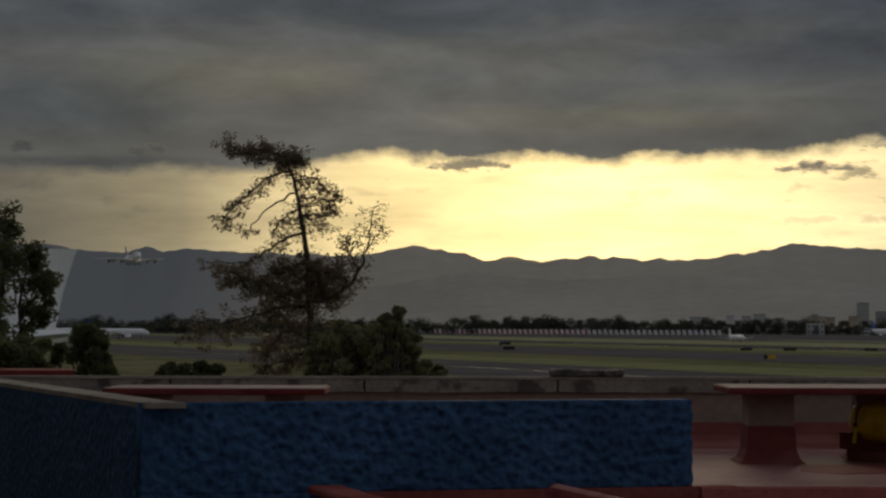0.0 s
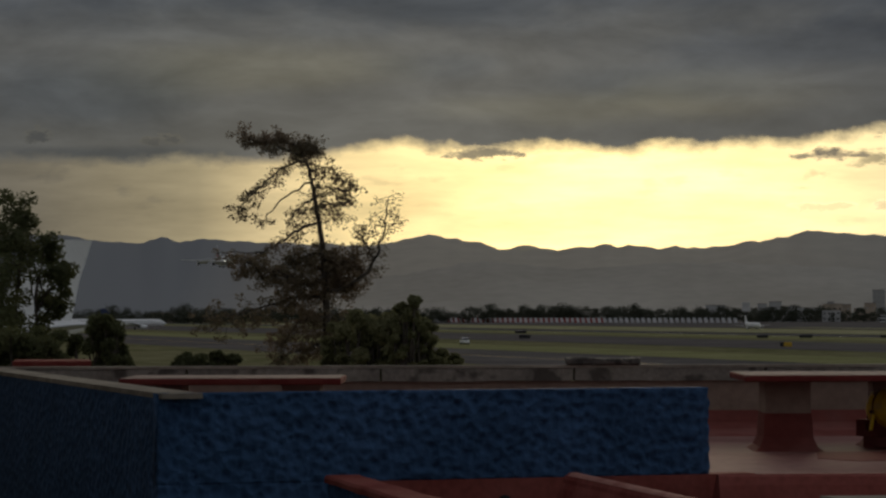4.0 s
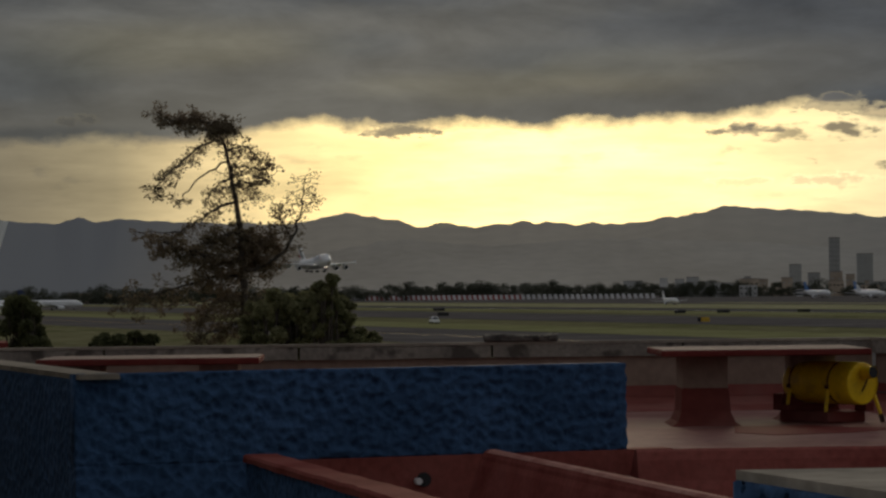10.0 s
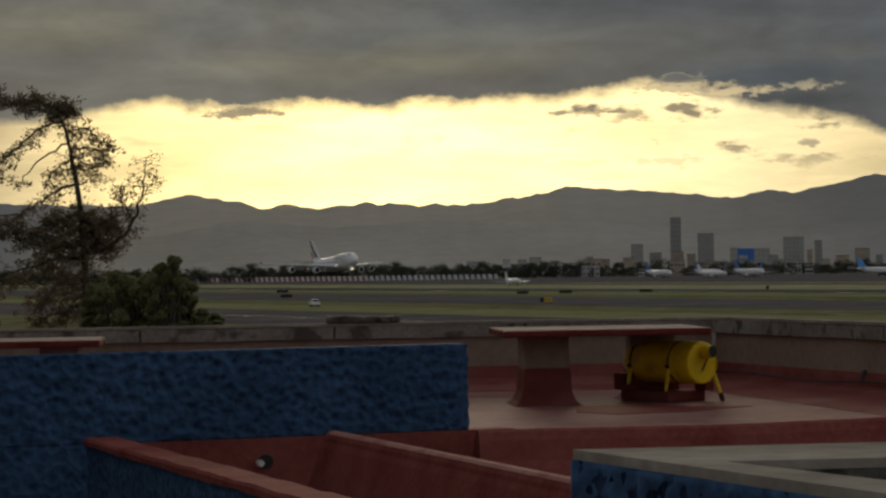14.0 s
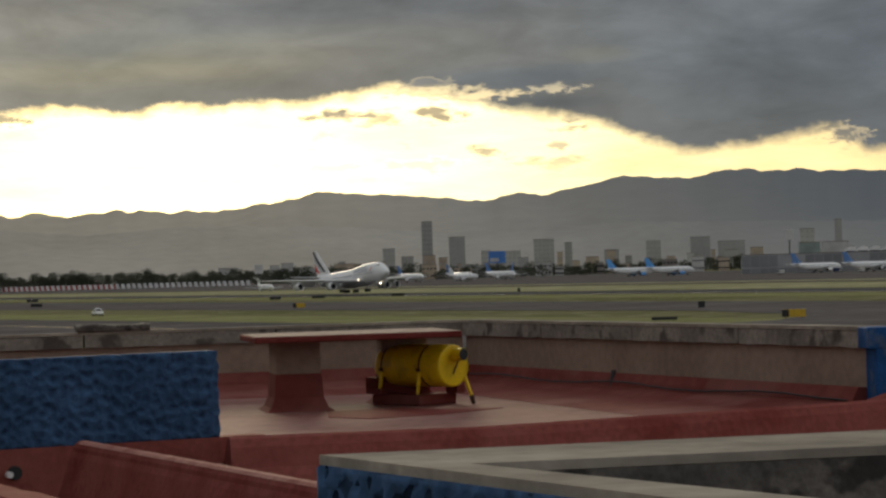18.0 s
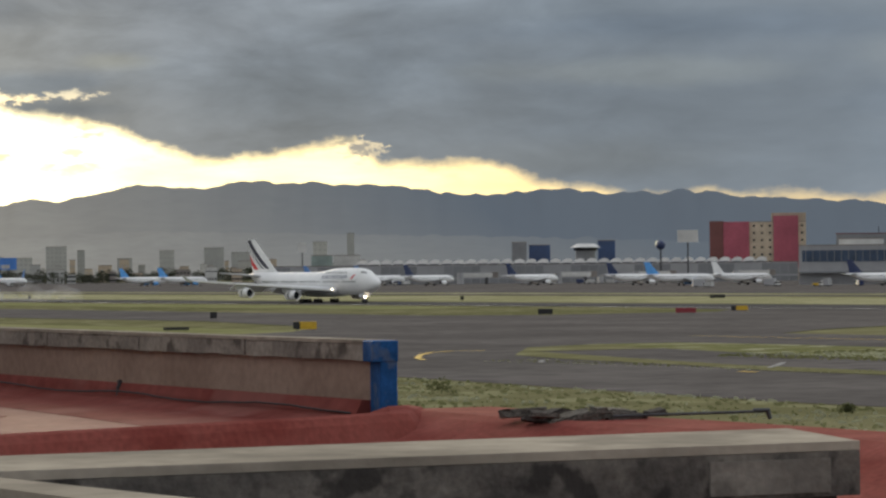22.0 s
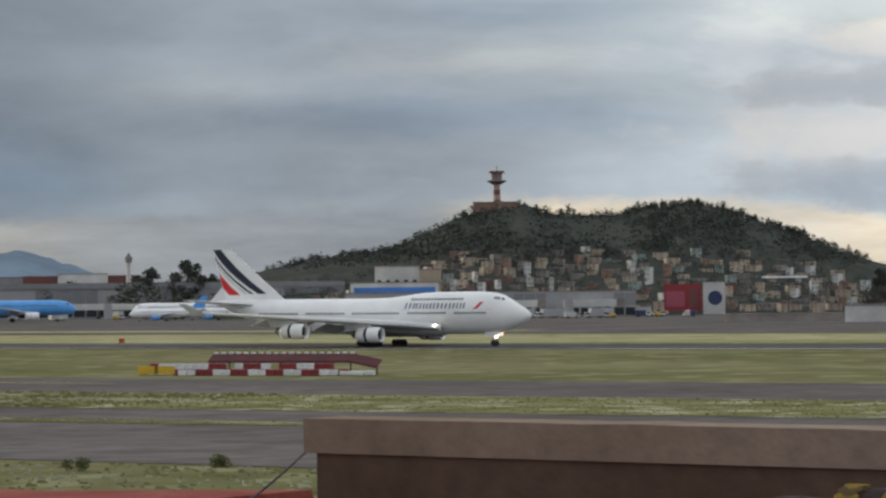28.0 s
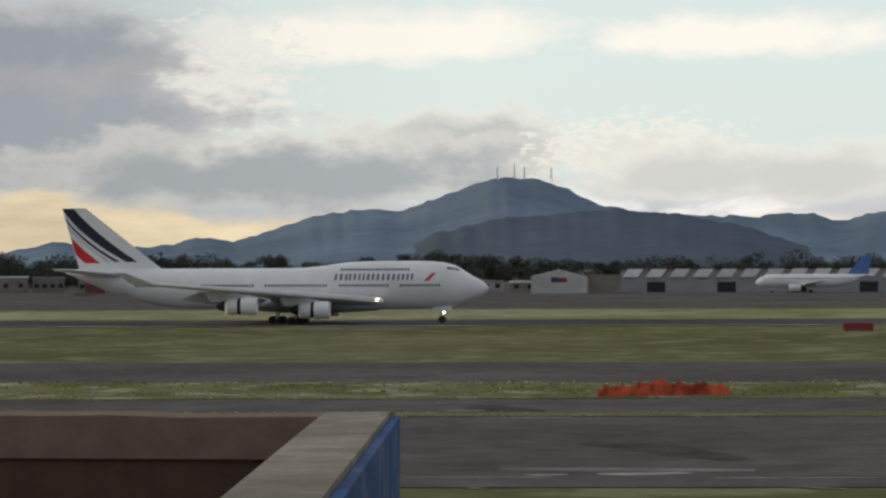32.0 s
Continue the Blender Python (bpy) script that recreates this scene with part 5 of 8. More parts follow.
def build_dividers():
    """Low red-topped dividing walls of the lower roof."""
    w = thing("divider_wall", "low blue wall with a worn red top", "wall", kind="structure")
    a, b = (-1.22, 23.1), (1.0, 14.4)
    part("body", slab_along(bmesh.new(), a, b, 0.22, 4.0, 8.615), M["blue_stucco"], w)
    part("inner_face", slab_along(bmesh.new(), a, b, 0.02, 7.9, 8.613, -0.121), M["red_roof"], w, "red coated face")
    part("top", rough_coping(a, b, 0.28, 8.615, 8.675, 3), M["red_curb"], w, "faded red painted top")
    w = thing("divider_wall", "low rounded red coated dividing wall", "wall", kind="structure")
    bm = bmesh.new()
    a, b = Vector((0.66, 23.3, 0)), Vector((2.55, 15.2, 0))
    n = (b - a).normalized().cross(Vector((0, 0, 1)))
    prof = [(-0.34, 7.9), (-0.11, 8.555)] + [(0.085 * math.sin(g), 8.60 + 0.085 * math.cos(g)) for g in [math.pi * (k / 8 - 0.5) for k in range(9)]] + [(0.11, 8.555), (0.34, 7.9)]
    loft(bm, [[tuple(p + n * o + Vector((0, 0, z))) for o, z in prof] for p in (a, b)])
    part("body", bm, M["red_curb"], w)
    # the ridge's highlight is laid on as a strip of paler pink
    ridge_prof = [(r * math.sin(g), 8.60 + r * math.cos(g)) for r, g in [(0.0885, math.pi * (k / 8 - 0.5)) for k in range(2, 7)]] + [(0.03, 8.655), (-0.03, 8.655)]
    part("worn_ridge", loft(bmesh.new(), [[tuple(p + n * o + Vector((0, 0, z))) for o, z in ridge_prof] for p in (a + (b - a) * 0.01, b)]), M["highlight_pink"], w, "pale pink strip along the ridge")
    # drain pipe stub in the red wall
    pipe = thing("drain_pipe", "short white drain pipe stub in the red roof", "pipe", (0.115, 24.135, 8.385))
    u = Vector((0.31, -0.951, 0))
    # black disc stands for the shade inside the pipe's hole
    part("collar", tube(bmesh.new(), tuple(-0.02 * u), tuple(0.012 * u), 0.062, 0.058, 18), M["black"], pipe, "black disc for the dark pipe hole")
    part("pipe", tube(bmesh.new(), (-0.06, -0.02, -0.01), tuple(Vector((-0.06, -0.02, -0.01)) + 0.06 * u), 0.03, 0.028, 14), M["barrier_white"], pipe)


def vent_table(name, at, turn, w, d, z, legs, label, slab_t=0.075):
    """Flat slab on masonry piers: cover of a roof light."""
    t = thing(name, label, "roof vent", at, turn)
    slab = part("slab", boxm(-w / 2, w / 2, -d / 2, d / 2, z - slab_t, z - 0.004, bevel=0.014), M["red_slab"], t)
    part("top_coat", boxm(-w / 2 + 0.02, w / 2 - 0.02, -d / 2 + 0.02, d / 2 - 0.02, z - 0.004, z), M["slab_top"], slab, "faded pinkish top coat")
    for x0, x1, y0, y1 in legs:
        part("pier", boxm(x0, x1, y0, y1, 0, z - slab_t - 0.001, bevel=0.01), M["beige_plaster"], t)
        rings = [[(x0 - g, y0 - g, zz), (x1 + g, y0 - g, zz), (x1 + g, y1 + g, zz), (x0 - g, y1 + g, zz)] for g, zz in ((0.14, 0.0), (0.07, 0.05), (0.025, 0.16), (0.012, 0.40), (0.004, 0.44))]
        part("skirting", loft(bmesh.new(), rings), M["red_roof"], t, "red coating flaring out round the pier's foot")
    return t


def build_vents():
    vent_table("roof_vent", (4.12, 33.75, FLOOR_Z), 0, 2.42, 2.1, 0.895, [(-0.93, -0.40, -0.55, 0.25), (0.45, 1.0, 0.35, 0.85)], "red painted slab on masonry piers over a roof light")
    vent_table("roof_vent", (-2.9, 32.2, FLOOR_Z), 1, 2.46, 1.7, 0.905, [(0.55, 0.98, -0.5, 0.3), (-0.98, -0.55, -0.5, 0.3)], "red painted slab on piers behind the blue wall")
    # stone left lying on the parapet
    s = thing("loose_slab", "dark weathered slab lying on the parapet", "slab", (1.52, 38.78, TOP_Z + 0.03), 3)
    bm = boxm(-0.50, 0.50, -0.15, 0.15, 0, 0.10, bevel=0.02)
    bmesh.ops.subdivide_edges(bm, edges=bm.edges, cuts=3, use_grid_fill=True)
    for v in bm.verts:
        v.co += Vector((0.03 * noise.noise(v.co * 5 + Vector((9, 0, 0))), 0.02 * noise.noise(v.co * 6), 0.03 * noise.noise(v.co * 4) - 0.006)) if v.co.z > 0.02 else Vector((0, 0, 0))
    part("slab", bm, M["stained_light"], s)
    # darker coated patch beside the tank
    structure("roof_patch", prism(bmesh.new(), [(3.75, 32.9), (3.6, 31.5), (4.0, 30.9), (4.9, 31.3), (5.7, 32.2), (5.0, 32.35), (4.6, 33.0)], FLOOR_Z, FLOOR_Z + 0.006), M["red_roof"], "darker red coated patch on the roof floor", "patch")
    stub = thing("pipe_stub", "small dark pipe stub at the parapet's foot", "pipe", (7.40, 33.98, FLOOR_Z + 0.12))
    part("pipe", tube(bmesh.new(), (0, 0, 0), (0, 0, 0.13), 0.05, 0.045, 10), M["dark_metal"], stub)
    part("cap", tube(bmesh.new(), (0, 0, 0.13), (0, 0, 0.20), 0.035, 0.028, 10), M["dark_metal"], stub)


def build_tank():
    """Yellow steel tank lying on thin legs: one leg on the floor, the others on a low added block."""
    at, turn = Vector((5.0, 33.83, FLOOR_Z)), -56
    t = thing("tank", "bright yellow steel tank lying on thin legs", "tank", tuple(at), turn)
    L, R, z = 1.16, 0.252, 0.466
    ang = [6.28318 * i / 36 for i in range(36)]
    prof = [(-L / 2 - 0.05, 0.10), (-L / 2 - 0.03, 0.20), (-L / 2 + 0.03, R - 0.008), (-L / 2 + 0.08, R), (L / 2 - 0.02, R), (L / 2, R - 0.012), (L / 2, R - 0.02)]
    rings = [[(x, r * math.cos(a), z + r * math.sin(a)) for a in ang] for x, r in prof]
    part("shell", loft(bmesh.new(), rings, cap=False), M["yellow"], t, smooth=True)
    part("end_plate", tube(bmesh.new(), (-L / 2 - 0.055, 0, z), (-L / 2 - 0.045, 0, z), 0.11, 0.11, 28), M["yellow"], t, "domed back end")
    part("end_plate", tube(bmesh.new(), (L / 2 - 0.03, 0, z), (L / 2 - 0.012, 0, z), R - 0.014, R - 0.016, 36), M["yellow"], t)
    neck = part("neck", tube(bmesh.new(), (L / 2 - 0.03, 0.03, z + 0.125), (L / 2 + 0.15, 0.03, z + 0.135), 0.085, 0.072, 20, cap=False), M["yellow"], t, smooth=True)
    # black disc set in the neck stands for the shade inside
    part("opening", tube(bmesh.new(), (L / 2 + 0.10, 0.03, z + 0.13), (L / 2 + 0.145, 0.03, z + 0.134), 0.070, 0.068, 18), M["black"], neck, "dark open neck")
    part("latch", tube(bmesh.new(), (L / 2 + 0.06, 0.02, z + 0.06), (L / 2 + 0.01, -0.02, z - 0.09), 0.009, 0.012, 8), M["rust"], t, "thin rusty hook")
    for x in (-L / 2 + 0.15, 0.24):
        rr = [[(x + dx, (R + g) * math.cos(a), z + (R + g) * math.sin(a)) for a in ang] for dx, g in ((-0.012, 0.001), (-0.012, 0.006), (0.012, 0.006), (0.012, 0.001))]
        strap = part("strap", loft(bmesh.new(), rr, cap=False), M["rust"], t, "thin rusty strap round the tank")
        part("bolt", boxm(x - 0.02, x + 0.02, -R - 0.03, -R + 0.01, z - 0.06, z - 0.02), M["rust"], strap)
    for x, sy, foot in ((-L / 2 + 0.15, -1, 0.20), (-L / 2 + 0.15, 1, 0.13), (0.24, -1, 0.13), (0.24, 1, 0.13)):
        part("leg", tube(bmesh.new(), (x, sy * (R - 0.01), z - 0.07), (x - 0.02, sy * (R + 0.015), foot), 0.028, 0.022, 10), M["yellow"], t)
    leg = part("leg", tube(bmesh.new(), (L / 2 - 0.03, 0.20, z - 0.13), (L / 2 + 0.03, 0.25, 0.10), 0.024, 0.022, 10), M["yellow"], t)
    part("foot", tube(bmesh.new(), (L / 2 + 0.03, 0.25, 0.10), (L / 2 + 0.05, 0.265, 0.0), 0.03, 0.026, 10), M["rust"], leg, "rusty foot")
    turned = Matrix.Rotation(radians(turn), 3, "Z")
    # low block added in place of the shade under the tank
    base = thing("tank_plinth", "low red block added where shade lies under the tank", "plinth", tuple(at), turn)
    part("block", boxm(-0.56, 0.30, -0.30, 0.30, 0, 0.128, bevel=0.02), M["red_roof"], base)
    for x, y, sx, h in ((-0.46, -0.27, 0.1, 0.07), (-0.62, -0.20, 0.09, 0.20), (0.30, 0.28, 0.1, 0.10)):
        p = at + turned @ Vector((x, y, 0.129))
        b = thing("concrete_block", "red stained concrete block under the tank", "block", tuple(p), turn)
        part("block", boxm(-sx, sx, -0.07, 0.07, 0, h, bevel=0.01), M["red_roof"], b)


NEAR_Z = 9.45


def build_near_walls():
    """Pale-topped walls of the nearer roof, blue outside and stained concrete inside."""
    far_l, far_r, in_r, in_l = (0.97, 8.68), (4.235, 8.87), (4.14, 8.16), (1.325, 8.05)
    near_o, near_i = (1.90, 5.5), (2.21, 5.5)
    back = [(in_l[0], in_l[1] + 0.05), (in_r[0] - 0.05, in_r[1] + 0.06), (far_r[0] - 0.04, far_r[1] - 0.03), (far_l[0] + 0.02, far_l[1] - 0.02)]
    w = structure("wall_near", prism(bmesh.new(), back, 7.9, NEAR_Z - 0.17), M["stained"], "stained grey concrete wall on the near roof", "wall")
    mix2 = lambda p, q, k: (p[0] + (q[0] - p[0]) * k, p[1] + (q[1] - p[1]) * k)
    ring = [far_l, far_r, in_r, in_l]
    part("edge_beam", prism(bmesh.new(), ring, NEAR_Z - 0.168, NEAR_Z - 0.03), M["stained_light"], w, "stained edge beam with cement patches")
    part("coping_stone", prism(bmesh.new(), ring, NEAR_Z - 0.028, NEAR_Z), M["light_coping"], w, "pale worn concrete top")
    q = mix2(in_l, in_r, 0.815), mix2(in_l, in_r, 0.962)
    part("cement_patch", slab_along(bmesh.new(), q[0], q[1], 0.012, NEAR_Z - 0.155, NEAR_Z - 0.05, 0.003), M["stained_pale"], w, "lighter cement patch")
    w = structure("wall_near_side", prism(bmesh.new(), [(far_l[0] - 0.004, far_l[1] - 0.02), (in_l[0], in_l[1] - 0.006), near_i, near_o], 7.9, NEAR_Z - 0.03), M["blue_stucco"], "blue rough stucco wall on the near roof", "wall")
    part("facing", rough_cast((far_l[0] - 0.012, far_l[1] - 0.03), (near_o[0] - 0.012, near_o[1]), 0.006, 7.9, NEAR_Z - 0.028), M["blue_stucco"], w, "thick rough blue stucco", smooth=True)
    part("coping_stone", prism(bmesh.new(), [(far_l[0] + 0.001, far_l[1] - 0.002), (in_l[0], in_l[1] - 0.001), near_i, (near_o[0] + 0.01, near_o[1])], NEAR_Z - 0.03, NEAR_Z), M["light_coping"], w, "pale worn concrete top")
    structure("roof_floor", prism(bmesh.new(), [(-7, -8), (6, -8), (6, 1.0), (3.3, 1.0), (3.3, 3.8), (-7, 3.8)], 0.0, 8.4), M["red_roof"], "red coated roof that the viewer stands on", "roof")


def build_rubble():
    t = thing("rubble_heap", "flat heap of dark broken masonry at the roof edge", "rubble", (9.95, 25.1, 8.53))
    rng = random.Random(12)
    for i in range(16):
        bm = boxm(-0.5, 0.5, -0.5, 0.5, -0.5, 0.5, bevel=0.1)
        for v in bm.verts:
            v.co *= rng.uniform(0.85, 1.15)
        s = rng.uniform(0.08, 0.18)
        part("chunk", bm, M["stained_light" if i % 3 else "stained"], t, at=Matrix.LocRotScale((rng.uniform(-0.75, 0.65), rng.uniform(-0.5, 0.5), 0.03 + 0.07 * rng.random()), Euler((rng.uniform(-0.2, 0.2), rng.uniform(-0.25, 0.25), rng.uniform(-0.6, 0.6))), (s * 2.6, s * 1.3, s * 0.5)))
    rod = thing("iron_rod", "dark bent iron rod lying over rubble", "rod", (10.35, 24.55, 8.55))
    bm = tube(bmesh.new(), (-0.3, 0.1, 0.05), (1.1, -0.2, 0.075), 0.014, 0.014, 8)
    tube(bm, (1.0, -0.18, 0.085), (1.16, -0.21, 0.085), 0.02, 0.02, 8)
    tube(bm, (1.14, -0.21, 0.08), (1.16, -0.22, 0.0), 0.026, 0.018, 8)
    part("rod", bm, M["dark_metal"], rod)


PAR_Z = 9.50


def worn_roll(dx, dy, r):
    """Slightly dented lying roll of felt with a soft edge at both ends."""
    L = math.hypot(dx, dy)
    n = Vector((dy / L, -dx / L, 0))
    rings = []
    for k, q in ((0, 0.86), (0.012, 0.97), (0.05, 1), (0.2, 0.985), (0.35, 1.0), (0.5, 0.98), (0.65, 1.0), (0.8, 0.985), (0.95, 1), (0.988, 0.97), (1, 0.86)):
        rings.append([tuple(Vector((dx * k, dy * k, 0)) + (n * math.cos(a) + Vector((0, 0, math.sin(a)))) * r * (q + 0.012 * math.sin(3 * a + 9 * k))) for a in (6.2832 * i / 24 for i in range(24))])
    return loft(bmesh.new(), rings)


def roll_band(dx, dy, r, k0, k1, t0, t1, slant):
    """Printed strip round part of a roll, from angle t0 to t1 over the side that faces the terrace."""
    L = math.hypot(dx, dy)
    n = Vector((dy / L, -dx / L, 0))
    bm = bmesh.new()
    cols = []
    for i in range(9):
        a = radians(t0 + (t1 - t0) * i / 8)
        o = slant * i / 8
        ragged = 0.12 * (k1 - k0) * math.sin(i * 2.7)
        cols.append([bm.verts.new(Vector((dx * k, dy * k, 0)) + (n * math.cos(a) + Vector((0, 0, math.sin(a)))) * q) for k in (k0 + o + ragged, k1 + o - ragged) for q in (r, r - 0.014)])
    for u, v in zip(cols, cols[1:]):
        for x, y in ((0, 2), (2, 3), (3, 1), (1, 0)):
            bm.faces.new([u[x], u[y], v[y], v[x]])
    bm.faces.new([cols[0][q] for q in (0, 1, 3, 2)])
    bm.faces.new([cols[-1][q] for q in (0, 2, 3, 1)])
    bmesh.ops.recalc_face_normals(bm, faces=bm.faces)
    return bm


def build_right_roof():
    """The roof to the right: brown plastered parapet, slab table, felt rolls."""
    a, b, e = (7.85, 9.1), (9.085, 3.335), (5.88, 2.30)
    d = Vector((e[0] - b[0], e[1] - b[1])).normalized()
    e2 = (b[0] + d.x * 5.4, b[1] + d.y * 5.4)
    floor = prism(bmesh.new(), [(a[0] + 0.05, a[1]), (b[0], b[1] + 0.03), (e2[0], e2[1] + 0.05), (3.6, 5.2), (6.6, 8.6)], 0.0, 8.55)
    structure("roof_floor", floor, M["red_roof"], "dark red coated floor of the neighbouring roof", "roof")
    u = Vector((b[0] - a[0], b[1] - a[1])).normalized()
    rt = Vector((u.y, -u.x))
    along = lambda s, o: (a[0] + u.x * s + rt.x * o, a[1] + u.y * s + rt.y * o)
    L = math.hypot(b[0] - a[0], b[1] - a[1])
    w = structure("wall_brown", prism(bmesh.new(), [along(0.06, 0.03), along(L, 0.03), along(L, 0.26), along(0.215, 0.26)], 8.4, PAR_Z - 0.14), M["shaded_brown_plaster"], "brown plastered parapet of the neighbouring roof", "wall")
    part("coping_stone", rough_coping(along(L - 0.002, 0.13), along(0.16, 0.13), 0.29, PAR_Z - 0.138, PAR_Z, 8), M["band_beige"], w, "brown-beige band along the parapet's top")
    # end wall running back towards the holder
    w = structure("wall_blue_end", slab_along(bmesh.new(), b, e2, 0.20, 8.3, PAR_Z - 0.04, 0.13), M["shaded_brown_plaster"], "plastered end wall of the neighbouring roof", "wall")
    part("facing", slab_along(bmesh.new(), b, e2, 0.03, 7.5, PAR_Z - 0.012, 0.0), M["blue_paint"], w, "chipped blue paint on the outer face")
    part("coping_stone", slab_along(bmesh.new(), (b[0] - 0.03, b[1] - 0.01), e2, 0.215, PAR_Z - 0.04, PAR_Z + 0.006, 0.125), M["light_coping"], w, "pale worn concrete top")
    # slab table
    z = 9.60
    t = thing("roof_vent", "red painted slab on thin piers near the parapet", "roof vent")
    fl, fr, br, bl = (5.53, 3.876), (5.658, 3.229), (6.928, 3.692), (6.764, 4.294)
    part("slab", prism(bmesh.new(), [fl, fr, br, bl], z - 0.05, z - 0.004), M["maroon_edge"], t)
    part("top_coat", prism(bmesh.new(), [(fl[0] + 0.006, fl[1] - 0.004), (fr[0] + 0.006, fr[1] + 0.006), (br[0] - 0.006, br[1] + 0.004), (bl[0] - 0.006, bl[1] - 0.006)], z - 0.004, z), M["slab_top"], t, "dull weathered brown-red top")
    for az, dist in ((59.4, 6.40), (60.0, 6.62), (61.0, 6.85)):
        x, y = polar(az, dist)
        part("pier", boxm(-0.018, 0.018, -0.05, 0.05, 8.55, z - 0.051), M["stained_pale"], t, at=pose(x, y, 0, 0, 0, -az))
    part("pier", boxm(-0.3, 0.3, -0.06, 0.06, 8.55, z - 0.051), M["stained"], t, "dark masonry pier", at=pose(6.35, 4.02, 0, 0, 0, 12))
    # rolls of roofing felt with yellow bands
    specs = ((51.1, 7.55, 56.3, 7.30, -3.86, 0.15, ((0.02, 0.10, 45, 95, 0.0), (0.185, 0.215, -30, 150, 0.025), (0.965, 0.995, 20, 80, 0.0))),
             (52.7, 7.95, 55.2, 7.88, -3.65, 0.13, ((0.04, 0.21, 30, 100, 0.02), (0.36, 0.44, -10, 140, 0.04), (0.64, 0.98, 25, 90, 0.0))), (49.9, 7.75, 51.0, 7.62, -4.0, 0.12, ((0.05, 0.3, -25, 5, 0.05),)))
    for a0, d0, a1, d1, el, r, bands in specs:
        (x0, y0), (x1, y1) = polar(a0, d0), polar(a1, d1)
        zz = height((d0 + d1) / 2, el) - r
        roll = thing("felt_roll", "dark brown roll of roofing felt with yellow bands", "roll", (x0, y0, zz), group="felt rolls on the roof")
        dx, dy = x1 - x0, y1 - y0
        part("roll", worn_roll(dx, dy, r), M["tar"], roll)
        part("core", tube(bmesh.new(), (dx, dy, 0), (dx * 1.012, dy * 1.012, 0), 0.05, 0.05, 14), M["stained"], roll, "dull cardboard core")
        for k0, k1, t0, t1, slant in bands:
            part("band", roll_band(dx, dy, r + 0.006, k0, k1, t0, t1, slant), M["band_yellow"], roll, "torn yellow printed band")
    structure("roll_plinth", prism(bmesh.new(), [polar(49.0, 7.35), polar(56.6, 7.05), polar(55.6, 8.15), polar(49.2, 8.1)], 8.55, 9.19), M["stained"], "dark masonry plinth under the felt rolls", "plinth")
    # angle iron on the parapet
    rod = thing("iron_bracket", "rusty angle iron bracket fixed on the parapet", "bracket", (8.215, 5.945, PAR_Z - 0.14))
    part("post", boxm(-0.007, 0.007, -0.007, 0.007, 0, 0.165), M["rust"], rod)
    part("rod", tube(bmesh.new(), (0, 0, 0.158), (0.22, -0.19, 0.172), 0.011, 0.011, 8), M["rust"], rod)
    # slack cable from the parapet's corner
    cable = bpy.data.curves.new("cable", "CURVE")
    cable.dimensions, cable.bevel_depth = "3D", 0.005
    sp = cable.splines.new("POLY")
    p0, p1 = Vector((a[0] - 0.06, a[1] - 0.02, PAR_Z - 0.15)), Vector((5.75, 7.6, 9.17))
    sp.points.add(12)
    for j in range(13):
        f = j / 12
        p = p0.lerp(p1, f) - Vector((0, 0, 0.07 * math.sin(math.pi * f)))
        sp.points[j].co = (*p, 1)
    ob = new("cable", cable)
    cable.materials.append(M["black"])
    tagged(ob, "thin black cable hanging from the parapet corner", "cable")


def hose(name, label, pts, r, mat):
    c = bpy.data.curves.new(name, "CURVE")
    c.dimensions, c.bevel_depth, c.bevel_resolution = "3D", r, 2
    sp = c.splines.new("POLY")
    sp.points.add(len(pts) - 1)
    for q, p in zip(sp.points, pts):
        q.co = (*p, 1)
    c.materials.append(M[mat])
    return tagged(new(name, c), label, "cable")


def build_cables():
    rng = random.Random(6)
    pts = []
    for i in range(41):
        k = i / 40
        pts.append((6.50 + 2.22 * k - 0.20 + 0.03 * rng.random(), 38.3 - 10.2 * k, FLOOR_Z + 0.165 + 0.022 * math.sin(k * 17) + 0.01 * rng.random()))
    hose("cable", "dark cable sagging along the parapet's foot", pts, 0.011, "black")


build_roof()
build_cables()
build_dividers()
build_vents()
build_tank()
build_near_walls()
build_rubble()
build_right_roof()


# --- aircraft ---
def ring_sections(sections, x0, n=28):
    rings = []
    for aft, hw, zb, zt in sections:
        zc, hz = (zb + zt) / 2, (zt - zb) / 2
        rings.append([(x0 - aft, hw * math.cos(a), zc + hz * math.sin(a)) for a in [2 * math.pi * i / n for i in range(n)]])
    return rings


def section_at(sections, aft):
    for p, q in zip(sections, sections[1:]):
        if p[0] <= aft <= q[0]:
            k = (aft - p[0]) / (q[0] - p[0])
            return [a + (b - a) * k for a, b in zip(p, q)]
    return sections[-1]


def skin_y(sections, aft, z):
    _, hw, zb, zt = section_at(sections, aft)
    k = (z - (zb + zt) / 2) / ((zt - zb) / 2)
    return hw * math.sqrt(max(0.0, 1 - k * k))


def side_patch(bm, sections, x0, corners, side, proud=0.025):
    """Flat-on patch over the skin: corners (aft, z)."""
    vs = [bm.verts.new((x0 - a, side * (skin_y(sections, a, z) + proud), z)) for a, z in corners]
    bm.faces.new(vs if side < 0 else vs[::-1])


def wing_mesh(stations, x0, side):
    """stations: (y, leading aft, trailing aft, z, thickness)."""
    prof = [(0.0, 0.0), (0.06, 0.42), (0.3, 0.55), (0.65, 0.35), (1.0, 0.03), (0.65, -0.3), (0.3, -0.45), (0.06, -0.35)]
    rings = [[(x0 - (le + (te - le) * u), side * y, z + v * th) for u, v in prof] for y, le, te, z, th in stations]
    return loft(bmesh.new(), rings)


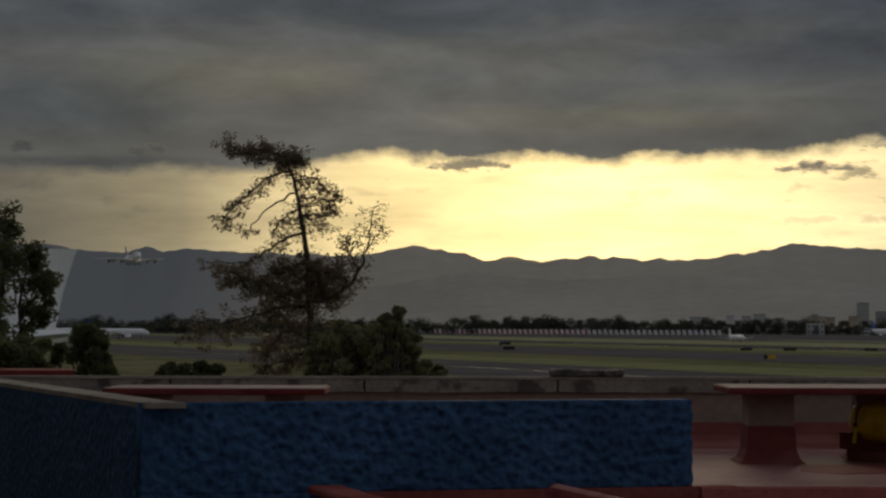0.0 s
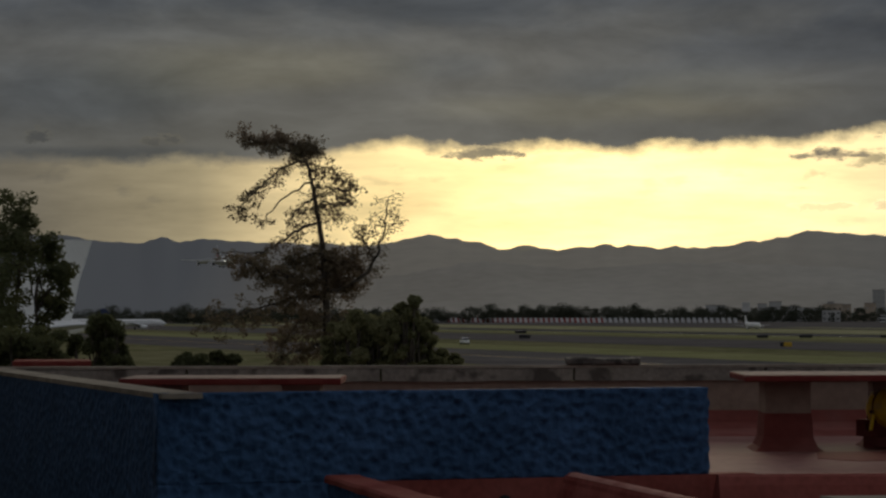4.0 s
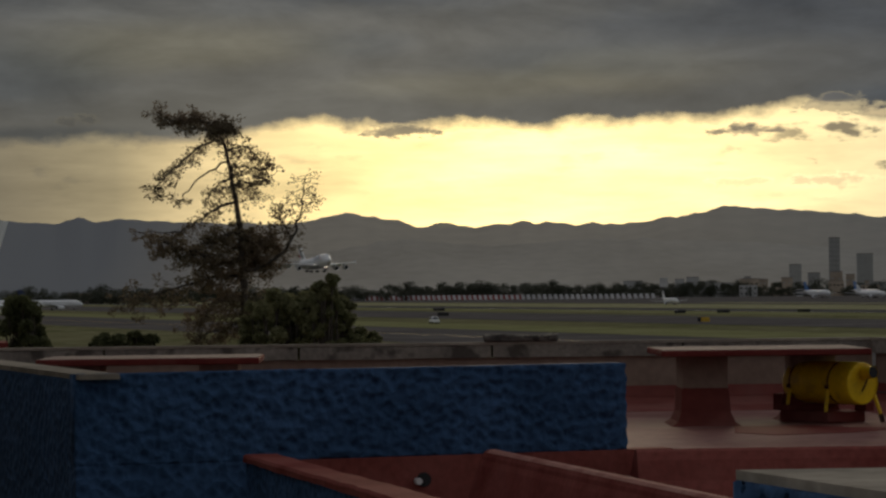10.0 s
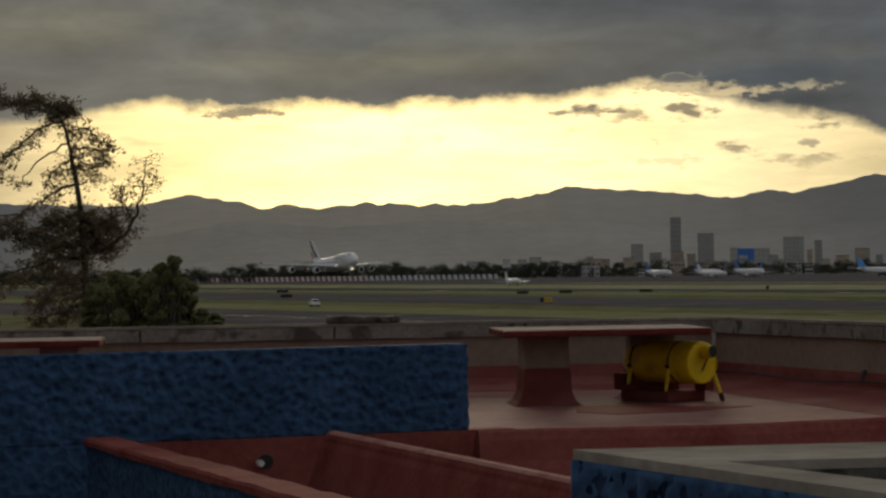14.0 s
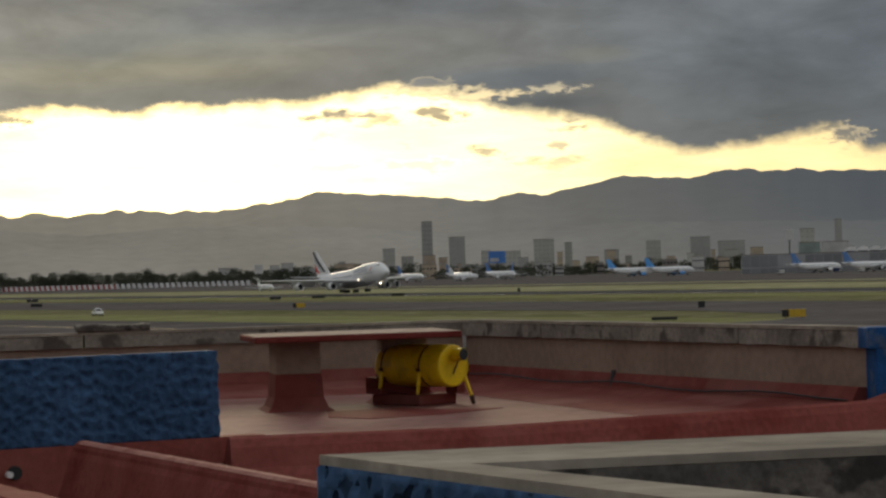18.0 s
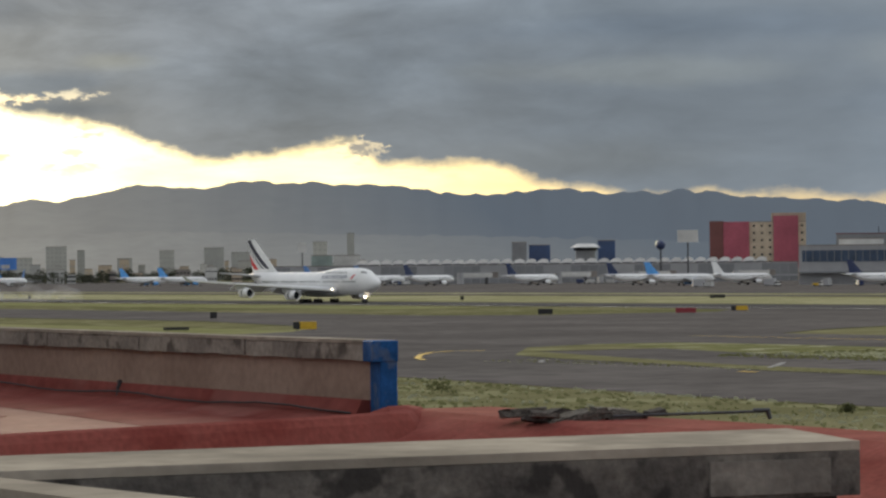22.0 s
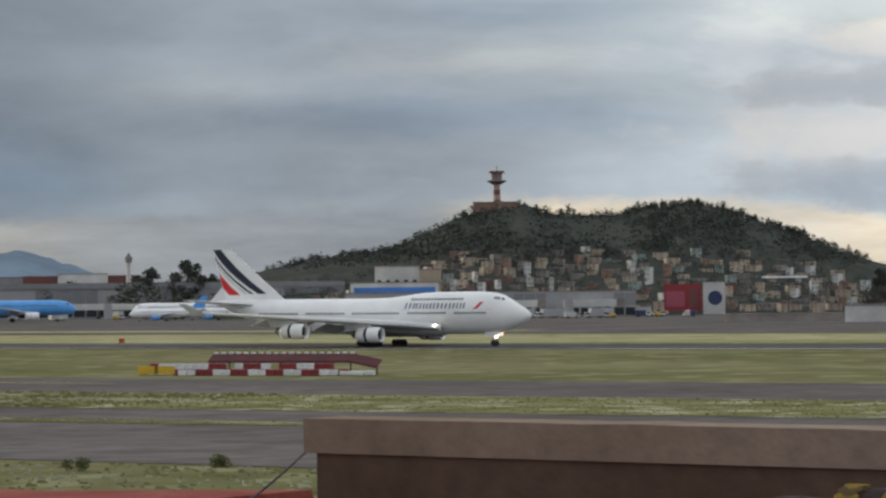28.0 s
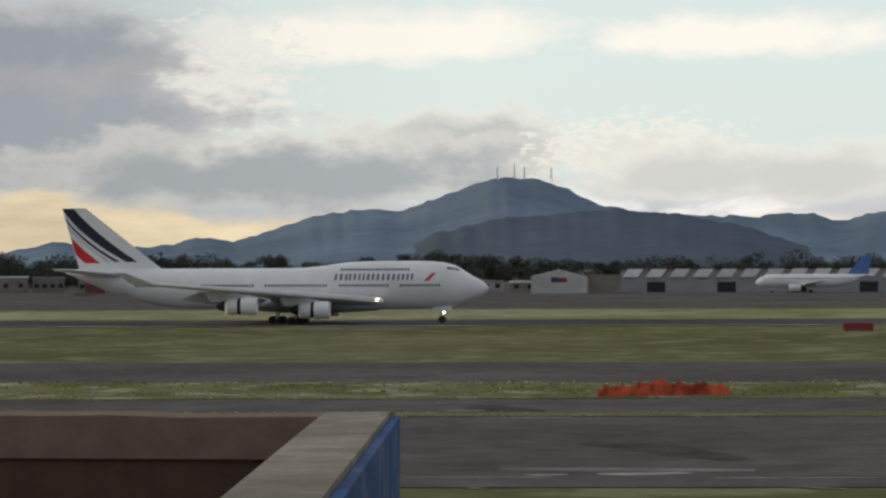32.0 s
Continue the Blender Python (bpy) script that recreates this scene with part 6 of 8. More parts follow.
def nacelle(parent, x0, aft0, aft1, y, z, r, gap, engine_mat, open_ring=True):
    x_front, x_back = x0 - aft0, x0 - aft1
    cut = x_front + (x_back - x_front) * 0.56
    def shell(prof):
        return loft(bmesh.new(), [[(x, y + rr * math.cos(a), z + rr * math.sin(a)) for a in [2 * math.pi * i / 24 for i in range(24)]] for x, rr in prof], cap=False)
    e = part("engine", shell([(x_front - 0.5, r * 0.80), (x_front, r * 0.86), (x_front + 0.05, r * 0.93), (x_front - 0.4, r), (cut + gap / 2, r)]), engine_mat, parent, smooth=True)
    part("rear_cowl", shell([(cut - gap / 2, r), (x_back + 0.5, r * 0.93), (x_back, r * 0.82), (x_back + 0.3, r * 0.78)]), engine_mat, e, smooth=True)
    part("core", shell([(x_front - 0.9, 0.02), (x_front - 0.9, r * 0.84), (cut, r * 0.9), (x_back + 0.2, r * 0.72), (x_back - 1.0, r * 0.42), (x_back - 1.6, 0.02)]), M["glass_dark"], e, "dark inner engine and thrust-reverser gap", smooth=True)
    return e


def bogie(parent, x, y, top, wheels, r, w, gap):
    g = part("landing_gear", tube(bmesh.new(), (x, y, r), (x, y, top), 0.17, 0.2, 10), M["grey_metal"], parent)
    for dx in wheels:
        part("axle", tube(bmesh.new(), (x + dx, y - gap, r), (x + dx, y + gap, r), 0.09, 0.09, 8), M["dark_metal"], g)
        for sy in (-1, 1):
            yy = y + sy * gap
            bm = bmesh.new()
            prof = [(-w / 2, r * 0.55), (-w / 2, r * 0.9), (-w * 0.3, r), (w * 0.3, r), (w / 2, r * 0.9), (w / 2, r * 0.55)]
            loft(bm, [[(x + dx + rr * math.cos(a), yy + o, r + rr * math.sin(a)) for a in [2 * math.pi * i / 20 for i in range(20)]] for o, rr in prof])
            part("wheel", bm, M["black"], g, "black tyre")
    return g


JUMBO = [(0.0, 0.08, 5.55, 5.85), (0.5, 0.75, 4.95, 6.5), (1.4, 1.35, 4.3, 7.1), (2.8, 1.95, 3.6, 7.85), (4.4, 2.4, 3.0, 8.85), (5.6, 2.68, 2.75, 9.55), (7.4, 2.95, 2.5, 9.98), (9.5, 3.15, 2.35, 10.18), (13, 3.25, 2.3, 10.25),
         (20, 3.25, 2.3, 10.2), (23.5, 3.25, 2.3, 10.0), (27, 3.25, 2.3, 9.5), (30, 3.25, 2.25, 9.2), (33, 3.25, 2.25, 9.1), (50, 3.25, 2.4, 9.1), (54, 3.15, 2.85, 9.1), (58, 2.75, 3.75, 9.08), (62, 2.2, 5.0, 9.05), (66, 1.4, 6.7, 8.98), (69.0, 0.55, 8.0, 8.9), (69.8, 0.15, 8.3, 8.7)]
X0 = 33.0


def build_jumbo():
    j = thing("airliner", "large white four-engined jet airliner with striped tail, landing", "aircraft")
    body = part("fuselage", loft(bmesh.new(), ring_sections(JUMBO, X0, 40)), M["white_paint"], j, smooth=True)
    part("wing_fairing", loft(bmesh.new(), ring_sections([(16, 0.4, 2.6, 4.0), (19, 2.9, 2.0, 4.6), (24, 3.6, 1.75, 5.0), (34, 3.7, 1.75, 5.0), (39, 3.0, 2.1, 4.4), (42, 0.6, 2.7, 3.6)], X0, 24)), M["belly"], j, "grey belly fairing", smooth=True)
    for side, nm in ((-1, "right"), (1, "left")):
        w = part("wing", wing_mesh([(2.6, 17.6, 35.6, 3.75, 1.9), (7, 23.0, 36.6, 4.25, 1.5), (12.5, 28.6, 38.6, 4.85, 1.1), (22, 39.6, 46.4, 5.75, 0.65), (31.4, 50.6, 54.6, 6.7, 0.34)], X0, side), M["wing"], j, smooth=True)
        part("leading_edge", wing_mesh([(3.4, 17.2, 18.8, 3.75, 0.95), (12.5, 27.8, 29.3, 4.8, 0.8), (22, 38.8, 40.1, 5.75, 0.6), (31.4, 50.1, 51.0, 6.7, 0.38)], X0, side), M["white_paint"], w, "bright leading edge")
        part("winglet", loft(bmesh.new(), [[(X0 - a, side * yy, zz) for a, yy, zz in r] for r in (((51.0, 31.3, 6.72), (54.6, 31.3, 6.72), (54.6, 31.5, 6.7), (51.0, 31.5, 6.7)), ((55.4, 32.1, 8.5), (56.9, 32.1, 8.5), (56.9, 32.2, 8.5), (55.4, 32.2, 8.5)))]), M["grey_metal"], w)
        for y0, y1, a0, a1, z0, z1 in ((4.2, 10.6, 36.2, 38.0, 4.0, 4.65), (13.2, 20.5, 38.9, 45.4, 4.85, 5.6)):
            bm = bmesh.new()
            vs = [(X0 - a0, side * y0, z0), (X0 - a1, side * y1, z1), (X0 - a1 - 3.0, side * y1, z1 - 1.25), (X0 - a0 - 3.6, side * y0, z0 - 1.5)]
            loft(bm, [[Vector(v) for v in vs], [Vector(v) - Vector((0, 0, 0.18)) for v in vs]])
            part("flap", bm, M["wing"], w, "lowered flap")
        for a0, a1, y, z, r in ((25.4, 30.4, 11.7, 2.35, 1.42), (36.2, 41.2, 21.0, 3.15, 1.42)):
            e = nacelle(j, X0, a0, a1, side * y, z, r, 0.55, M["white_paint"])
            part("pylon", loft(bmesh.new(), [[(X0 - a, side * y + o, zz) for a, zz in ((a0 + 1.2, z + r * 0.9), (a0 + 3.2, z + r + 0.75), (a1 + 3.4, z + r + 0.9), (a1 + 2.4, z + r * 0.5), (a1 - 1, z + r * 0.6))] for o in (-0.22, 0.22)]), M["grey_metal"], e)
        part("tailplane", wing_mesh([(0.6, 58.6, 67.0, 7.9, 0.75), (11.0, 67.4, 70.4, 9.0, 0.25)], X0, side), M["wing"], j, smooth=True)
    # fin
    def fin_pt(u, v, off=0.0):
        le, te, z = 53.8 + (66.6 - 53.8) * v, 67.6 + (70.5 - 67.6) * v, 8.9 + (19.1 - 8.9) * v
        return (X0 - (le + (te - le) * u), off, z)
    def thick(u, v):
        return (0.34 - 0.2 * v) * (1 - abs(2 * u - 0.8) / 1.25) + 0.02
    rings = []
    for v in (0.0, 0.35, 0.7, 1.0):
        us = (0.0, 0.15, 0.4, 0.7, 1.0)
        rings.append([fin_pt(u, v, thick(u, v)) for u in us] + [fin_pt(u, v, -thick(u, v)) for u in us[::-1]])
    fin = part("fin", loft(bmesh.new(), rings), M["white_paint"], j)
    for name, mat, shape in (("stripe", "navy", ((0.99, 0.99), (0.53, 0.99), (0.20, 0.13), (0.35, 0.13))), ("stripe", "navy", ((0.99, 0.86), (0.99, 0.79), (0.50, 0.13), (0.43, 0.13))), ("stripe", "grey_metal", ((0.99, 0.73), (0.99, 0.69), (0.60, 0.13), (0.56, 0.13))),
                             ("stripe", "red_paint", ((0.99, 0.54), (0.99, 0.25), (0.90, 0.11), (0.70, 0.11)))):
        bm = bmesh.new()
        for sgn in (-1, 1):
            grid = []
            for i in range(9):
                k = i / 8
                a = [p + (q - p) * k for p, q in zip(shape[0], shape[3])] if name == "stripe" and mat != "x" else None
                b = [p + (q - p) * k for p, q in zip(shape[1], shape[2])]
                grid.append([bm.verts.new(fin_pt(a[0] + (b[0] - a[0]) * t, a[1] + (b[1] - a[1]) * t, sgn * (thick(a[0] + (b[0] - a[0]) * t, a[1] + (b[1] - a[1]) * t) + 0.05))) for t in (0, 0.33, 0.66, 1)])
            for r0, r1 in zip(grid, grid[1:]):
                for i in range(3):
                    bm.faces.new((r0[i], r0[i + 1], r1[i + 1], r1[i]))
        bmesh.ops.recalc_face_normals(bm, faces=bm.faces)
        part(name, bm, M[mat], fin, "slanting painted tail stripe")
    # cabin windows, doors, cockpit glazing
    for z, spans in ((6.05, ((8.0, 14.6), (16.4, 24.5), (26.5, 36.5), (38.5, 47.0), (49.0, 58.0))), (8.65, ((13.0, 24.0),))):
        for a0, a1 in spans:
            bm = bmesh.new()
            a = a0
            while a < a1:
                for sgn in (-1, 1):
                    side_patch(bm, JUMBO, X0, ((a, z), (a + 0.30, z), (a + 0.30, z + 0.40), (a, z + 0.40)), sgn)
                a += 0.52
            tagged(part("cabin_glazing", bm, M["glass_dark"], body, "row of small dark cabin windows"), kind="stuff")
    for a in (7.0, 15.4, 25.4, 37.4, 48.0, 59.0):
        for sgn in (-1, 1):
            bm = bmesh.new()
            for q0, q1, z0, z1 in ((0, 0.06, 5.0, 6.9), (1.0, 1.06, 5.0, 6.9), (0, 1.06, 6.86, 6.92), (0, 1.06, 4.98, 5.04)):
                side_patch(bm, JUMBO, X0, ((a + q0, z0), (a + q1, z0), (a + q1, z1), (a + q0, z1)), sgn)
            part("door_outline", bm, M["grey_metal"], body)
    bm = bmesh.new()
    for sgn in (-1, 1):
        for a0, a1, z0, z1 in ((4.75, 5.35, 8.62, 9.1), (5.45, 6.1, 8.75, 9.18), (6.2, 6.8, 8.85, 9.2)):
            side_patch(bm, JUMBO, X0, ((a0, z0), (a1, z0), (a1, z1), (a0, z1)), sgn, 0.04)
    part("cockpit_window", bm, M["glass_dark"], body, "dark cockpit windows")
    # airline mark: plain navy blocks and a red slash
    a = 25.2
    for w in (1.5, 0.4, 1.35, 1.2, 1.35, 1.5, 1.45, 1.3, 1.2):
        for sgn in (-1, 1):
            for k0, k1 in (((0.0, 0.24), (0.58, 0.82)) if w > 0.5 else ((0.0, 0.8),)):
                bm = bmesh.new()
                zs = [7.1 + 0.175 * k for k in range(7)]
                grid = [[bm.verts.new((X0 - x, sgn * (skin_y(JUMBO, x, z) + 0.03), z)) for x in (a - w * k0 - (z - 7.6) * 0.15, a - w * k1 - (z - 7.6) * 0.15)] for z in zs]
                for k in range(6):
                    q = [grid[k][0], grid[k][1], grid[k + 1][1], grid[k + 1][0]]
                    bm.faces.new(q if sgn > 0 else q[::-1])
                part("mark", bm, M["mark_blue"], body, "plain upright navy bar of the airline mark")
        a -= w + 0.22
    for sgn in (-1, 1):
        bm = bmesh.new()
        grid = []
        for k in range(7):
            z, lean = 6.95 + 0.22 * k, 10.6 - 0.22 * k
            grid.append([bm.verts.new((X0 - x, sgn * (skin_y(JUMBO, x, z) + 0.03), z)) for x in (lean, lean - 0.75)])
        for k in range(6):
            q = [grid[k][0], grid[k][1], grid[k + 1][1], grid[k + 1][0]]
            bm.faces.new(q if sgn < 0 else q[::-1])
        part("mark", bm, M["red_paint"], body, "plain red slash of the airline mark")
    # landing gear
    for y, aft in ((-5.5, 31.4), (5.5, 31.4), (-1.9, 34.8), (1.9, 34.8)):
        bogie(j, X0 - aft, y, 3.4, (-0.74, 0.74), 0.62, 0.46, 0.56)
    g = bogie(j, X0 - 7.7, 0, 3.0, (0.0,), 0.62, 0.42, 0.46)
    part("taxi_light", boxm(X0 - 7.45, X0 - 7.25, -0.32, 0.32, 1.62, 1.95, bevel=0.05), M["lamp"], g, "lit taxi light")
    part("gear_door", boxm(X0 - 9.2, X0 - 6.4, -1.05, -0.98, 1.9, 2.9), M["white_paint"], j)
    part("gear_door", boxm(X0 - 9.2, X0 - 6.4, 0.98, 1.05, 1.9, 2.9), M["white_paint"], j)
    for y in (-4.4, 4.4):
        part("landing_light", boxm(X0 - 18.2, X0 - 17.9, y - 0.16, y + 0.16, 3.85, 4.05, bevel=0.08), M["lamp"], j, "lit landing light at the wing root")
    return j


NARROW = [(0.0, 0.06, 3.2, 3.4), (0.5, 0.6, 2.7, 4.0), (1.5, 1.25, 2.1, 4.9), (3.0, 1.75, 1.85, 5.6), (5, 1.97, 1.8, 5.85), (8, 1.98, 1.8, 5.9), (25, 1.98, 1.8, 5.9), (29, 1.7, 2.5, 5.9), (33, 1.0, 3.9, 5.85), (36.5, 0.35, 5.0, 5.7), (37.5, 0.12, 5.3, 5.6)]


def build_narrow(label, tail, body="white_paint", cowl="white_paint", rear=None, bands=None):
    j = thing("parked_airliner", label, "aircraft", group="parked airliners")
    fus = part("fuselage", loft(bmesh.new(), ring_sections(NARROW, 17.0, 20)), M[body], j, smooth=True)
    if rear:
        part("rear_fuselage", loft(bmesh.new(), [[(x, y * 1.015, 4.0 + (z - 4.0) * 1.015) for x, y, z in r] for r in ring_sections([s for s in NARROW if s[0] >= 25], 17.0, 20)]), M[rear], j, "painted rear fuselage", smooth=True)
    for side in (-1, 1):
        w = part("wing", wing_mesh([(1.6, 11.0, 18.5, 2.4, 0.9), (6, 14.4, 18.8, 2.8, 0.55), (16.8, 20.6, 22.2, 3.9, 0.2)], 17.0, side), M["grey_metal"], j, smooth=True)
        e = nacelle(j, 17.0, 10.6, 14.4, side * 5.75, 1.6, 1.05, 0.05, M[cowl])
        part("pylon", boxm(17.0 - 16, 17.0 - 12, side * 5.75 - 0.12, side * 5.75 + 0.12, 2.2, 2.8), M["grey_metal"], e)
        part("tailplane", wing_mesh([(0.3, 31.0, 35.0, 5.0, 0.35), (6.2, 34.8, 36.6, 5.5, 0.12)], 17.0, side), M["grey_metal"], j, smooth=True)
        bogie(j, 17.0 - 17.5, side * 3.8, 2.3, (0.0,), 0.55, 0.36, 0.42)
        bm = bmesh.new()
        a = 5.5
        while a < 30:
            side_patch(bm, NARROW, 17.0, ((a, 4.25), (a + 0.26, 4.25), (a + 0.26, 4.58), (a, 4.58)), side)
            a += 0.55
        tagged(part("cabin_glazing", bm, M["glass_dark"], fus, "row of small dark cabin windows"), kind="stuff")
    bogie(j, 17.0 - 5.1, 0, 2.2, (0.0,), 0.4, 0.25, 0.25)
    rings = []
    for le, te, z, t in ((28.6, 35.4, 5.6, 0.22), (31.3, 36.0, 8.6, 0.17), (34.0, 37.0, 11.75, 0.09)):
        rings.append([(17.0 - le, 0, z), (17.0 - le - (te - le) * 0.35, t, z), (17.0 - te, 0, z), (17.0 - le - (te - le) * 0.35, -t, z)])
    fin = part("fin", loft(bmesh.new(), rings), M[tail], j, "painted tail fin")
    if bands:
        for z0, z1 in ((7.0, 7.6), (8.2, 8.8)):
            ring = [[(17.0 - 28.6 - (z - 5.6) * 0.88 - 0.3, 0, z), (17.0 - 31.2 - (z - 5.6) * 0.7, 0.26, z), (17.0 - 35.0 - (z - 5.6) * 0.26, 0, z), (17.0 - 31.2 - (z - 5.6) * 0.7, -0.26, z)] for z in (z0, z1)]
            part("stripe", loft(bmesh.new(), ring), M[bands], fin, "red band round the tail fin")
        bm = bmesh.new()
        for side in (-1, 1):
            side_patch(bm, NARROW, 17.0, ((4.0, 3.75), (28.0, 3.75), (28.0, 4.05), (4.0, 4.05)), side)
        part("cheat_line", bm, M[bands], fus, "red line along the fuselage")
    bm = bmesh.new()
    for side in (-1, 1):
        side_patch(bm, NARROW, 17.0, ((2.0, 4.55), (3.1, 4.75), (3.1, 5.25), (2.25, 5.0)), side, 0.03)
    part("cockpit_window", bm, M["glass_dark"], fus, "dark cockpit windows")
    return j


jumbo = build_jumbo()


# --- far side of the airfield: hill, town, terminal ---
HILL = [(38.6, 0.05), (39.4, 0.42), (39.9, 0.55), (40.8, 0.72), (41.9, 0.86), (42.5, 0.98), (43.1, 1.28), (43.5, 1.46), (44.3, 1.74), (45.1, 1.78), (45.5, 1.6), (46.3, 1.56), (47.1, 1.58), (47.5, 1.70), (48.5, 1.76), (49.1, 1.68), (49.6, 1.45),
        (50.4, 1.2), (51.0, 0.95), (51.6, 0.7), (52.3, 0.5), (53.2, 0.38), (55, 0.28), (58, 0.12), (61, 0.0)]
HILL_D, HILL_FOOT = 1560, 1180


def hill_z(az, d):
    e = 0.0
    for (a0, e0), (a1, e1) in zip(HILL, HILL[1:]):
        if a0 <= az <= a1:
            e = e0 + (e1 - e0) * (az - a0) / (a1 - a0)
    k = min(1.0, max(0.0, (HILL_D - d) / (HILL_D - HILL_FOOT)))
    return max(0.0, max(0.0, height(HILL_D, e)) * (1 - k) ** 1.15)


def build_hill():
    ridge("hill", HILL, HILL_D, HILL_FOOT, M["hill"], "dark wooded hill above the town", 8)
    rng = random.Random(31)
    bm = bmesh.new()
    for _ in range(5200):
        a = rng.uniform(39.2, 54.0)
        d = HILL_D - 300 * rng.random()
        z = hill_z(a, d)
        if z < 22 + 9 * rng.random() and a < 53:
            continue
        x, y = polar(a, d)
        h = rng.uniform(2.0, 4.2) * (1.4 if rng.random() < 0.08 else 1)
        leaf_cloud(bm, (x, y, z + h * 0.25), h * 0.95, 18, h * 0.26, rng, 0.7)
    # taller trees standing up along the crest
    for _ in range(150):
        a = rng.choice((rng.uniform(47.2, 50.8), rng.uniform(39.4, 52.0)))
        z = hill_z(a, HILL_D - 6)
        x, y = polar(a, HILL_D - 6)
        h = rng.uniform(2.0, 4.6) * (1.5 if rng.random() < 0.12 else 1)
        for k in range(5):
            leaf_cloud(bm, (x + rng.uniform(-1, 1) * h * 0.3, y, z + h * (0.1 + 0.16 * k)), h * 0.34, 22, h * 0.12, rng, 0.9)
    tagged(part("hill_woods", bm, M["leaf_haze"]), "dense dark wood covering the hill", "trees", kind="stuff")
    # striped tower on the top
    x, y = polar(44.5, HILL_D - 8)
    z = hill_z(44.5, HILL_D - 8)
    t = thing("lookout_tower", "red and white striped tower on the hilltop", "tower", (x, y, z - 1))
    z_top = height(HILL_D, 2.50) - z
    n, top = 5, z_top * 0.66
    for i in range(n):
        part("shaft_segment", tube(bmesh.new(), (0, 0, top * i / n), (0, 0, top * (i + 1) / n - 0.01), 2.2 - 0.08 * i, 2.2 - 0.08 * (i + 1), 14), M["wall_maroon" if i % 2 else "wall_cream"], t)
    part("platform", tube(bmesh.new(), (0, 0, top), (0, 0, top + 1.6), 2.4, 5.4, 16), M["wall_maroon"], t)
    part("railing", tube(bmesh.new(), (0, 0, top + 1.61), (0, 0, top + 2.3), 5.4, 5.4, 16), M["wall_grey"], t)
    part("cabin", tube(bmesh.new(), (0, 0, top + 2.31), (0, 0, z_top - 1.2), 2.9, 3.0, 14), M["wall_grey"], t)
    part("roof", tube(bmesh.new(), (0, 0, z_top - 1.19), (0, 0, z_top), 4.4, 4.2, 16), M["wall_maroon"], t)
    part("antenna", tube(bmesh.new(), (0, 0, z_top), (0, 0, z_top + 3), 0.25, 0.12, 6), M["dark_metal"], t)
    hut = thing("hilltop_building", "low brown building at the striped tower's foot", "building", (x, y, z - 2), -44.5)
    part("wall", boxm(-13, 11, -6, 2, 0, 5.2), M["wall_brick"], hut)
    part("roof", boxm(-13.4, 11.4, -6.4, 2.4, 5.2, 5.8), M["wall_grey"], hut)


def wall_windows(parent, w, h, floors, cols, y, win=(1.1, 1.2), mat="glass_dark"):
    me = mesh_of(boxm(-win[0] / 2, win[0] / 2, -0.06, 0.06, 0, win[1]), M[mat])
    for f in range(floors):
        for c in range(cols):
            part("window", me, None, parent, at=pose(-w / 2 + w * (c + 0.5) / cols, y, h * f / floors + h / floors * 0.35))


def town_house(w, d, h, floors, cols, mat, label, tank=False):
    t = thing("house", label, "house", group="houses at the hill's foot")
    part("wall", boxm(-w / 2, w / 2, -d / 2, d / 2, -3, h), M[mat], t)
    part("roof", boxm(-w / 2 - 0.1, w / 2 + 0.1, -d / 2 - 0.1, d / 2 + 0.1, h, h + 0.35), M["wall_grey"], t)
    wall_windows(t, w, h, floors, cols, -d / 2, mat="house_glass")
    part("door", boxm(-w / 2 + 0.6, -w / 2 + 1.6, -d / 2 - 0.05, -d / 2 + 0.05, 0, 2.1), M["dark_metal"], t)
    if tank:
        part("water_tank", tube(bmesh.new(), (w * 0.2, 0, h + 0.36), (w * 0.2, 0, h + 1.7), 0.6, 0.55, 10), M["black"], t)
    return t


